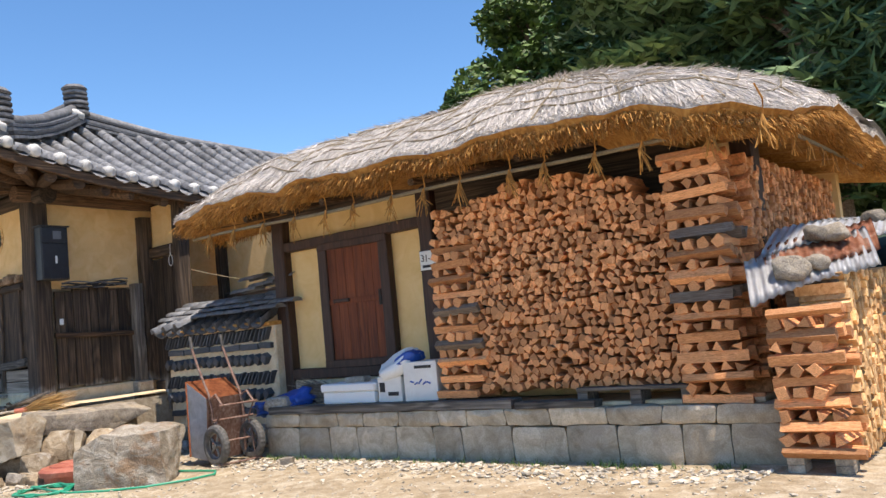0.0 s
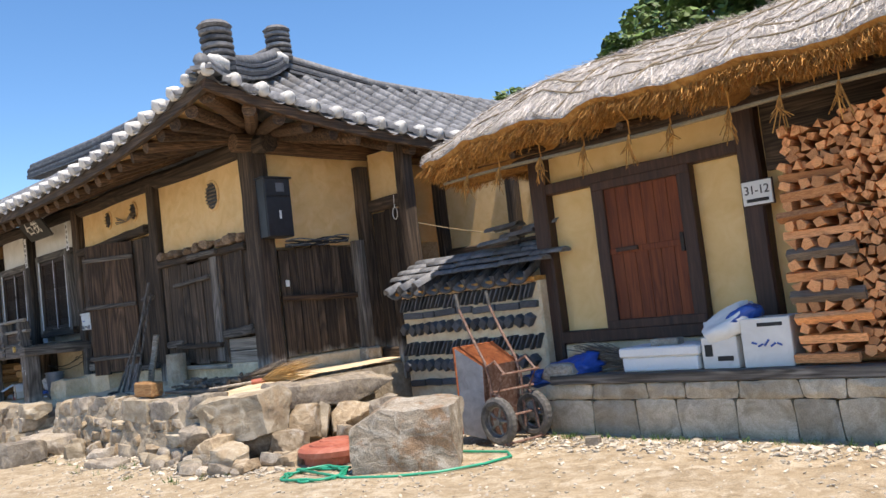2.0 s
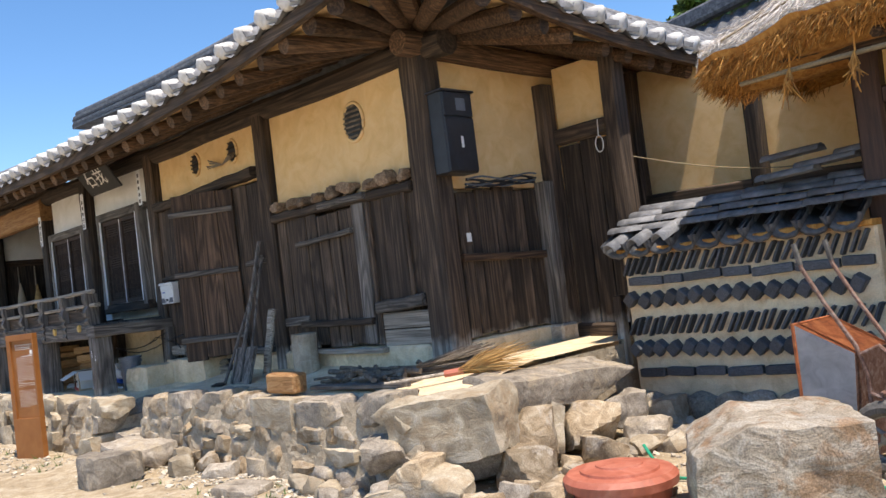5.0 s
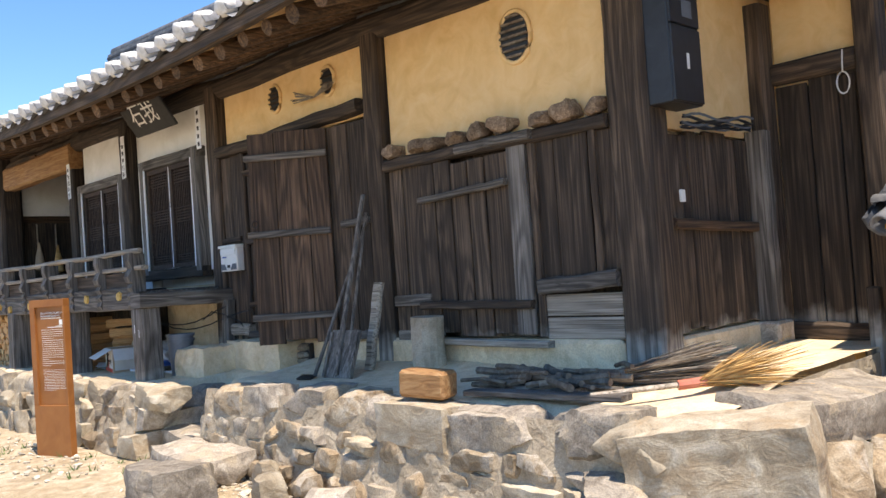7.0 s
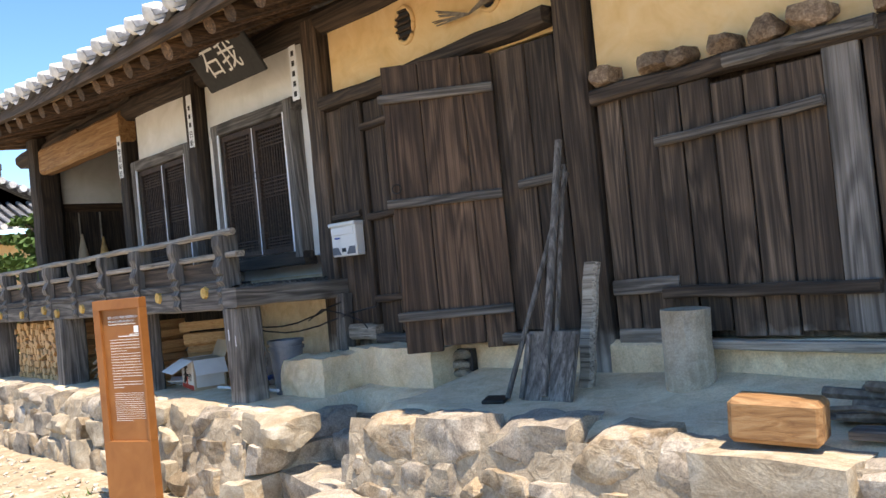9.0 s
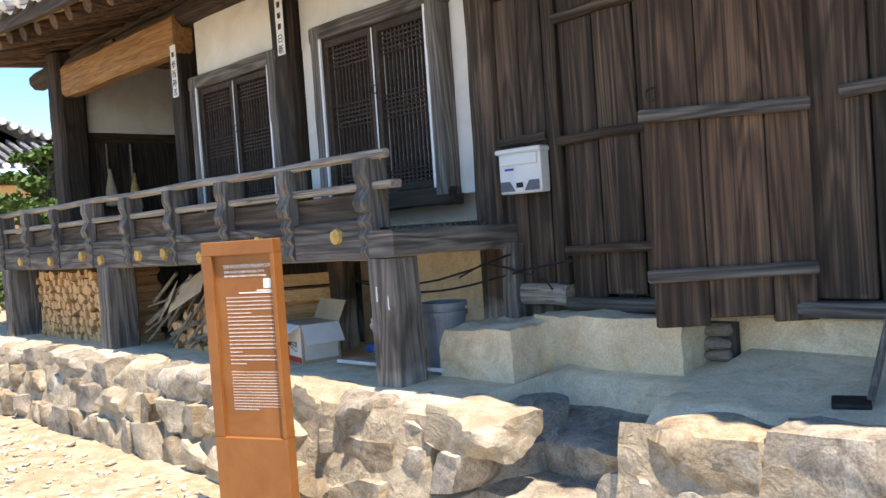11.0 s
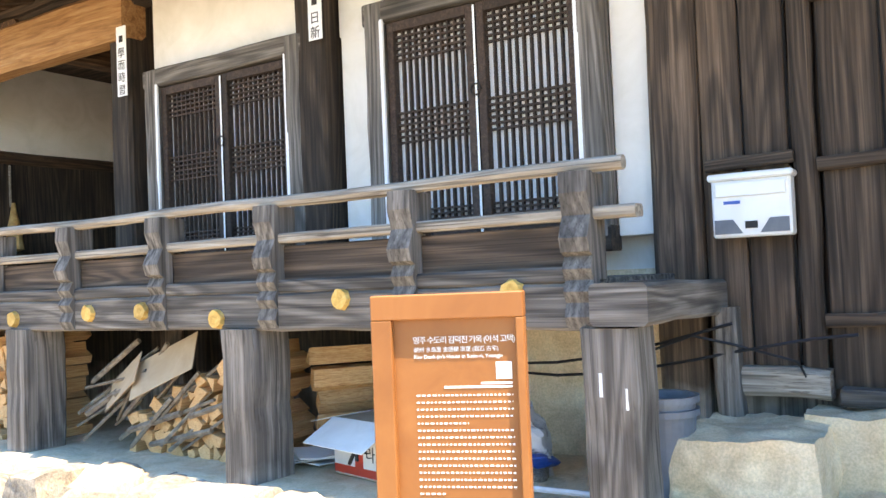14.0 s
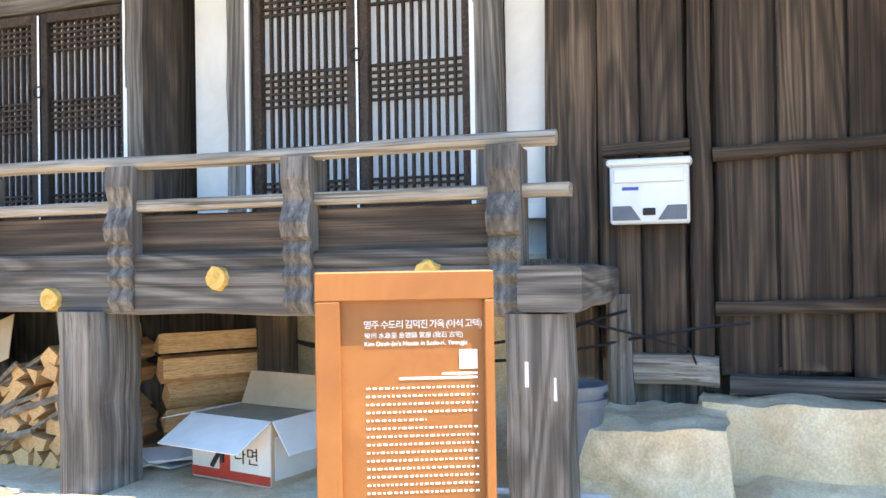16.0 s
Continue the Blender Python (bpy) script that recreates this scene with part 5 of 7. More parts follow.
def build_thatch():
    r = thing("roof_thatched", "bleached rice straw thatched roof tied down with straw rope", "roof", kind="structure")
    def top(u, v):
        e = rim(u)
        c = Vector((min(max(e.x, CX0 + 0.3), CX1 - 0.3), CY, 0))
        p = e.lerp(c, 1 - (1 - v) ** 1.0)
        z = thatch_top(p.x, p.y)
        return Vector((p.x, p.y, z - 0.15 * (1 - v) ** 10))
    bm = B()
    sheet(bm, top, 150, 26)
    part("straw_top", bm, "thatch", r, smooth=True)
    bm = B()
    sheet(bm, lambda u, v: (lambda x, y: Vector((x, y, thatch_top(x, y))))(-9.55 + 7.65 * u, CY + 2.45 * v), 30, 8)
    part("straw_rear", bm, "thatch", r, smooth=True)
    # cut edge and underside
    def edge(u, v):
        e = rim(u)
        a = top(u, 0)
        wav = 0.1 * noise.noise(Vector((u * 24, 0, 0))) + 0.05 * noise.noise(Vector((u * 110, 2, 0)))
        c = Vector((CX0 * 0.5 + CX1 * 0.5, CY, 0))
        inn = (c - e).normalized()
        if v < 0.5:
            return a + Vector((0, 0, -(0.13 + wav) * v * 2)) + inn * 0.16 * v * 2
        return a + Vector((0, 0, -(0.13 + wav))) + inn * (0.16 + 2.0 * (v - 0.5)) + Vector((0, 0, 0.2 * (v - 0.5)))
    bm = B()
    sheet(bm, edge, 220, 8)
    part("straw_edge", bm, "fringe", r, smooth=True)
    # loose straw lying on the slope
    bm = B()
    for k in range(42000):
        u, v = U(0.12, 0.95), U(0.0, 1) ** 1.25
        p = top(u, v)
        q = top(min(1, max(0, u + U(-0.006, 0.006))), min(1, max(0, v - U(0.04, 0.12))))
        w = Vector((U(-1, 1), U(-1, 1), U(-0.3, 0.3))).normalized() * U(0.0022, 0.005)
        h = Vector((0, 0, U(0.0, 0.03)))
        h2 = Vector((0, 0, U(0.0, 0.03) + (U(0, 0.07) if k % 4 == 0 else 0)))
        vs = [bm.verts.new(x) for x in (p + h - w, p + h + w, q + h2 + w * 0.6, q + h2 - w * 0.6)]
        bm.faces.new(vs)
    tagged(part("straw_stalks", bm, "straw", r), kind="stuff")
    # hanging fringe
    bm = B()
    for k in range(15000):
        u = U(0.1, 0.97)
        v = U(0.12, 0.6)
        p = edge(u, v)
        c = (Vector((rim(u).x, rim(u).y, 0)) - Vector((-5.7, CY, 0))).normalized()
        q = p + c * U(0.0, 0.09) + Vector((U(-0.05, 0.05), U(-0.05, 0.05), -U(0.02, 0.11)))
        w = Vector((U(-1, 1), U(-1, 1), 0)).normalized() * U(0.003, 0.006)
        bm.faces.new([bm.verts.new(x) for x in (p - w, p + w, q + w * 0.5, q - w * 0.5)])
    tagged(part("straw_fringe", bm, "fringe", r), kind="stuff")
    # ropes over the thatch
    for k in range(9):
        v = 0.1 + 0.1 * k
        pts = [top(0.14 + 0.8 * i / 60, min(0.99, v + 0.03 * math.sin(i * 0.8 + k))) + Vector((0, 0, 0.025)) for i in range(61)]
        part("rope", pole(B(), pts, 0.009, 5), "rope", r)
    for k in range(11):
        u0 = 0.3 + 0.05 * k
        pts = [top(u0 + 0.05 * i / 20, 0.02 + 0.95 * i / 20) + Vector((0, 0, 0.025)) for i in range(21)]
        part("rope", pole(B(), pts, 0.009, 5), "rope", r)
    # tie pole under the eave and tied ends
    part("tie_pole", pole(B(), [(-9.0 + 0.5 * i, 6.86, 2.62 + 0.012 * math.sin(i)) for i in range(14)] + [(-2.25, 6.86, 2.62)], 0.018, 7), "rope", r)
    part("tie_pole", pole(B(), [(-2.16, 6.9 + 0.5 * i, 2.6) for i in range(9)], 0.018, 7), "rope", r)
    for k in range(15):
        x = -8.6 + 0.46 * k + U(-0.08, 0.08)
        bm = B()
        pole(bm, [(x, 6.84, 2.64), (x + 0.02, 6.8, 2.75), (x, 6.7, 2.85)], 0.008, 5)
        for j in range(12):
            pole(bm, [(x, 6.82, 2.63), (x + U(-0.03, 0.03), 6.8 + U(-0.03, 0.03), 2.55), (x + U(-0.09, 0.09), 6.8 + U(-0.06, 0.05), 2.4 + U(-0.06, 0.1))], 0.008, 4, 0.004)
        part("tied_end", bm, "fringe", r)
    for k in range(6):
        y = 7.1 + 0.5 * k
        bm = B()
        for j in range(7):
            pole(bm, [(-2.16, y, 2.6), (-2.14 + U(-0.03, 0.03), y + U(-0.04, 0.04), 2.52), (-2.14 + U(-0.05, 0.05), y + U(-0.08, 0.08), 2.4)], 0.006, 4, 0.003)
        part("tied_end", bm, "fringe", r)
    # rafters under the eave
    for k in range(11):
        x = -8.7 + 0.62 * k
        part("rafter", pole(B(), [(x, 8.2, 3.0), (x, 6.9, 2.74)], 0.04, 7), "wood_y", r)
    structure("ceiling_thatched", box(B(), (-8.4, TY + 0.2, 2.95), (-2.6, 10.9, 3.0)), "wood_x", "dark boarded ceiling under the thatch")


build_thatch()


def build_platform():
    """Dressed stone base under the thatched house, wooden kerb on top."""
    p = thing("platform", "dressed granite block platform under the thatched house", "platform", kind="structure")
    part("fill", box(B(), (-8.1, 7.08, 0.0), (-2.4, 11.0, 0.46)), "mortar", p)
    part("clay_floor", box(B(), (-8.1, 7.15, 0.46), (-2.5, 7.75, 0.5), 0.01), "clay", p)
    rows = ((-0.03, 0.315, (-8.1, -7.57, -7.1, -6.69, -6.16, -5.68, -5.34, -4.77, -4.2, -3.72, -3.15, -2.75, -2.34)), (0.322, 0.468, (-8.1, -7.55, -6.97, -6.6, -6.12, -5.61, -5.27, -4.83, -4.36, -3.8, -3.3, -2.85, -2.34)))
    for row, (z0, z1, xs) in enumerate(rows):
        for k, (xa, xb) in enumerate(zip(xs, xs[1:])):
            bm = B()
            bmesh.ops.create_cube(bm, size=1)
            bmesh.ops.subdivide_edges(bm, edges=list(bm.edges), cuts=6, use_grid_fill=True)
            o = Vector((k * 3.3 + row * 17, 1, 2))
            la, lb = (0.07 * noise.noise(Vector((q * 5.1, row * 9.7, 0))) for q in (k, k + 1))
            dz = 0.02 * noise.noise(Vector((k * 2.2, 7, 0)))
            for v in bm.verts:
                c = v.co
                m = max(abs(2 * c.x), abs(2 * c.z))
                rd = 1 - 0.05 * (abs(2 * c.x * 2 * c.z) ** 5)
                tz = c.z * rd + 0.5
                x0, x1 = xa + 0.004 + la * (c.z if k else 0), xb - 0.004 + lb * (c.z if k < len(xs) - 2 else 0)
                nn = noise.noise_vector(Vector((c.x * 3, c.y, c.z * 2)) + o) * 0.02 + noise.noise_vector(Vector((c.x * 14, c.y, c.z * 8)) + o) * 0.008
                v.co = Vector((x0 + (c.x * rd + 0.5) * (x1 - x0), 7.0 + (c.y + 0.5) * 0.3 - 0.02 * (1 - m ** 3) + nn.y, z0 + tz * (z1 - z0 + (dz if row == 0 else 0)) + nn.z * 0.6))
            ob = part("block", bm, "dressed", p, smooth=True)
            ob.data.set_sharp_from_angle(angle=radians(38))
    # right end
    for z0, z1 in ((0, 0.25), (0.26, 0.46)):
        y = 7.3
        while y < 10.8:
            w = U(0.35, 0.55)
            part("block", box(B(), (-2.6, y + 0.01, z0), (-2.38, y + w - 0.01, z1), 0.03), "granite", p)
            y += w
    part("kerb_plank", beam(B(), (-8.0, 7.06, 0.51), (-4.75, 7.1, 0.515), 0.2, 0.085, 10, 0.004, 0.08), "grey_x", p, "grey weathered kerb timber")
    part("kerb_plank", beam(B(), (-4.7, 7.06, 0.5), (-3.9, 7.08, 0.5), 0.18, 0.06, 4, 0.004, 0.08), "grey_x", p)
    part("pallet_board", box(B(), (-4.1, 7.06, 0.6), (-3.08, 7.2, 0.63), 0.004), "grey_x", p)
    for x in (-4.05, -3.55, -3.1):
        part("pallet_block", box(B(), (x - 0.05, 7.08, 0.47), (x + 0.05, 7.3, 0.6), 0.004), "grey_x", p)


build_platform()


# ---- firewood ----
def wedge_mesh(name, seed, l, material, axis="y"):
    """One split billet of unit section, l long: three to five uneven sides."""
    rg = random.Random(seed)
    n = rg.choice((3, 3, 4, 4, 5))
    bm = B()
    ang = sorted(2 * math.pi * (i + rg.uniform(-0.25, 0.25)) / n for i in range(n))
    sec = [(0.56 * math.cos(t) * rg.uniform(0.8, 1.1), 0.56 * math.sin(t) * rg.uniform(0.8, 1.1)) for t in ang]
    rings = []
    for t, k in ((0, 0.94), (0.03, 1.0), (0.5, rg.uniform(0.95, 1.05)), (1, 0.97)):
        y = t * l
        rings.append([bm.verts.new((a * k, y, c * k) if axis == "y" else ((y, a * k, c * k))) for a, c in sec])
    for a, b in zip(rings, rings[1:]):
        for j in range(n):
            bm.faces.new((a[j], a[(j + 1) % n], b[(j + 1) % n], b[j]))
    bm.faces.new(rings[0][::-1])
    bm.faces.new(rings[-1])
    bmesh.ops.recalc_face_normals(bm, faces=bm.faces)
    me = bpy.data.meshes.new(name)
    bm.to_mesh(me)
    bm.free()
    me.materials.append(M[material])
    return me


WED = [wedge_mesh("log", k, 0.38, "split") for k in range(14)]
WEDS = [wedge_mesh("log_s", k, 0.38, "split_s") for k in range(14)]
WEDP = [wedge_mesh("log_p", k, 0.36, "split_pale") for k in range(14)]
LONG = [wedge_mesh("billet", 40 + k, 0.52, "split", "x") for k in range(5)]
LONGP = [wedge_mesh("billet_p", 45 + k, 0.52, "split_pale", "x") for k in range(5)]
BARKL = [wedge_mesh("billet_bark", 50 + k, 0.52, "bark", "x") for k in range(3)]


def pack(width, height, cell=0.087):
    """Offsets of a loose hexagonal packing."""
    out, z, r = [], cell * 0.5, 0
    while z < height:
        x = cell * (0.5 if r % 2 else 0.1)
        while x < width:
            s = U(0.82, 1.2)
            out.append((x + U(-0.012, 0.012), z + U(-0.014, 0.014), cell * s * 1.12))
            x += cell * U(0.92, 1.12)
        z += cell * 0.87
        r += 1
    return out


def wall_of_logs(parent, origin, along, width, height, meshes, singles, top=None, cell=0.087):
    """A stacked face of billets. along: 'x' (ends to the front) or 'y' (ends to the right)."""
    rest, made = B(), 0
    for a, z, s in pack(width, height, cell):
        if top and z > top(a):
            continue
        if along == "x":
            m = Matrix.Translation((origin[0] + a, origin[1] + U(-0.02, 0.025), origin[2] + z)) @ Matrix.Rotation(U(0, 6.28), 4, "Y") @ Matrix.Diagonal((s, 1, s, 1))
        else:
            m = Matrix.Translation((origin[0] + U(-0.025, 0.02), origin[1] + a, origin[2] + z)) @ Matrix.Rotation(math.pi / 2, 4, "Z") @ Matrix.Rotation(U(0, 6.28), 4, "Y") @ Matrix.Diagonal((s, 1, s, 1))
        me = rng.choice(meshes)
        if made < singles:
            ob = new("log", me)
            ob.matrix_basis = m
            ob.parent = parent
            ob.matrix_parent_inverse = parent.matrix_basis.inverted()
            made += 1
        else:
            v0 = len(rest.verts)
            rest.from_mesh(me)
            rest.verts.ensure_lookup_table()
            for v in rest.verts[v0:]:
                v.co = m @ v.co
    if len(rest.verts):
        part("packed_logs", rest, "split_s" if meshes is not WEDP else "split_pale", parent, kind="stuff")
    else:
        rest.free()


def crib(parent, x0, x1, y, z0, z1):
    """A corner column of billets laid crosswise, layer on layer."""
    z, k = z0, 0
    while z < z1:
        h = U(0.075, 0.1)
        if k % 2 == 0:
            me = rng.choice(LONG) if U(0, 1) < 0.78 else rng.choice(BARKL)
            for j in range(3):
                place("billet", me, parent, (x0 + U(-0.05, 0.02), y + 0.03 + 0.15 * j + U(-0.03, 0.02), z + h / 2), ((x1 - x0 + U(0, 0.1)) / 0.52, h * 1.05, h * 1.05), (U(-0.6, 0.6), U(-0.05, 0.05), U(-0.04, 0.04)))
        else:
            x = x0 + 0.05
            while x < x1 - 0.02:
                place("log", rng.choice(WED), parent, (x, y + U(-0.03, 0.02), z + h / 2), (h * 1.2, 1.1, h * 1.15), (0, U(0, 6.28), U(-0.08, 0.08)))
                x += U(0.1, 0.16)
        z += h * 0.93
        k += 1


def build_firewood():
    s = thing("firewood_stack", "tall stack of split orange firewood under the thatched eave", "firewood", at=(-4.1, 7.3, 0.55))
    wall_of_logs(s, (-5.12, 7.16, 0.62), "x", 2.08, 1.95, WED, 300, lambda a: 1.84 + 0.12 * math.sin(a * 2.2) - 0.12 * (a > 1.7), 0.077)
    crib(s, -5.62, -5.14, 7.12, 0.58, 2.1)
    wall_of_logs(s, (-5.55, 7.16, 2.06), "x", 0.45, 0.4, WED, 12)
    c = thing("firewood_column", "corner column of crosswise split firewood", "firewood", at=(-2.85, 7.3, 0.5))
    crib(c, -3.08, -2.6, 7.02, 0.47, 2.5)
    e = thing("gable_firewood", "stack of split firewood along the gable end", "firewood", at=(-2.4, 8.6, 0.5))
    wall_of_logs(e, (-2.5, 7.45, 0.5), "y", 3.2, 1.95, WEDS, 0)
    part("backing", box(B(), (-2.9, 7.6, 0.47), (-2.56, 10.7, 2.45)), "bark", e)
    # front low stack under tin sheets
    t = thing("low_firewood", "low stack of split firewood under tin sheets", "firewood", at=(-1.9, 7.4, 0.0))
    crib(t, -2.3, -1.84, 6.7, 0.12, 1.17)
    wall_of_logs(t, (-1.8, 7.1, 0.05), "y", 2.6, 1.4, WEDP, 0)
    part("backing", box(B(), (-2.25, 7.15, 0.05), (-1.86, 9.6, 1.4)), "bark", t)
    for x in (-2.22, -1.9):
        part("brick", box(B(), (x - 0.06, 6.72, 0.0), (x + 0.06, 6.92, 0.06), 0.006), "granite", t)
        part("brick", box(B(), (x - 0.06, 6.72, 0.062), (x + 0.06, 6.92, 0.12), 0.006), "granite", t)
    # corrugated sheets on the low stack
    def tin(at, along, up, mat_, lab):
        """A bent sheet from one corner: its ribbed end runs along, its ribs run up."""
        bm = B()
        at, along, up = Vector(at), Vector(along), Vector(up)
        nrm = along.cross(up).normalized()
        turns = along.length / 0.076 * 2 * math.pi
        sheet(bm, lambda u, v: at + along * u + up * v + nrm * (0.008 * math.cos(u * turns) - 0.04 * (1 - v) ** 3 + 0.03 * math.sin(u * 4.1 + v)), int(along.length / 0.012), 6)
        bmesh.ops.solidify(bm, geom=bm.faces[:], thickness=0.002)
        ob = part("tin_sheet", bm, mat_, smooth=True)
        tagged(ob, lab, "roofing sheet", "tin sheets on the firewood")
    tin((-2.36, 6.6, 1.24), (0.78, 0.72, 0.25), (-0.16, 0.5, 0.3), "tin", "bent corrugated tin sheet over low firewood")
    tin((-2.36, 6.78, 1.37), (0.76, 0.72, 0.24), (-0.12, 0.5, 0.25), "tin_rust", "rusty corrugated tin sheet over low firewood")
    tin((-2.4, 7.12, 1.62), (0.8, 0.72, 0.12), (-0.05, 0.8, 0.2), "tin", "grey corrugated tin sheet over low firewood")
    tin((-1.95, 7.75, 1.7), (0.55, 0.9, 0.1), (-0.4, 0.7, 0.18), "tin", "grey corrugated tin sheet over low firewood")
    for k, (x, y, z, r) in enumerate(((-2.15, 6.97, 1.48, 0.19), (-1.98, 7.1, 1.5, 0.12), (-2.05, 7.45, 1.73, 0.13), (-1.9, 7.5, 1.73, 0.15), (-1.75, 8.3, 1.86, 0.12))):
        ob = new("weight_stone", rock_mesh("weight_stone", 80 + k, "granite", 4, 0.45))
        ob.matrix_basis = Matrix.LocRotScale((x, y, z), Euler((0.2, 0.1, k)), (r * 1.3, r * 1.2, r * 0.9))
        tagged(ob, "grey stone weighing down the tin sheets", "stone", "weight stones")
    # under the porch
    p = thing("porch_firewood", "neat stack of pale split firewood under the porch", "firewood", at=(-21.5, 5.5, 0.6))
    wall_of_logs(p, (-22.5, 5.42, 0.5), "x", 1.95, 0.78, WEDP, 300)
    q = thing("heaped_firewood", "heap of split firewood under the porch", "firewood", at=(-19.2, 5.6, 0.6))
    wall_of_logs(q, (-19.75, 5.5, 0.58), "x", 1.0, 0.6, WEDP, 120, lambda a: 0.22 + 0.42 * a)
    for k in range(5):
        place("billet", LONGP[k % 5], q, (-18.62, 5.75 + U(-0.05, 0.05), 0.66 + 0.115 * k), (1.0, 0.14, 0.12), (U(-0.3, 0.3), 0, 0.9))
    for k in range(34):
        a, b = U(-20.25, -19.2), U(0.62, 1.0)
        part("stick", pole(B(), [(a, 5.42 + U(0, 0.15), b), (a + U(0.25, 0.5), 5.45 + U(0, 0.15), b + U(0.05, 0.3))], U(0.008, 0.018), 5), "twig", q)
    c = thing("cardboard_scrap", "torn brown cardboard lying on the firewood heap", "cardboard", at=(-19.5, 5.5, 1.1))
    part("sheet", box(B(), (-0.24, -0.12, 0), (0.24, 0.12, 0.006), 0.001, pose(-19.45, 5.48, 1.08, 55, -22, 8)), "card", c)
    part("sheet", box(B(), (-0.18, -0.1, 0), (0.2, 0.1, 0.006), 0.001, pose(-19.8, 5.48, 0.98, 60, -30, -8)), "card", c)


build_firewood()


# ---- fittings on the tiled house ----
def oval_vent(x, z, rx, rz, slats):
    v = thing("wall_vent", "small oval clay vent hole with wooden slats in ochre wall", "vent", "clay wall vents", at=(x, FY, z))
    bm = B()
    pole(bm, [(x + rx * 1.15 * math.cos(t), FY + 0.022, z + rz * 1.12 * math.sin(t)) for t in [2 * math.pi * i / 18 for i in range(19)]], 0.018, 6, None, 0.1)
    part("rim", bm, "plaster", v, smooth=True)
    bm = B()
    c = [bm.verts.new((x + rx * 1.1 * math.cos(2 * math.pi * i / 18), FY + 0.02, z + rz * 1.06 * math.sin(2 * math.pi * i / 18))) for i in range(18)]
    bm.faces.new(c)
    # flat black oval, no hole is cut: it paints the shade inside
    part("opening", bm, "black", v, "black face painting the shade inside the hole")
    for k in range(slats):
        zz = z - rz + 2 * rz * (k + 0.6) / slats
        h = rx * math.sqrt(max(0.05, 1 - ((zz - z) / rz) ** 2))
        part("slat", box(B(), (x - h, FY - 0.005, zz - 0.008), (x + h, FY + 0.018, zz + 0.008), 0.002), "twig" if slats > 5 else "wood_x", v)


oval_vent(-12.63, 3.12, 0.13, 0.17, 7)
oval_vent(-15.72, 3.27, 0.085, 0.12, 5)
oval_vent(-14.86, 3.27, 0.085, 0.12, 4)
tw = thing("tied_twigs", "bundle of dry twigs tucked under the wall vent", "twigs", at=(-15.0, FY, 3.15))
for k in range(7):
    part("twig", pole(B(), [(-14.7 + U(-0.03, 0.03), FY - 0.05 - 0.01 * k, 3.2 + U(-0.02, 0.03)), (-15.0, FY - 0.04, 3.14), (-15.3 + U(-0.05, 0.05), FY - 0.05, 3.16 + U(-0.04, 0.1))], 0.009, 5, 0.005), "twig", tw)


def build_meter_box():
    b = thing("meter_box", "black steel electric meter box on the corner post", "meter box", at=(-11.5, 6.4, 2.38))
    part("body", box(B(), (-11.57, 6.22, 2.4), (-11.37, 6.6, 3.12), 0.008), "black", b)
    lid_a = part("lid", box(B(), (-11.372, 6.23, 2.9), (-11.355, 6.59, 3.11), 0.004), "black", b)
    lid_b = part("lid", box(B(), (-11.372, 6.23, 2.41), (-11.355, 6.59, 2.885), 0.004), "black", b)
    part("hood", box(B(), (-11.58, 6.2, 3.115), (-11.34, 6.62, 3.135), 0.004), "black", b)
    part("window_glass", box(B(), (-11.356, 6.38, 2.95), (-11.352, 6.5, 3.06), 0.002), "greypl", lid_a, "grey meter window")
    part("label", box(B(), (-11.356, 6.4, 2.62), (-11.352, 6.43, 2.72)), "whitepl", lid_b, "white paper label")
    c = thing("cable_bundle", "bundle of black cables lying along the board top", "cable", at=(-11.5, 7.0, 2.3))
    for k in range(9):
        o = U(-0.04, 0.04)
        part("cable", pole(B(), [(-11.5 + o * 0.5, 6.55 + 0.1 * i, 2.33 + o + 0.02 * math.sin(i * 0.9 + k) + 0.005 * i) for i in range(11)], 0.009, 5), "black" if k % 3 else "greypl", c)
    sw = part("switch_box", box(B(), (-11.55, 6.52, 1.8), (-11.53, 6.57, 1.88), 0.003), "whitepl")
    tagged(sw, "small white switch on the corner post", "switch")


build_meter_box()


def build_mailbox():
    m = thing("mailbox", "white metal mailbox with blue print on the board wall", "mailbox", at=(-16.503, 6.15, 1.61))
    mb = part("body", box(B(), (-16.663, 6.11, 1.615), (-16.343, 6.2, 1.86), 0.008), "whitepl", m)
    part("lid", box(B(), (-16.675, 6.09, 1.855), (-16.331, 6.2, 1.885), 0.008, Matrix.Identity(4)), "whitepl", m)
    part("flap", box(B(), (-16.646, 6.098, 1.785), (-16.360, 6.111, 1.845), 0.004), "whitepl", mb)
    for s in (-1, 1):
        bm = B()
        c = -16.503 + s * 0.092
        vs = [bm.verts.new(p) for p in ((c - 0.058, 6.106, 1.63), (c + 0.058, 6.106, 1.63), (c + 0.058 - (0.04 if s < 0 else 0), 6.106, 1.69), (c - 0.058 + (0.04 if s > 0 else 0), 6.106, 1.69))]
        bm.faces.new(vs)
        part("print_block", bm, "greypl", mb, "blue grey printed block")
    part("print_mark", box(B(), (-16.528, 6.104, 1.65), (-16.478, 6.108, 1.68)), "ink", mb)
    part("print_bar", box(B(), (-16.612, 6.104, 1.755), (-16.545, 6.108, 1.768)), "blueink", mb)


build_mailbox()


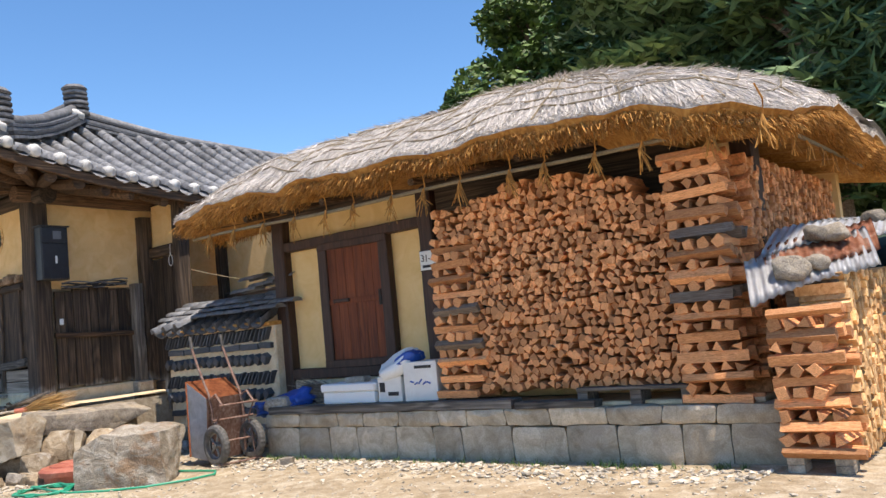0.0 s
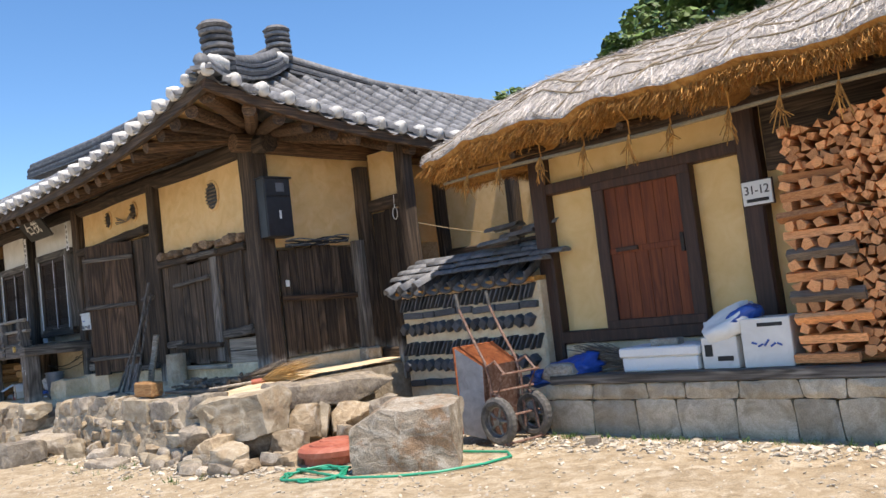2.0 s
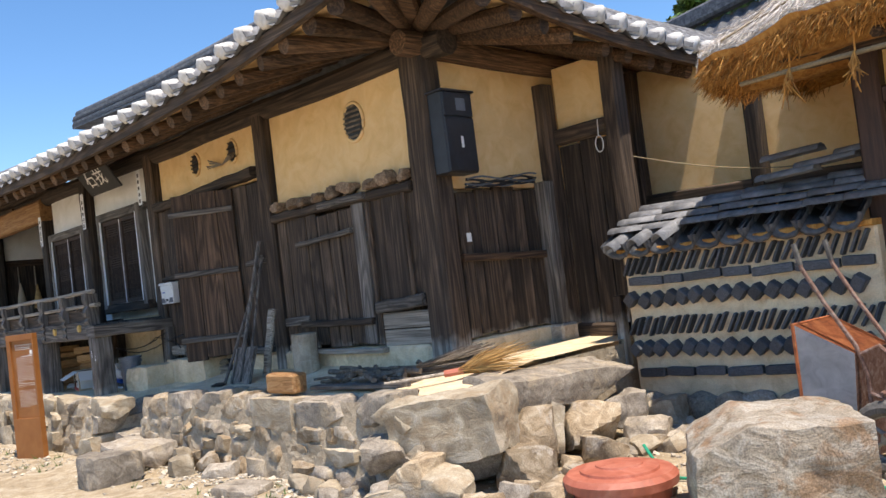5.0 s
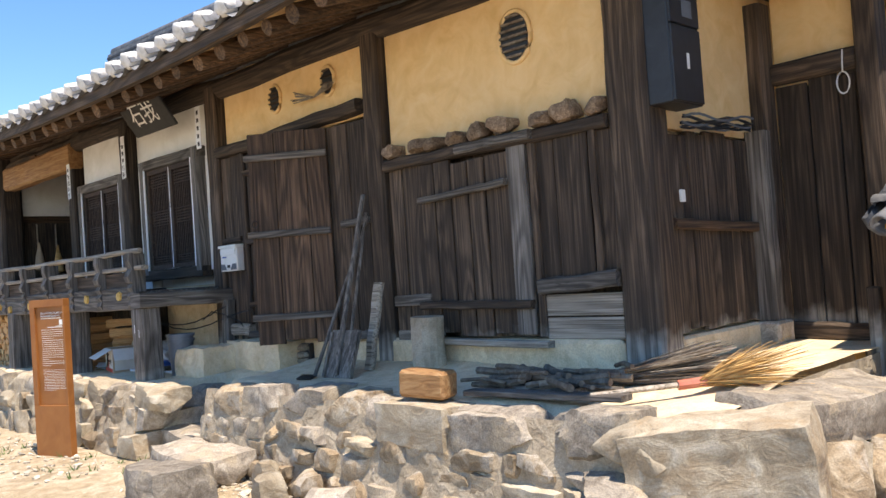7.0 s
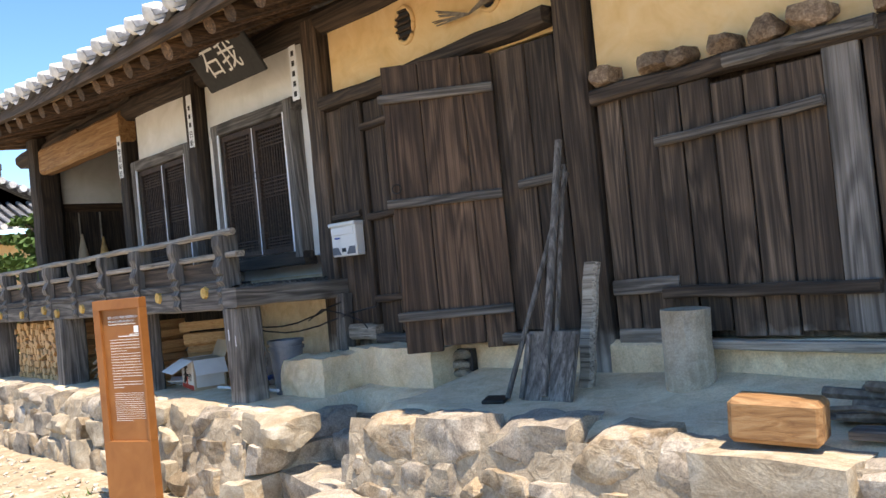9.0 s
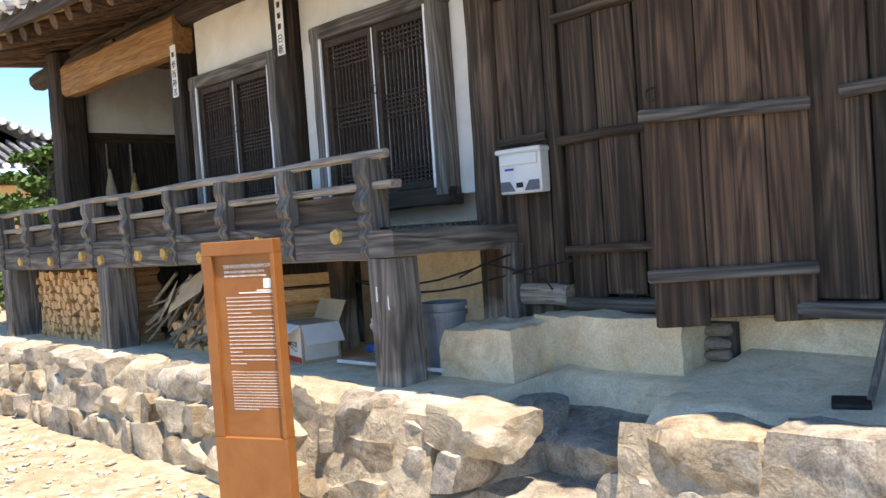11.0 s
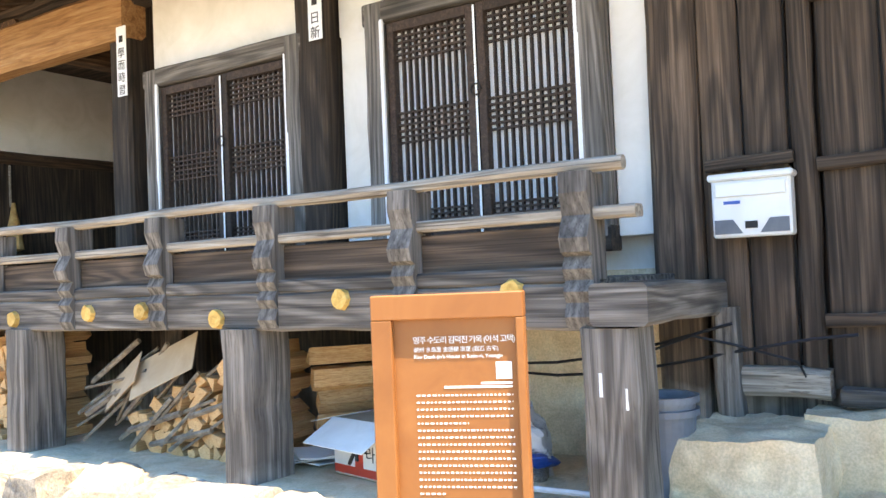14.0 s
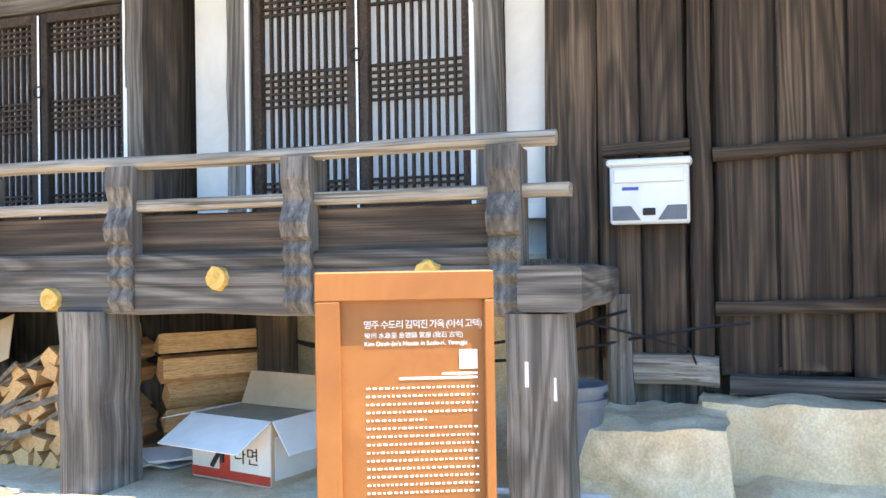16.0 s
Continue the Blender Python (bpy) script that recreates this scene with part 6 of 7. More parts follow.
def build_plaques():
    p = thing("name_board", "black wooden name board with white brushed characters under the eave", "sign board", at=(-17.9, 6.0, 3.45))
    m = pose(-17.62, 5.84, 3.45, 124, 0, 0)
    part("board", box(B(), (-0.48, -0.24, -0.015), (0.48, 0.24, 0.015), 0.01, m), "ink", p)
    text("\u77f3\u6211", tuple(m @ Vector((-0.33, -0.1, 0.018))), 0.3, "letter", p, 0, "white brushed characters", 124)
    for x, z0, z1, chars in ((-16.97, 2.96, 3.42, ""), (-18.84, 2.88, 3.4, "\u65e5\u65b0"), (-20.58, 2.82, 3.3, "\u5b78\u800c\u6642\u7fd2")):
        s = thing("paper_strip", "narrow white paper strip with brushed characters on the post", "paper strip", "brushed paper strips", at=(x, 6.1, z0))
        part("sheet", box(B(), (x - 0.05, 6.112, z0), (x + 0.05, 6.117, z1)), "paper", s)
        n = max(4, len(chars))
        for i, ch in enumerate(chars):
            text(ch, (x - 0.038, 6.111, z0 + 0.015 + (len(chars) - 1 - i) * 0.085), 0.075, "ink", s)
        for i in range(len(chars), 5):
            part("brush_mark", box(B(), (x - 0.02, 6.109, z0 + 0.03 + i * 0.085), (x + 0.02, 6.1115, z0 + 0.075 + i * 0.085), 0.001), "ink", s)


build_plaques()


# ---- things on the terrace ----
def build_terrace_things():
    s = thing("stump", "grey weathered wooden stump standing by the store wall", "stump", at=(-13.48, 6.0, 0.66))
    part("trunk", pole(B(), [(-13.48, 6.0, 0.64), (-13.48, 6.0, 0.8), (-13.475, 6.0, 0.95), (-13.47, 6.0, 1.12)], 0.135, 14, 0.125, 0.05), "dressed", s)
    o = part("wood_block", box(B(), (-0.17, -0.09, 0), (0.17, 0.09, 0.17), 0.02, pose(-12.62, 5.16, 0.68, 0, 3, 12)), "warm_x")
    tagged(o, "orange weathered wood block on the terrace edge", "wood block")
    # sticks and boards lying along the wall
    h = thing("stick_pile", "pile of dark dry branches lying on the terrace", "branches", at=(-11.9, 5.7, 0.7))
    for k in range(46):
        x, y, z = U(-12.45, -11.55), U(5.42, 5.85), 0.72 + abs(U(-0.06, 0.1))
        a = U(-0.3, 0.3) + (0.15 if k % 3 else -0.5)
        l = U(0.2, 0.5)
        d = Vector((math.cos(a), math.sin(a), U(-0.08, 0.12)))
        p = Vector((x, y, z))
        part("branch", pole(B(), [p - d * l / 2, p + Vector((0, 0, U(-0.015, 0.02))), p + d * l / 2], U(0.012, 0.028), 6, None, 0.08), "twig", h)
    for k, (x0, y0, x1, y1) in enumerate(((-12.4, 5.3, -11.3, 5.37), (-12.6, 5.62, -11.7, 5.5))):
        o = part("plank", beam(B(), (x0, y0, 0.7), (x1, y1, 0.71), 0.12, 0.035, 4, 0.004), "grey_x")
        tagged(o, "grey weathered plank lying on the terrace", "plank", "planks on the terrace")
    b = thing("twig_broom", "golden twig broom lying on the terrace corner", "broom", at=(-11.0, 5.7, 0.72))
    part("handle", pole(B(), [(-11.5, 5.32, 0.72), (-11.1, 5.72, 0.75)], 0.016, 7), "rail", b)
    part("binding", pole(B(), [(-11.16, 5.66, 0.745), (-11.05, 5.77, 0.755)], 0.028, 8), "redlid", b, "red plastic binding")
    bm = B()
    for k in range(420):
        p = Vector((-11.08, 5.74, 0.75)) + Vector((U(-1, 1), U(-1, 1), U(-1, 1))) * 0.02
        d = Vector((0.42, 0.5, 0.06)) + Vector((U(-0.22, 0.22), U(-0.22, 0.22), U(-0.13, 0.2)))
        l = U(0.4, 0.8)
        w = Vector((U(-1, 1), U(-1, 1), U(-1, 1))).normalized() * 0.0035
        q = p + d * l * 0.5 + Vector((0, 0, 0.01))
        r = p + d * l
        r.z = max(r.z, 0.7)
        bm.faces.new([bm.verts.new(v) for v in (p - w, p + w, q + w, q - w)])
        bm.faces.new([bm.verts.new(v) for v in (q - w, q + w, r + w * 0.4, r - w * 0.4)])
    tagged(part("bristles", bm, "broom", b), kind="stuff")
    b2 = thing("grass_broom", "worn dry grass broom lying behind the twig broom", "broom", at=(-11.3, 5.9, 0.72))
    bm = B()
    for k in range(200):
        p = Vector((-11.75, 5.75, 0.73)) + Vector((U(-1, 1), U(-1, 1), U(-0.5, 1))) * 0.03
        q = p + Vector((U(0.45, 0.7), U(0.25, 0.5), U(-0.02, 0.2)))
        w = Vector((U(-1, 1), U(-1, 1), U(-1, 1))).normalized() * 0.004
        bm.faces.new([bm.verts.new(v) for v in (p - w, p + w, q + w, q - w)])
    tagged(part("bristles", bm, "twig", b2), kind="stuff")
    # tools leaning on the middle post
    t = thing("wood_shovel", "grey wooden winnowing shovel leaning on the post", "shovel", at=(-14.1, 5.7, 0.66))
    m = Matrix.Translation((-14.17, 5.64, 0.66)) @ Matrix.Rotation(0.0, 4, "Z") @ Matrix.Rotation(-0.33, 4, "X")
    part("blade", box(B(), (-0.18, -0.01, 0), (0.18, 0.01, 0.4), 0.004, m), "grey_v", t)
    for x in (-0.165, 0.165):
        part("rib", box(B(), (x - 0.016, -0.03, 0.01), (x + 0.016, -0.01, 0.38), 0.003, m), "grey_v", t)
    part("shaft", beam(B(), m @ Vector((0, -0.025, 0.03)), (-14.28, 6.12, 2.15), 0.04, 0.032, 6, 0.004), "grey_v", t)
    h = thing("hoe", "old hoe with a long wooden shaft leaning on the post", "hoe", at=(-14.35, 5.6, 0.66))
    part("shaft", pole(B(), [(-14.42, 5.6, 0.68), (-14.33, 5.85, 1.3), (-14.24, 6.12, 1.95)], 0.016, 7), "grey_v", h)
    part("head", box(B(), (-0.09, -0.05, 0), (0.05, 0.05, 0.02), 0.004, pose(-14.46, 5.57, 0.665, 10, 0, 20)), "iron", h)
    o = part("bamboo_pole", pole(B(), [(-14.2, 5.75, 0.68), (-14.26, 6.12, 2.0)], 0.014, 6), "grey_v")
    tagged(o, "thin grey pole leaning on the post", "pole")
    sl = thing("slab_log", "split log slab leaning on the post", "log", at=(-13.98, 5.85, 0.7))
    part("slab", beam(B(), (-14.08, 5.9, 0.7), (-14.08, 6.06, 1.4), 0.1, 0.06, 6, 0.008, 0.3), "rail", sl)
    # clay mound and step under the barn door
    c = thing("clay_step", "rounded pale clay step below the barn door", "step", at=(-16.2, 5.9, 0.6))
    place("mound", rock("clay_mound", 8, "clay", (0.52, 0.6, 0.42), 0.84, 0.12, 0, 20), c, (-16.46, 5.86, 0.67), (1, 1, 1))
    place("mound", rock("clay_mound_b", 9, "clay", (0.95, 0.34, 0.44), 0.9, 0.09, 0, 18), c, (-15.84, 6.08, 0.7), (1, 1, 1))
    v = thing("flue_hole", "small square flue hole with stacked stones in clay base", "flue", at=(-15.33, 6.18, 0.6))
    # black face on the clay paints the shade of the flue
    part("opening", box(B(), (-15.43, 6.14, 0.62), (-15.22, 6.186, 0.88)), "black", v, "black face painting the shade inside the hole")
    for k in range(4):
        place("stone", rock_mesh("flue_stone", 20 + k, "granite", 3), v, (-15.33 + 0.02 * (k % 2), 6.13, 0.65 + 0.065 * k), (0.15, 0.08, 0.06))


build_terrace_things()


def build_under_porch():
    # printed carton with open flaps
    c = thing("food_carton", "open printed instant noodle carton under the porch", "carton", at=(-18.05, 5.6, 0.6))
    m = pose(-18.07, 5.62, 0.6, 0, 0, -14)
    fb = part("body", box(B(), (-0.22, -0.14, 0), (0.22, 0.14, 0.26), 0.004, m), "card", c)
    part("front_print", box(B(), (-0.218, -0.143, 0.01), (0.218, -0.14, 0.25), 0, m), "card_white", fb, "white printed front")
    part("red_band", box(B(), (-0.218, -0.1445, 0.012), (0.218, -0.1425, 0.05), 0, m), "redink", fb, "red printed band")
    part("red_mark", box(B(), (-0.06, -0.1445, 0.05), (0.0, -0.1425, 0.14), 0, m), "redink", fb, "red printed block")
    p = m @ Vector((0.02, -0.1445, 0.09))
    text("\ub77c\uba74", tuple(p), 0.075, "ink", fb, -14)
    bm = B()
    for k, (a, b) in enumerate((((-0.1, 0.2), (0.02, 0.2)), ((-0.04, 0.08), (-0.04, 0.23)), ((-0.1, 0.13), (0.03, 0.13)), ((-0.1, 0.06), (-0.05, 0.13)))):
        pole(bm, [m @ Vector((a[0], -0.1455, a[1])), m @ Vector((b[0], -0.1455, b[1]))], 0.011, 5)
    part("brush_sign", bm, "ink", fb, "black brushed mark")
    part("side_print", box(B(), (0.22, -0.12, 0.03), (0.2225, 0.12, 0.2), 0, m), "card_white", fb)
    part("flap", box(B(), (-0.22, -0.2, 0), (0.22, 0, 0.004), 0, m @ pose(0, -0.14, 0.262, 28, 0, 0)), "card_white", c, "white folded flap")
    part("flap", box(B(), (-0.2, 0, 0), (0, 0.27, 0.004), 0, m @ pose(-0.22, -0.135, 0.262, 0, -12, 0)), "card_white", c, "white folded flap")
    part("flap", box(B(), (-0.22, 0, 0), (0.22, 0.15, 0.004), 0, m @ pose(0, 0.14, 0.26, 65, 0, 0)), "card", c)
    part("flap", box(B(), (0, 0, 0), (0.15, 0.27, 0.004), 0, m @ pose(0.22, -0.135, 0.262, 0, 55, 0)), "card_white", c)
    n = thing("newspaper", "crumpled grey newspaper on the earth under the porch", "newspaper", at=(-18.55, 5.7, 0.6))
    for k in range(3):
        part("sheet", box(B(), (-0.13, -0.09, 0), (0.13, 0.09, 0.008), 0.002, pose(-18.58 + 0.03 * k, 5.66, 0.615 + 0.018 * k, U(-10, 10), U(-10, 10), 30 * k)), "card_white" if k % 2 else "foam", n)
    for k, (x, y, z) in enumerate(((-16.77, 5.66, 0.6),)):
        t = thing("plastic_bucket", "stack of blue grey plastic buckets beside the porch post", "bucket", at=(x, y, z))
        for j in range(2):
            bm = B()
            lathe(bm, [(0.1, 0.0), (0.128, 0.34), (0.142, 0.34), (0.142, 0.365), (0.122, 0.365), (0.095, 0.02)], 32, (x, y, z + 0.05 * j), False)
            bm.faces.new([bm.verts.new((x + 0.099 * math.cos(q * 0.5236), y + 0.099 * math.sin(q * 0.5236), z + 0.05 * j + 0.02)) for q in range(12)])
            part("bucket", bm, "greypl", t, smooth=False)
    g = thing("cement_bag", "torn white and blue sack on the earth under the porch", "sack", at=(-17.5, 5.75, 0.6))
    place("sack", rock("sack", 41, "sackcloth", (0.2, 0.18, 0.34), 0.7, 0.3, 5, 9), g, (-17.47, 5.85, 0.74), (1, 1, 1), (0.25, -0.25, 0.3))
    place("blue_patch", rock_mesh("sack_blue", 43, "bluetarp", 6, 0.5, 0.25), g, (-17.46, 5.81, 0.68), (0.24, 0.17, 0.08), label="torn blue printed strip")
    place("contents", rock_mesh("sack_dirt", 47, "twig", 5, 0.5, 0.25), g, (-17.44, 5.79, 0.62), (0.2, 0.16, 0.1))
    for k in range(2):
        w = part("cable", pole(B(), [(-18.2 + 0.16 * i, 6.1 - 0.03 * (i % 2), 1.12 - 0.1 * math.sin(i * 0.33) + 0.012 * i * k) for i in range(14 - 3 * k)], 0.007, 5), "black")
        tagged(w, "thin black cable hung on the clay wall under the porch", "cable")
    w = part("cable", pole(B(), [(-17.0, 6.05, 1.12), (-16.75, 6.02, 1.21), (-16.6, 6.08, 1.17), (-16.35, 6.1, 1.1), (-16.3, 6.18, 0.95)], 0.006, 5), "black")
    tagged(w, "thin black cable across the porch bracket", "cable")
    w = part("grey_pipe", pole(B(), [(-17.6, 5.5, 0.64), (-16.6, 5.45, 0.66)], 0.012, 6), "tub")
    tagged(w, "thin grey pipe lying under the porch", "pipe")


build_under_porch()


def build_sign():
    a, b = Vector((-17.147, 4.34, 0)), Vector((-16.747, 4.503, 0))
    rz = math.degrees(math.atan2(b.y - a.y, b.x - a.x))
    s = thing("information_sign", "orange brown steel information stele with white lettering", "sign", at=(-16.95, 4.45, 0))
    m = pose(a.x, a.y, 0, 0, 0, rz)
    W, Hh, D = 0.432, 1.455, 0.085
    bars = (((0, 0.012, 0), (W, D, 0.47)), ((0, 0.012, 1.385), (W, D, Hh)), ((0, 0.012, 0.47), (0.06, D, 1.385)), ((W - 0.024, 0.012, 0.47), (W, D, 1.385)))
    for p, q in bars:
        part("casing", box(B(), p, q, 0.003, m), "corten", s)
    panel = part("panel", box(B(), (0.055, 0.035, 0.46), (W - 0.02, D - 0.01, 1.39), 0, m), "corten", s)
    f = lambda x, z: tuple(m @ Vector((x, 0.0335, z)))
    text("\uc601\uc8fc \uc218\ub3c4\ub9ac \uae40\ub355\uc9c4 \uac00\uc625 (\uc544\uc11d \uace0\ud0dd)", f(0.115, 1.318), 0.0225, "letter", panel, rz, space=0.8)
    text("\u69ae\u5dde \u6c34\u5cf6\u91cc \u91d1\u5fb7\u93ad \u5bb6\u5c4b (\u6211\u77f3 \u53e4\u5b85)", f(0.117, 1.294), 0.0155, "letter", panel, rz, space=0.95)
    text("Kim Deok-jin's House in Sudo-ri, Yeongju", f(0.117, 1.275), 0.0148, "letter", panel, rz)
    part("code_plate", box(B(), (0.348, 0.0325, 1.215), (0.392, 0.0355, 1.262), 0, m), "letter", panel, "plain white square")
    for z, x0 in ((1.204, 0.305), (1.194, 0.2)):
        part("print_line", box(B(), (x0, 0.0335, z - 0.003), (0.392, 0.0355, z + 0.003), 0, m), "letter", panel)
    z = 1.172
    for k in range(32):
        x1 = 0.392 if k not in (4, 14, 17, 31) else U(0.16, 0.3)
        x = 0.12
        h = 0.0028 if k < 18 else 0.002
        if k == 18:
            z -= 0.022
        while x < x1:
            l = min(U(0.004, 0.011), x1 - x)
            part("print_word", box(B(), (x, 0.0336, z - h), (x + l, 0.0352, z + h * 0.6), 0, m), "letter", panel)
            x += l + 0.0055
        z -= 0.0195 if k < 18 else 0.0145


build_sign()


# ---- things by the thatched house ----
def build_platform_things():
    f = thing("foam_box", "white foam box with lid on the stone platform", "foam box", at=(-6.9, 7.25, 0.56))
    part("body", box(B(), (-7.25, 7.1, 0.555), (-6.5, 7.5, 0.68), 0.01), "foam", f)
    part("lid", box(B(), (-7.27, 7.08, 0.682), (-6.48, 7.52, 0.77), 0.014), "foam", f)
    o = part("concrete_block", box(B(), (-7.0, 7.2, 0.77), (-6.72, 7.32, 0.83), 0.008), "granite")
    tagged(o, "grey block lying on the foam box", "block")
    c = thing("carton", "white printed cardboard carton on the stone platform", "carton", "white cartons", at=(-6.33, 7.25, 0.56))
    cb = part("body", box(B(), (-6.46, 7.12, 0.555), (-6.14, 7.45, 0.82), 0.006), "card_white", c)
    part("print", box(B(), (-6.43, 7.116, 0.66), (-6.36, 7.1195, 0.76)), "ink", cb, "black print")
    part("print", box(B(), (-6.32, 7.116, 0.62), (-6.18, 7.1195, 0.66)), "ink", cb, "black print")
    d = thing("carton", "large white cardboard carton with blue print, open", "carton", "white cartons", at=(-5.88, 7.25, 0.56))
    m = pose(-5.9, 7.28, 0.555, 0, 0, 6)
    db = part("body", box(B(), (-0.2, -0.16, 0), (0.2, 0.16, 0.4), 0.006, m), "card_white", d)
    for k in range(5):
        part("print", pole(B(), [m @ Vector((-0.12 + 0.05 * k, -0.163, 0.18 + U(-0.03, 0.03))), m @ Vector((-0.08 + 0.05 * k, -0.163, 0.2 + U(-0.04, 0.05)))], 0.008, 4), "blueink", db, "blue print")
    part("print", box(B(), (-0.06, -0.164, 0.33), (0.14, -0.161, 0.36), 0, m), "ink", db, "black print line")
    s = thing("plastic_sack", "white and blue plastic sack lying on the cartons", "sack", at=(-6.15, 7.3, 0.85))
    place("sack", rock_mesh("sack_w", 51, "whitepl", 6, 0.45, 0.2), s, (-6.2, 7.24, 0.93), (0.5, 0.26, 0.22), (0, -0.5, 0.1))
    place("blue_print", rock_mesh("sack_b", 53, "bluetarp", 6, 0.5, 0.2), s, (-6.08, 7.24, 0.99), (0.26, 0.27, 0.12), (0, -0.45, 0.1), "blue printed part")
    t = thing("tarpaulin", "crumpled blue tarpaulin at the platform end", "tarpaulin", at=(-8.0, 7.2, 0.5))
    for k, (x, y, z, sx, sz) in enumerate(((-8.0, 7.3, 0.58, 0.5, 0.16), (-7.82, 7.25, 0.6, 0.36, 0.2), (-8.2, 7.2, 0.52, 0.4, 0.16))):
        place("fold", rock_mesh("tarp_fold", 55 + k, "bluetarp", 7, 0.3, 0.35), t, (x, y, z), (sx, 0.34, sz), (0, U(-0.3, 0.3), k))
    b = thing("straw_broom", "brown straw broom lying on the platform", "broom", at=(-7.5, 7.4, 0.56))
    bm = B()
    for k in range(320):
        p = Vector((-7.2, 7.42, 0.62)) + Vector((U(-1, 1), U(-1, 1), U(-1, 1))) * 0.035
        q = p + Vector((-U(0.45, 0.75), U(-0.16, 0.1), U(-0.06, 0.2)))
        w = Vector((U(-1, 1), U(-1, 1), U(-1, 1))).normalized() * 0.0035
        bm.faces.new([bm.verts.new(v) for v in (p - w, p + w, q + w, q - w)])
    tagged(part("bristles", bm, "twig", b), kind="stuff")
    part("handle", pole(B(), [(-7.2, 7.42, 0.62), (-6.6, 7.55, 0.6)], 0.014, 6), "rail", b)
    place("end_stone", rock_mesh("end_stone", 61, "granite", 5, 0.7, 0.07), bpy.data.objects["platform"], (-7.95, 7.15, 0.55), (0.36, 0.3, 0.22))
    o = part("small_block", box(B(), (-0.06, -0.05, 0), (0.06, 0.05, 0.085), 0.006, pose(-7.25, 6.5, 0.0, 0, 0, 20)), "granite")
    tagged(o, "small pale concrete block on the ground", "block")


build_platform_things()


def build_handcart():
    h = thing("handcart", "rusty two-wheeled handcart standing on end, tub upright", "handcart", at=(-8.1, 6.25, 0))
    a, n = Vector((0.115, 0.993, 0)), Vector((0.993, -0.115, 0))
    O = Vector((-8.64, 6.34, 0))
    def P(i, j, k):
        return O + n * i + a * j + Vector((0, 0, k))
    def shell(pts, t=0.012):
        bm = B()
        vs = [bm.verts.new(p) for p in pts]
        bm.faces.new(vs)
        bmesh.ops.solidify(bm, geom=bm.faces[:], thickness=t)
        return bm
    part("tub_side", shell([P(0, 0, 0.93), P(0.0, 0, 0.1), P(0.3, 0.03, 0.06), P(0.36, 0.03, 0.74)]), "tub", h, "grey painted tub side")
    part("tub_side", shell([P(0, 0.52, 0.93), P(0.0, 0.52, 0.1), P(0.3, 0.49, 0.06), P(0.36, 0.49, 0.74)]), "tub", h)
    part("tub_floor", shell([P(0.36, 0.03, 0.74), P(0.3, 0.03, 0.06), P(0.3, 0.49, 0.06), P(0.36, 0.49, 0.74)]), "tube", h, "brown rusted tub floor")
    part("tub_end", shell([P(0.0, 0, 0.93), P(0.36, 0.03, 0.74), P(0.36, 0.49, 0.74), P(0.0, 0.52, 0.93)]), "rust", h, "orange rusted tub end")
    part("tub_end", shell([P(0.0, 0, 0.1), P(0.3, 0.03, 0.06), P(0.3, 0.49, 0.06), P(0.0, 0.52, 0.1)]), "rust", h)
    part("rim", pole(B(), [P(0, 0, 0.1), P(0, 0, 0.93), P(0, 0.52, 0.93), P(0, 0.52, 0.1)], 0.013, 6), "rust", h)
    for j in (0.06, 0.46):
        part("handle", pole(B(), [P(0.4, j, 0.1), P(0.41, j, 0.6), P(0.36, j, 0.78), P(0.2, j, 1.05), P(0.08, j, 1.28), P(0.05, j, 1.43)], 0.014, 7), "tube", h)
        part("grip", pole(B(), [P(0.075, j, 1.3), P(0.048, j, 1.44)], 0.018, 7), "rubber", h)
        part("leg", pole(B(), [P(0.36, j, 0.72), P(0.5, j, 0.78), P(0.62, j, 0.66), P(0.52, j, 0.52), P(0.48, j, 0.48)], 0.013, 7), "tube", h)
        part("leg", pole(B(), [P(0.4, j, 0.5), P(0.52, j, 0.45), P(0.56, j, 0.25), P(0.6, j, 0.03)], 0.013, 7), "tube", h)
    part("cross_bar", pole(B(), [P(0.5, 0.0, 0.5), P(0.5, 0.52, 0.5)], 0.014, 7), "tube", h)
    part("cross_bar", pole(B(), [P(0.62, 0.02, 0.66), P(0.62, 0.5, 0.66)], 0.012, 7), "tube", h)
    part("foot_bar", pole(B(), [P(0.6, -0.02, 0.03), P(0.6, 0.54, 0.03)], 0.012, 7), "tube", h)
    part("axle", pole(B(), [P(0.5, -0.02, 0.26), P(0.5, 0.56, 0.26)], 0.013, 7), "tube", h)
    for j in (0.03, 0.49):
        c = P(0.5, j, 0.235)
        wheel = part("wheel", pole(B(), [c - a * 0.035, c + a * 0.035], 0.04, 12), "rim", h, "grey wheel hub")
        bm = B()
        R, r, k1, k2 = 0.178, 0.048, 26, 9
        vs = [[bm.verts.new(c + (n * math.cos(t) + Vector((0, 0, math.sin(t)))) * (R + r * math.cos(p) * (1.0 if math.cos(p) < 0.6 or i % 2 else 0.9)) + a * r * math.sin(p)) for p in [2 * math.pi * q / k2 for q in range(k2)]] for i, t in enumerate([2 * math.pi * q / (2 * k1) for q in range(2 * k1)])]
        for i in range(2 * k1):
            for q in range(k2):
                bm.faces.new((vs[i][q], vs[(i + 1) % (2 * k1)][q], vs[(i + 1) % (2 * k1)][(q + 1) % k2], vs[i][(q + 1) % k2]))
        part("tyre", bm, "rubber", wheel, "dusty treaded tyre", smooth=False)
        bm = B()
        pole(bm, [c + (n * math.cos(t) + Vector((0, 0, math.sin(t)))) * 0.135 for t in [2 * math.pi * q / 20 for q in range(21)]], 0.012, 6)
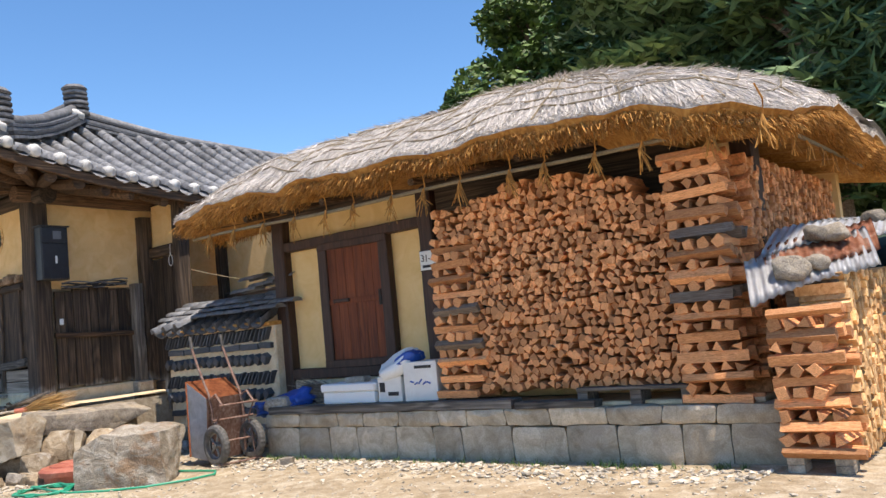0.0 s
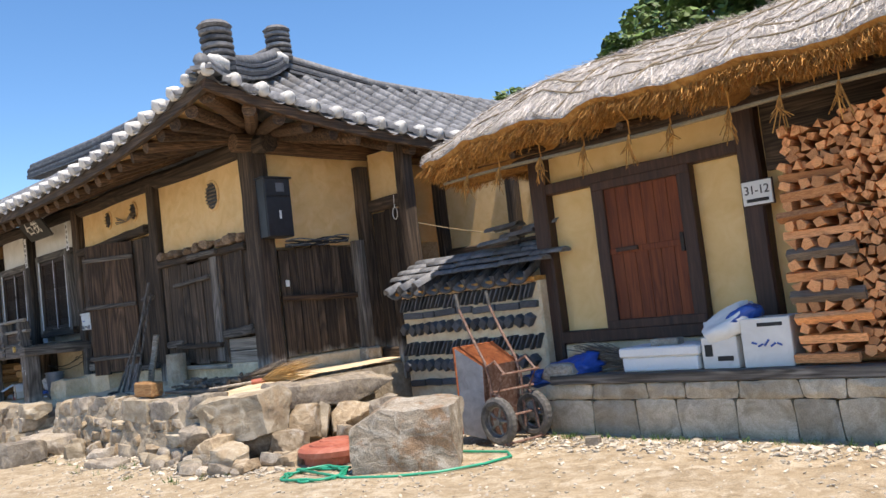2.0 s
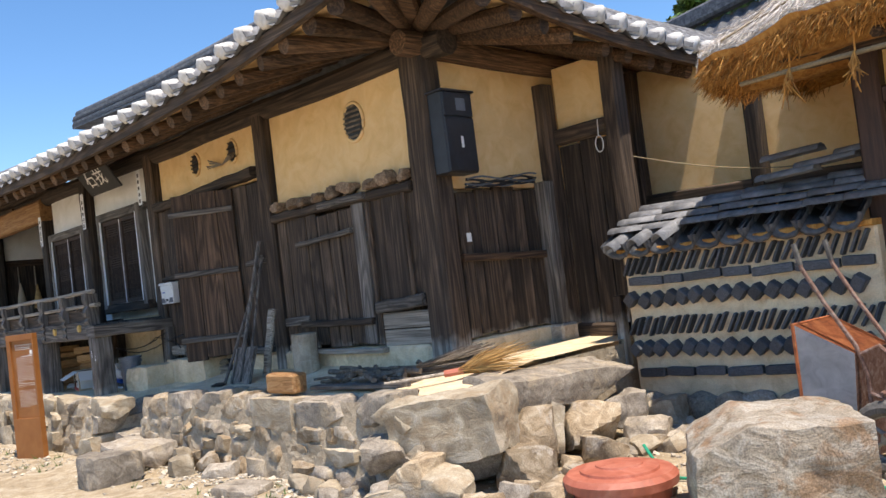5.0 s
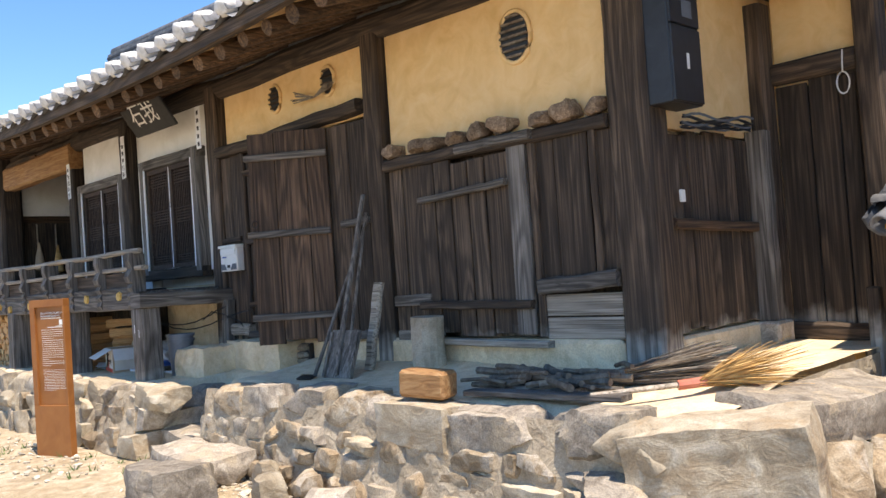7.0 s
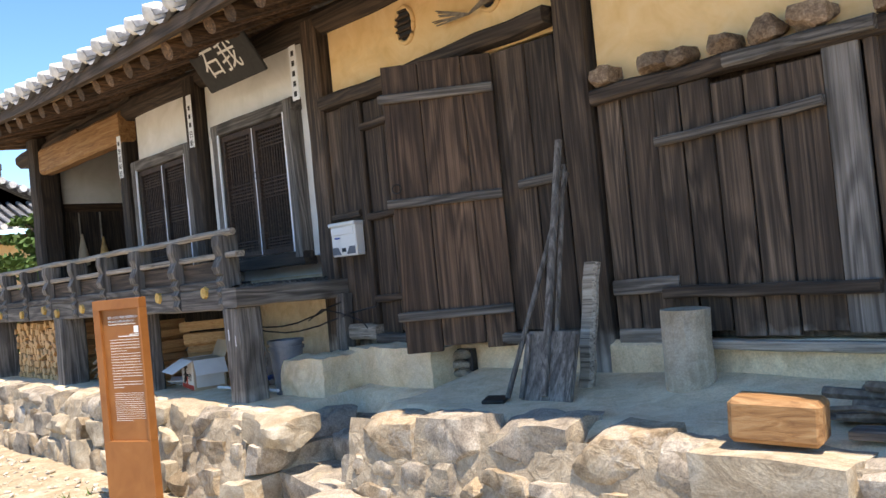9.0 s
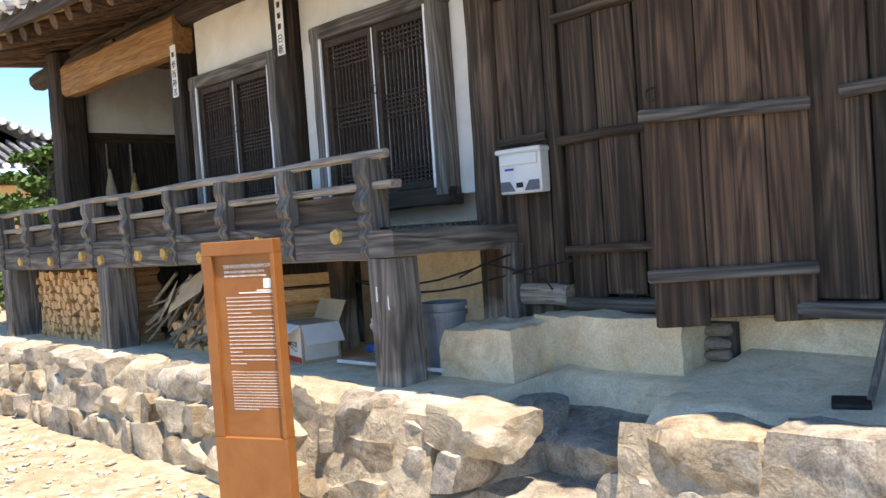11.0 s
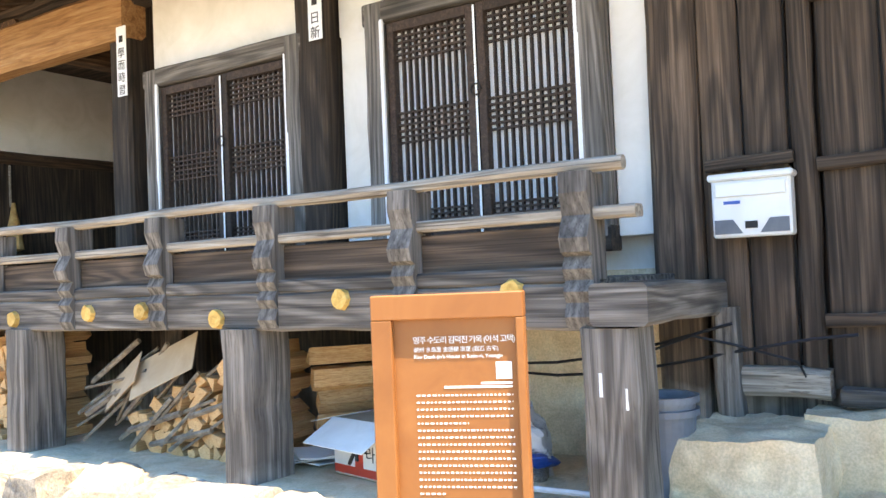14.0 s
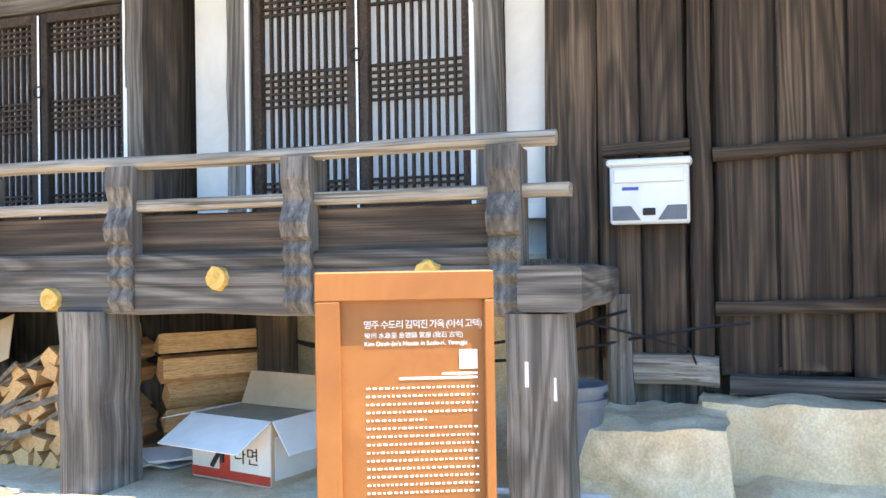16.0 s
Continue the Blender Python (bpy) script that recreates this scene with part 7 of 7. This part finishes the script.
        for q in range(5):
            t = 2 * math.pi * q / 5
            pole(bm, [c, c + (n * math.cos(t) + Vector((0, 0, math.sin(t)))) * 0.135], 0.017, 6, 0.011)
        part("rim", bm, "rim", wheel)


build_handcart()


# ---- yard ----
def build_yard():
    o = new("boulder", rock("boulder", 21, "boulder", (0.9, 0.72, 0.64), 0.96, 0.085, 3, 22))
    o.matrix_basis = Matrix.LocRotScale((-8.47, 5.5, 0.22), Euler((0.03, 0.04, radians(34))), (1, 1, 1))
    tagged(o, "large pale squarish boulder standing in the yard", "boulder")
    lid = thing("drum_lid", "faded red plastic drum lid on the ground", "lid", at=(-9.45, 5.42, 0))
    bm = B()
    lathe(bm, [(0.3, 0.0), (0.31, 0.1), (0.355, 0.1), (0.36, 0.15), (0.33, 0.18), (0.25, 0.185), (0.245, 0.2), (0.15, 0.215), (0.145, 0.225), (0.02, 0.23)], 32, (-9.45, 5.42, -0.01))
    part("cover", bm, "redlid", lid)
    h = thing("garden_hose", "green garden hose lying in loops on the ground", "hose", at=(-8.9, 4.7, 0))
    pts = []
    for i in range(90):
        t = i / 89 * 5 * math.pi
        pts.append((-9.05 + (0.34 - 0.02 * (i % 11) * 0.4) * math.cos(t) + 0.05 * i / 89, 4.85 + 0.24 * math.sin(t) + 0.03 * math.sin(i), 0.02 + 0.012 * (i // 36)))
    pts += [(-8.6, 4.85, 0.02), (-8.2, 5.0, 0.02), (-7.9, 5.25, 0.02), (-7.72, 5.6, 0.02), (-7.68, 5.9, 0.02), (-7.85, 6.05, 0.02), (-8.2, 6.0, 0.02), (-8.6, 5.95, 0.02), (-9.0, 5.9, 0.02), (-9.4, 5.85, 0.02), (-9.6, 5.95, 0.2)]
    part("tube", pole(B(), pts, 0.012, 6), "hose", h, smooth=True)
    # loose slabs and stones before the terrace
    spec = (((-14.4, 4.3, 0.1), (0.85, 0.55, 0.34), "granite"), ((-14.75, 4.75, 0.12), (0.9, 0.5, 0.24), "granite"), ((-13.7, 4.65, 0.06), (0.25, 0.2, 0.22), "palestone"), ((-13.55, 4.85, 0.06), (0.3, 0.2, 0.2), "fieldstone"), ((-13.95, 4.8, 0.08), (0.22, 0.2, 0.26), "palestone"), ((-13.2, 4.8, 0.04), (0.35, 0.25, 0.15), "granite"), ((-15.5, 5.15, 0.12), (1.0, 0.42, 0.24), "granite"), ((-15.6, 5.55, 0.3), (0.95, 0.45, 0.26), "granite"), ((-12.4, 4.5, 0.02), (0.4, 0.3, 0.1), "granite"), ((-11.9, 4.75, 0.03), (0.3, 0.2, 0.14), "palestone"), ((-10.9, 4.75, 0.04), (0.3, 0.25, 0.18), "granite"))
    for k, (l, s, mt) in enumerate(spec):
        o = new("loose_stone", rock("loose_stone", 90 + k, mt, s, 0.84, 0.12, 7, 8 if s[0] > 0.5 else 4))
        o.matrix_basis = Matrix.LocRotScale(l, Euler((U(-0.1, 0.1), U(-0.1, 0.1), U(-0.5, 0.5))), (1, 1, 1))
        tagged(o, "flat grey stone slab on the ground before the terrace" if s[0] > 0.5 else "loose rough stone on the ground before the terrace", "stone", "loose stones")
    # crushed stone along the foot of the walls
    bm = B()
    base = [rock("grit", 200 + k, "gravel", (1, 1, 0.8), 0.8, 0.16, 6, 1) for k in range(6)]
    for k in range(7400):
        q = U(0, 1) if k < 3600 else 2
        if q == 2:
            x, y = U(-13, -1.5), U(3.4, 6.6)
        elif q < 0.3:
            x, y = U(-8.2, -2.4), 6.75 - abs(rng.gauss(0, 0.3))
        elif q < 0.62:
            x, y = U(-15, -9.6), 4.95 - abs(rng.gauss(0, 0.32))
        elif q < 0.72:
            x, y = U(-10.6, -8.7), U(5.3, 7.3)
        else:
            x, y = U(-24, -15.8), 4.6 - abs(rng.gauss(0, 0.9))
        s = (abs(rng.gauss(0.012, 0.013)) + 0.008) * (0.55 if q == 2 else 1)
        m = Matrix.LocRotScale((x, y, ground_z(x, y) + s * 0.2), Euler((U(-0.4, 0.4), U(-0.4, 0.4), U(0, 6))), (s * 1.5, s * 1.1, s * 0.6))
        v0 = len(bm.verts)
        bm.from_mesh(base[k % 6])
        bm.verts.ensure_lookup_table()
        for v in bm.verts[v0:]:
            v.co = m @ v.co
    g = part("gravel", bm, "gravel")
    tagged(g, "loose crushed pale gravel along the wall feet", "gravel", kind="stuff")
    bm = B()
    for k in range(150):
        x, y = (U(-8, -2.6), 6.85 - abs(rng.gauss(0, 0.08))) if k % 3 else (U(-18, -9.8), U(4.1, 4.9))
        for j in range(9):
            p = Vector((x + U(-0.03, 0.03), y + U(-0.03, 0.03), 0))
            q = p + Vector((U(-0.05, 0.05), U(-0.05, 0.05), U(0.02, 0.075)))
            w = Vector((U(-1, 1), U(-1, 1), 0)) * 0.006
            bm.faces.new([bm.verts.new(v) for v in (p - w, p + w, q)])
    g = part("weeds", bm, "grass")
    tagged(g, "small green weeds along the stone base", "weeds", kind="stuff")


build_yard()


# ---- trees and distance ----
def tree_mesh(seed, r, h, leafmat, leaf, clumps, per, cone):
    rg = random.Random(seed)
    tr = B()
    top = Vector((rg.uniform(-0.3, 0.3), rg.uniform(-0.3, 0.3), h))
    pole(tr, [Vector((0, 0, -0.3)), Vector((0.05, 0, h * 0.3)), top * 0.6 + Vector((0.1, 0.1, 0)), top * 0.95], h * 0.028, 8, 0.03)
    cr = B()
    for k in range(clumps):
        t = rg.uniform(0.22, 1.0)
        spread = r * (1 - t * 0.85) if cone else r * math.sqrt(max(0.04, 1 - ((t - 0.55) / 0.47) ** 2))
        a = rg.uniform(0, 6.283)
        d = spread * rg.uniform(0.45, 1.0)
        c = Vector((math.cos(a) * d, math.sin(a) * d, h * t))
        pole(tr, [top * (t * 0.85), c * 0.6 + top * t * 0.36, c], h * 0.008, 5, 0.01)
        cs = r * rg.uniform(0.2, 0.36)
        for j in range(per):
            v = Vector((rg.gauss(0, 1), rg.gauss(0, 1), rg.gauss(0, 0.6)))
            v = v.normalized() * cs * rg.uniform(0.3, 1.0) ** 0.5
            v.z *= 0.55
            p = c + v
            e1 = Vector((rg.uniform(-1, 1), rg.uniform(-1, 1), rg.uniform(-0.6, 0.6))).normalized()
            e2 = e1.orthogonal().normalized()
            s = leaf * rg.uniform(0.6, 1.3)
            vs = [cr.verts.new(q) for q in (p - e1 * s, p + e2 * s * (0.5 if not cone else 0.22), p + e1 * s, p - e2 * s * (0.5 if not cone else 0.22))]
            cr.faces.new(vs)
    return tr, cr


def plant(name, label, seed, at, r, h, mt, leaf, clumps, per, cone, group):
    t = thing(name, label, "tree", group, at=(0, 0, 0))
    tr, cr = tree_mesh(seed, r, h, mt, leaf, clumps, per, cone)
    part("trunk", tr, "bark", t)
    part("crown", cr, mt, t, kind="stuff")
    t.matrix_basis = Matrix.Translation(at)
    return t


def build_distance():
    hill = B()
    sheet(hill, lambda u, v: Vector((-16 + u * 90, 26 + v * 60, -0.5 + 20 * (v ** 0.8) * min(1, u * 5) + 1.5 * noise.noise(Vector((u * 6, v * 6, 0))))), 30, 16)
    structure("backdrop_hill", hill, "hillside", "dark wooded hillside behind the houses", True)
    oak = plant("broadleaf_tree", "tall broadleaf tree behind the thatched house", 1, (-15.9, 30, 0), 4.0, 14.0, "leaf", 0.17, 85, 340, False, "trees behind the houses")
    b = plant("broadleaf_tree", "rounded broadleaf tree behind the thatched house", 2, (-19.9, 31, 0), 3.0, 11.2, "leaf", 0.17, 60, 300, False, "trees behind the houses")
    c = plant("broadleaf_tree", "low broadleaf tree beyond the tiled roof", 3, (-29, 33, 0), 3.0, 11.3, "leaf", 0.2, 40, 200, False, "trees behind the houses")
    p1 = plant("pine_tree", "dark green pine on the wooded hillside", 4, (-12.5, 28, 0), 3.6, 15.5, "pine", 0.3, 120, 220, True, "pines on the hillside")
    p2 = plant("pine_tree", "dark green pine on the wooded hillside", 5, (-9.5, 26, 0), 3.8, 17.0, "pine", 0.3, 130, 220, True, "pines on the hillside")
    k = 0
    for x, y, s in ((-6.5, 25, 0.95), (-4.0, 27, 1.05), (-7.6, 30, 1.2), (-10.5, 33, 1.15), (-1.2, 24, 0.9), (-2.0, 30, 1.25), (1.5, 27, 1.1), (-12.8, 36, 1.3), (-5.2, 35, 1.35), (4.5, 30, 1.2), (-8.5, 22.5, 0.7), (-4.6, 21.5, 0.62), (-1.4, 20, 0.55)):
        copy_thing((p1, p2)[k % 2], Matrix.Translation((x, y, 0)) @ Matrix.Rotation(k * 1.7, 4, "Z"))
        k += 1
    copy_thing(oak, Matrix.Translation((-13.6, 29, -2.5)) @ Matrix.Rotation(2.2, 4, "Z"))
    # low green growth just beyond the tin roof and the porch
    for k, (x, y, r, h) in enumerate(((0.4, 12.5, 1.6, 2.6), (-0.6, 15.5, 1.8, 3.2), (-31.0, 8.4, 1.7, 2.5), (-29.5, 8.1, 0.9, 3.4))):
        t = thing("shrub", "bright green leafy shrub beyond the yard", "shrub", "green shrubs")
        tr, cr = tree_mesh(30 + k, r, h, "leaf", 0.09, 40, 120, False)
        part("trunk", tr, "bark", t)
        part("crown", cr, "grass", t, kind="stuff")
        t.matrix_basis = Matrix.Translation((x, y, 0))
    # hall roof further back
    r = thing("rear_house", "dark tiled roof of the hall behind", "house", at=(-12, 18, 0))
    part("wall", box(B(), (-18, 16.5, 0), (-7, 19.5, 4.6)), "plaster", r)
    bm = B()
    sheet(bm, lambda u, v: Vector((-18.5 + u * 6.2, 15.4 + 2.2 * v, 4.3 + (1.45 + 0.6 * u) * v + 0.04 * math.cos(u * 130))), 120, 4)
    sheet(bm, lambda u, v: Vector((-18.5 + u * 6.2, 17.6 + 2.2 * v, 5.75 + 0.6 * u - 1.45 * v)), 4, 4)
    part("roof", bm, "tile_dark", r)
    rg = part("ridge", beam(B(), (-17.5, 17.55, 5.95), (-12.85, 17.5, 6.55), 0.32, 0.34, 6, 0.01), "tile_dark", r)
    # neighbour's tiled house beyond the yard: a gable over a lower roof that faces the yard
    n = thing("neighbour_house", "distant tiled house with ochre walls beyond the yard", "house", at=(-40, 9, 0))
    part("wall", box(B(), (-44, 2.0, 0), (-38.2, 13.0, 3.6)), "plaster", n)
    for y in (2.1, 4.6, 7.0, 9.3, 11.2, 12.9):
        part("post", box(B(), (-38.2, y - 0.13, 0), (-38.08, y + 0.13, 3.6), 0.02), "brown_v", n)
    part("eave_beam", box(B(), (-38.25, 1.5, 3.35), (-37.9, 13.4, 3.62), 0.02), "brown_v", n)
    low = lambda u, v: Vector((-37.0 - 2.6 * v, 1.2 + 12.4 * u, 3.72 + 0.95 * v ** 1.1 + 0.3 * abs(2 * u - 1) ** 3))
    bm = B()
    sheet(bm, lambda u, v: low(u, v) + Vector((0, 0, -0.04)), 40, 4)
    bmesh.ops.solidify(bm, geom=bm.faces[:], thickness=0.08)
    part("roof", bm, "tile_dark", n)
    for k in range(42):
        u = (k + 0.5) / 42
        part("cover_tile", pole(B(), [low(u, q / 4) + Vector((0, 0, 0.03)) for q in range(5)], 0.075, 7), "tile", n)
        part("tile_end", pole(B(), [low(u, 0) + Vector((0.02, 0, 0.03)), low(u, 0) + Vector((-0.08, 0, 0.03))], 0.095, 8), "lime", n)
    gab = B()
    vs = [gab.verts.new(q) for q in ((-39.5, 8.7, 4.6), (-39.5, 11.5, 4.6), (-39.5, 10.1, 5.3))]
    gab.faces.new(vs)
    bmesh.ops.solidify(gab, geom=gab.faces[:], thickness=0.15)
    part("gable", gab, "brown_v", n, "dark timber gable")
    for sgn in (-1, 1):
        up = lambda u, v: Vector((-39.1 - 6 * u, 10.1 + sgn * 2.1 * v, 5.42 - 1.0 * v + 0.3 * v * v))
        bm = B()
        sheet(bm, up, 20, 5)
        bmesh.ops.solidify(bm, geom=bm.faces[:], thickness=0.07)
        part("upper_roof", bm, "tile_dark", n)
        for k in range(18):
            part("cover_tile", pole(B(), [up((k + 0.1) / 18, q / 4) + Vector((0, 0, 0.05)) for q in range(5)], 0.075, 7), "tile", n)
        for k in range(7):
            e = up(0, (k + 0.5) / 7)
            part("tile_end", pole(B(), [e + Vector((0.12, 0, 0.02)), e + Vector((-0.2, 0, 0.02))], 0.11, 8), "lime", n)
    part("ridge", beam(B(), (-39.05, 10.1, 5.58), (-45, 10.1, 5.5), 0.3, 0.36, 8, 0.01), "tile", n)
    part("ridge_end", lathe(B(), [(0.16, 0), (0.2, 0.05), (0.2, 0.2), (0.12, 0.3)], 12, (-39.1, 10.1, 5.66)), "tile_dark", n)
    l = thing("street_lamp", "dark iron lamp post with a hanging glazed lantern", "street lamp", at=(-28.0, 5.95, 0))
    part("pole", pole(B(), [(-28.0, 5.95, 0), (-28.0, 5.95, 4.0)], 0.05, 10, 0.04), "iron", l)
    part("bracket", pole(B(), [(-28.0, 5.95, 3.8), (-28.0, 6.15, 3.98), (-28.0, 6.4, 3.9), (-28.0, 6.54, 3.96), (-28.0, 6.58, 3.84), (-28.0, 6.57, 3.72)], 0.022, 7), "iron", l)
    lan = part("lantern", box(box(B(), (-28.15, 6.42, 3.68), (-27.85, 6.72, 3.72), 0.008), (-28.13, 6.44, 3.28), (-27.87, 6.7, 3.31), 0.006), "iron", l)
    for sx in (-0.12, 0.12):
        for sy in (-0.12, 0.12):
            part("lantern_bar", box(B(), (-28.0 + sx - 0.012, 6.57 + sy - 0.012, 3.3), (-28.0 + sx + 0.012, 6.57 + sy + 0.012, 3.69)), "iron", lan)
    part("lantern_glass", box(B(), (-28.105, 6.465, 3.312), (-27.895, 6.675, 3.678)), "paper", lan, "milky white lantern glass")
    f = thing("yard_fence", "low dark wooden fence beyond the yard", "fence", at=(-40, 9.5, 0))
    for k in range(12):
        part("post", beam(B(), (-46 + 0.8 * k, 9.6, 0), (-46 + 0.8 * k, 9.6, 1.3), 0.1, 0.1, 2, 0.005), "wood_v", f)
    for z in (0.4, 0.8, 1.2):
        part("rail", beam(B(), (-46.2, 9.55, z), (-37, 9.55, z), 0.06, 0.1, 4, 0.005), "wood_x", f)


build_distance()


# ---- stones of the terrace wall, last ----
def build_stones():
    seed = 300
    def course(x0, x1, z, h, lo, hi, yfoot, ytop, top, mats, cuts):
        nonlocal seed
        x = x0
        while x < x1:
            w = U(lo, hi)
            hh = h * U(0.88, 1.1)
            y = yfoot + (ytop - yfoot) * (z + h / 2) / top
            seed += 1
            dp = U(0.3, 0.38)
            me = rock("wall_stone", seed, rng.choice(mats), (w - 0.012, dp, hh), U(0.86, 0.97), 0.13, 9, cuts)
            place("stone", me, terrace, (x + w / 2, y - 0.05 + dp / 2 + U(-0.03, 0.03), z + h / 2 + U(-0.012, 0.012)), (1, 1, 1), (U(-0.06, 0.06), U(-0.1, 0.1), U(-0.08, 0.08)))
            x += w
    warm = ("fieldstone", "fieldstone", "palestone", "granite")
    # mortared face under the store and the barn door: small stones below, long slabs on top
    for z, h, lo, hi in ((-0.02, 0.17, 0.18, 0.36), (0.145, 0.15, 0.16, 0.4), (0.29, 0.15, 0.16, 0.36)):
        course(-15.15, -11.1, z, h, lo, hi, 4.92, 5.08, 0.66, warm, 4)
    course(-15.1, -12.93, 0.435, 0.23, 0.36, 0.56, 4.92, 5.08, 0.66, ("granite", "granite", "fieldstone"), 6)
    course(-12.28, -11.2, 0.44, 0.23, 0.5, 0.66, 4.92, 5.08, 0.66, ("granite",), 7)
    place("block", rock("dressed_block", 405, "palestone", (0.6, 0.34, 0.25), 0.97, 0.05, 1, 6), terrace, (-12.6, 5.12, 0.53), (1, 1, 1), (0, 0.02, 0))
    # dry-laid face before the porch: pale rubble, flat slabs on top
    for z, h, lo, hi in ((-0.03, 0.24, 0.2, 0.46), (0.21, 0.22, 0.18, 0.44)):
        course(-22.4, -16.0, z, h, lo, hi, 4.77, 4.94, 0.6, ("palestone", "palestone", "fieldstone", "granite"), 4)
    course(-22.4, -16.05, 0.42, 0.19, 0.3, 0.56, 4.77, 4.95, 0.6, ("granite", "granite", "palestone"), 6)
    # step gap by the barn door
    for y, z in ((5.25, 0.2), (5.45, 0.35)):
        for x in (-15.18, -16.02):
            seed += 1
            place("stone", rock("wall_stone", seed, "granite", (0.32, 0.42, 0.4)), terrace, (x, y, z), (1, 1, 1), (0, 0, U(-0.4, 0.4)))
    place("step_stone", rock("step_stone", 421, "granite", (0.85, 0.4, 0.24), 0.9, 0.1, 4, 8), terrace, (-15.6, 5.6, 0.36), (1, 1, 1), (0, 0.04, 0.1))
    place("step_stone", rock("step_stone", 422, "granite", (0.8, 0.42, 0.26), 0.9, 0.1, 4, 8), terrace, (-15.6, 5.2, 0.1), (1, 1, 1), (0, -0.03, -0.1))
    # corner: cream boulders, a long dark slab and rubble below
    place("corner_stone", rock("corner_stone", 433, "palestone", (0.86, 0.55, 0.44), 0.88, 0.08, 4, 14), terrace, (-10.72, 5.3, 0.45), (1, 1, 1), (0.05, -0.12, 0.3))
    place("corner_stone", rock("corner_stone", 432, "palestone", (0.42, 0.4, 0.26), 0.84, 0.1, 7, 9), terrace, (-11.05, 5.13, 0.54), (1, 1, 1), (0, 0.08, 0.1))
    place("slab", rock("slab", 433, "granite", (0.5, 1.5, 0.24), 0.86, 0.1, 5, 12), terrace, (-10.6, 6.3, 0.56), (1, 1, 1), (-0.04, 0.1, -0.12))
    for x, y, z, a, b, c in ((-10.45, 5.75, 0.28, 0.42, 0.4, 0.34), (-10.72, 5.5, 0.15, 0.6, 0.5, 0.4), (-10.68, 6.0, 0.2, 0.5, 0.6, 0.5), (-10.3, 6.3, 0.24, 0.44, 0.4, 0.34), (-10.32, 6.85, 0.26, 0.36, 0.34, 0.3), (-10.15, 5.4, 0.14, 0.4, 0.34, 0.3), (-10.75, 4.93, 0.14, 0.44, 0.34, 0.34), (-11.1, 4.95, 0.3, 0.36, 0.3, 0.24), (-10.45, 4.9, 0.1, 0.32, 0.3, 0.22), (-10.0, 6.05, 0.1, 0.3, 0.3, 0.24), (-10.05, 6.7, 0.1, 0.32, 0.28, 0.26), (-10.15, 7.2, 0.14, 0.34, 0.3, 0.3)):
        seed += 1
        place("stone", rock("wall_stone", seed, rng.choice(("palestone", "fieldstone", "granite")), (a, b, c), 0.82, 0.11, 8, 7), terrace, (x, y, z), (1, 1, 1), (U(-0.2, 0.2), U(-0.2, 0.2), U(0, 3)))
    for k in range(60):
        t = U(0, 1)
        x, y = (-10.2 + abs(rng.gauss(0, 0.3)), 5.0 + 2.3 * t) if k % 3 else (U(-11.9, -10.0), U(4.55, 4.85))
        q = U(0.07, 0.2)
        seed += 1
        place("rubble", rock("rubble", seed, rng.choice(("palestone", "granite", "fieldstone")), (q * 1.3, q, q * 0.8), 0.75, 0.12, 7, 2), terrace, (x, y, q * 0.25), (1, 1, 1), (U(-0.4, 0.4), U(-0.4, 0.4), U(0, 3)))


build_stones()
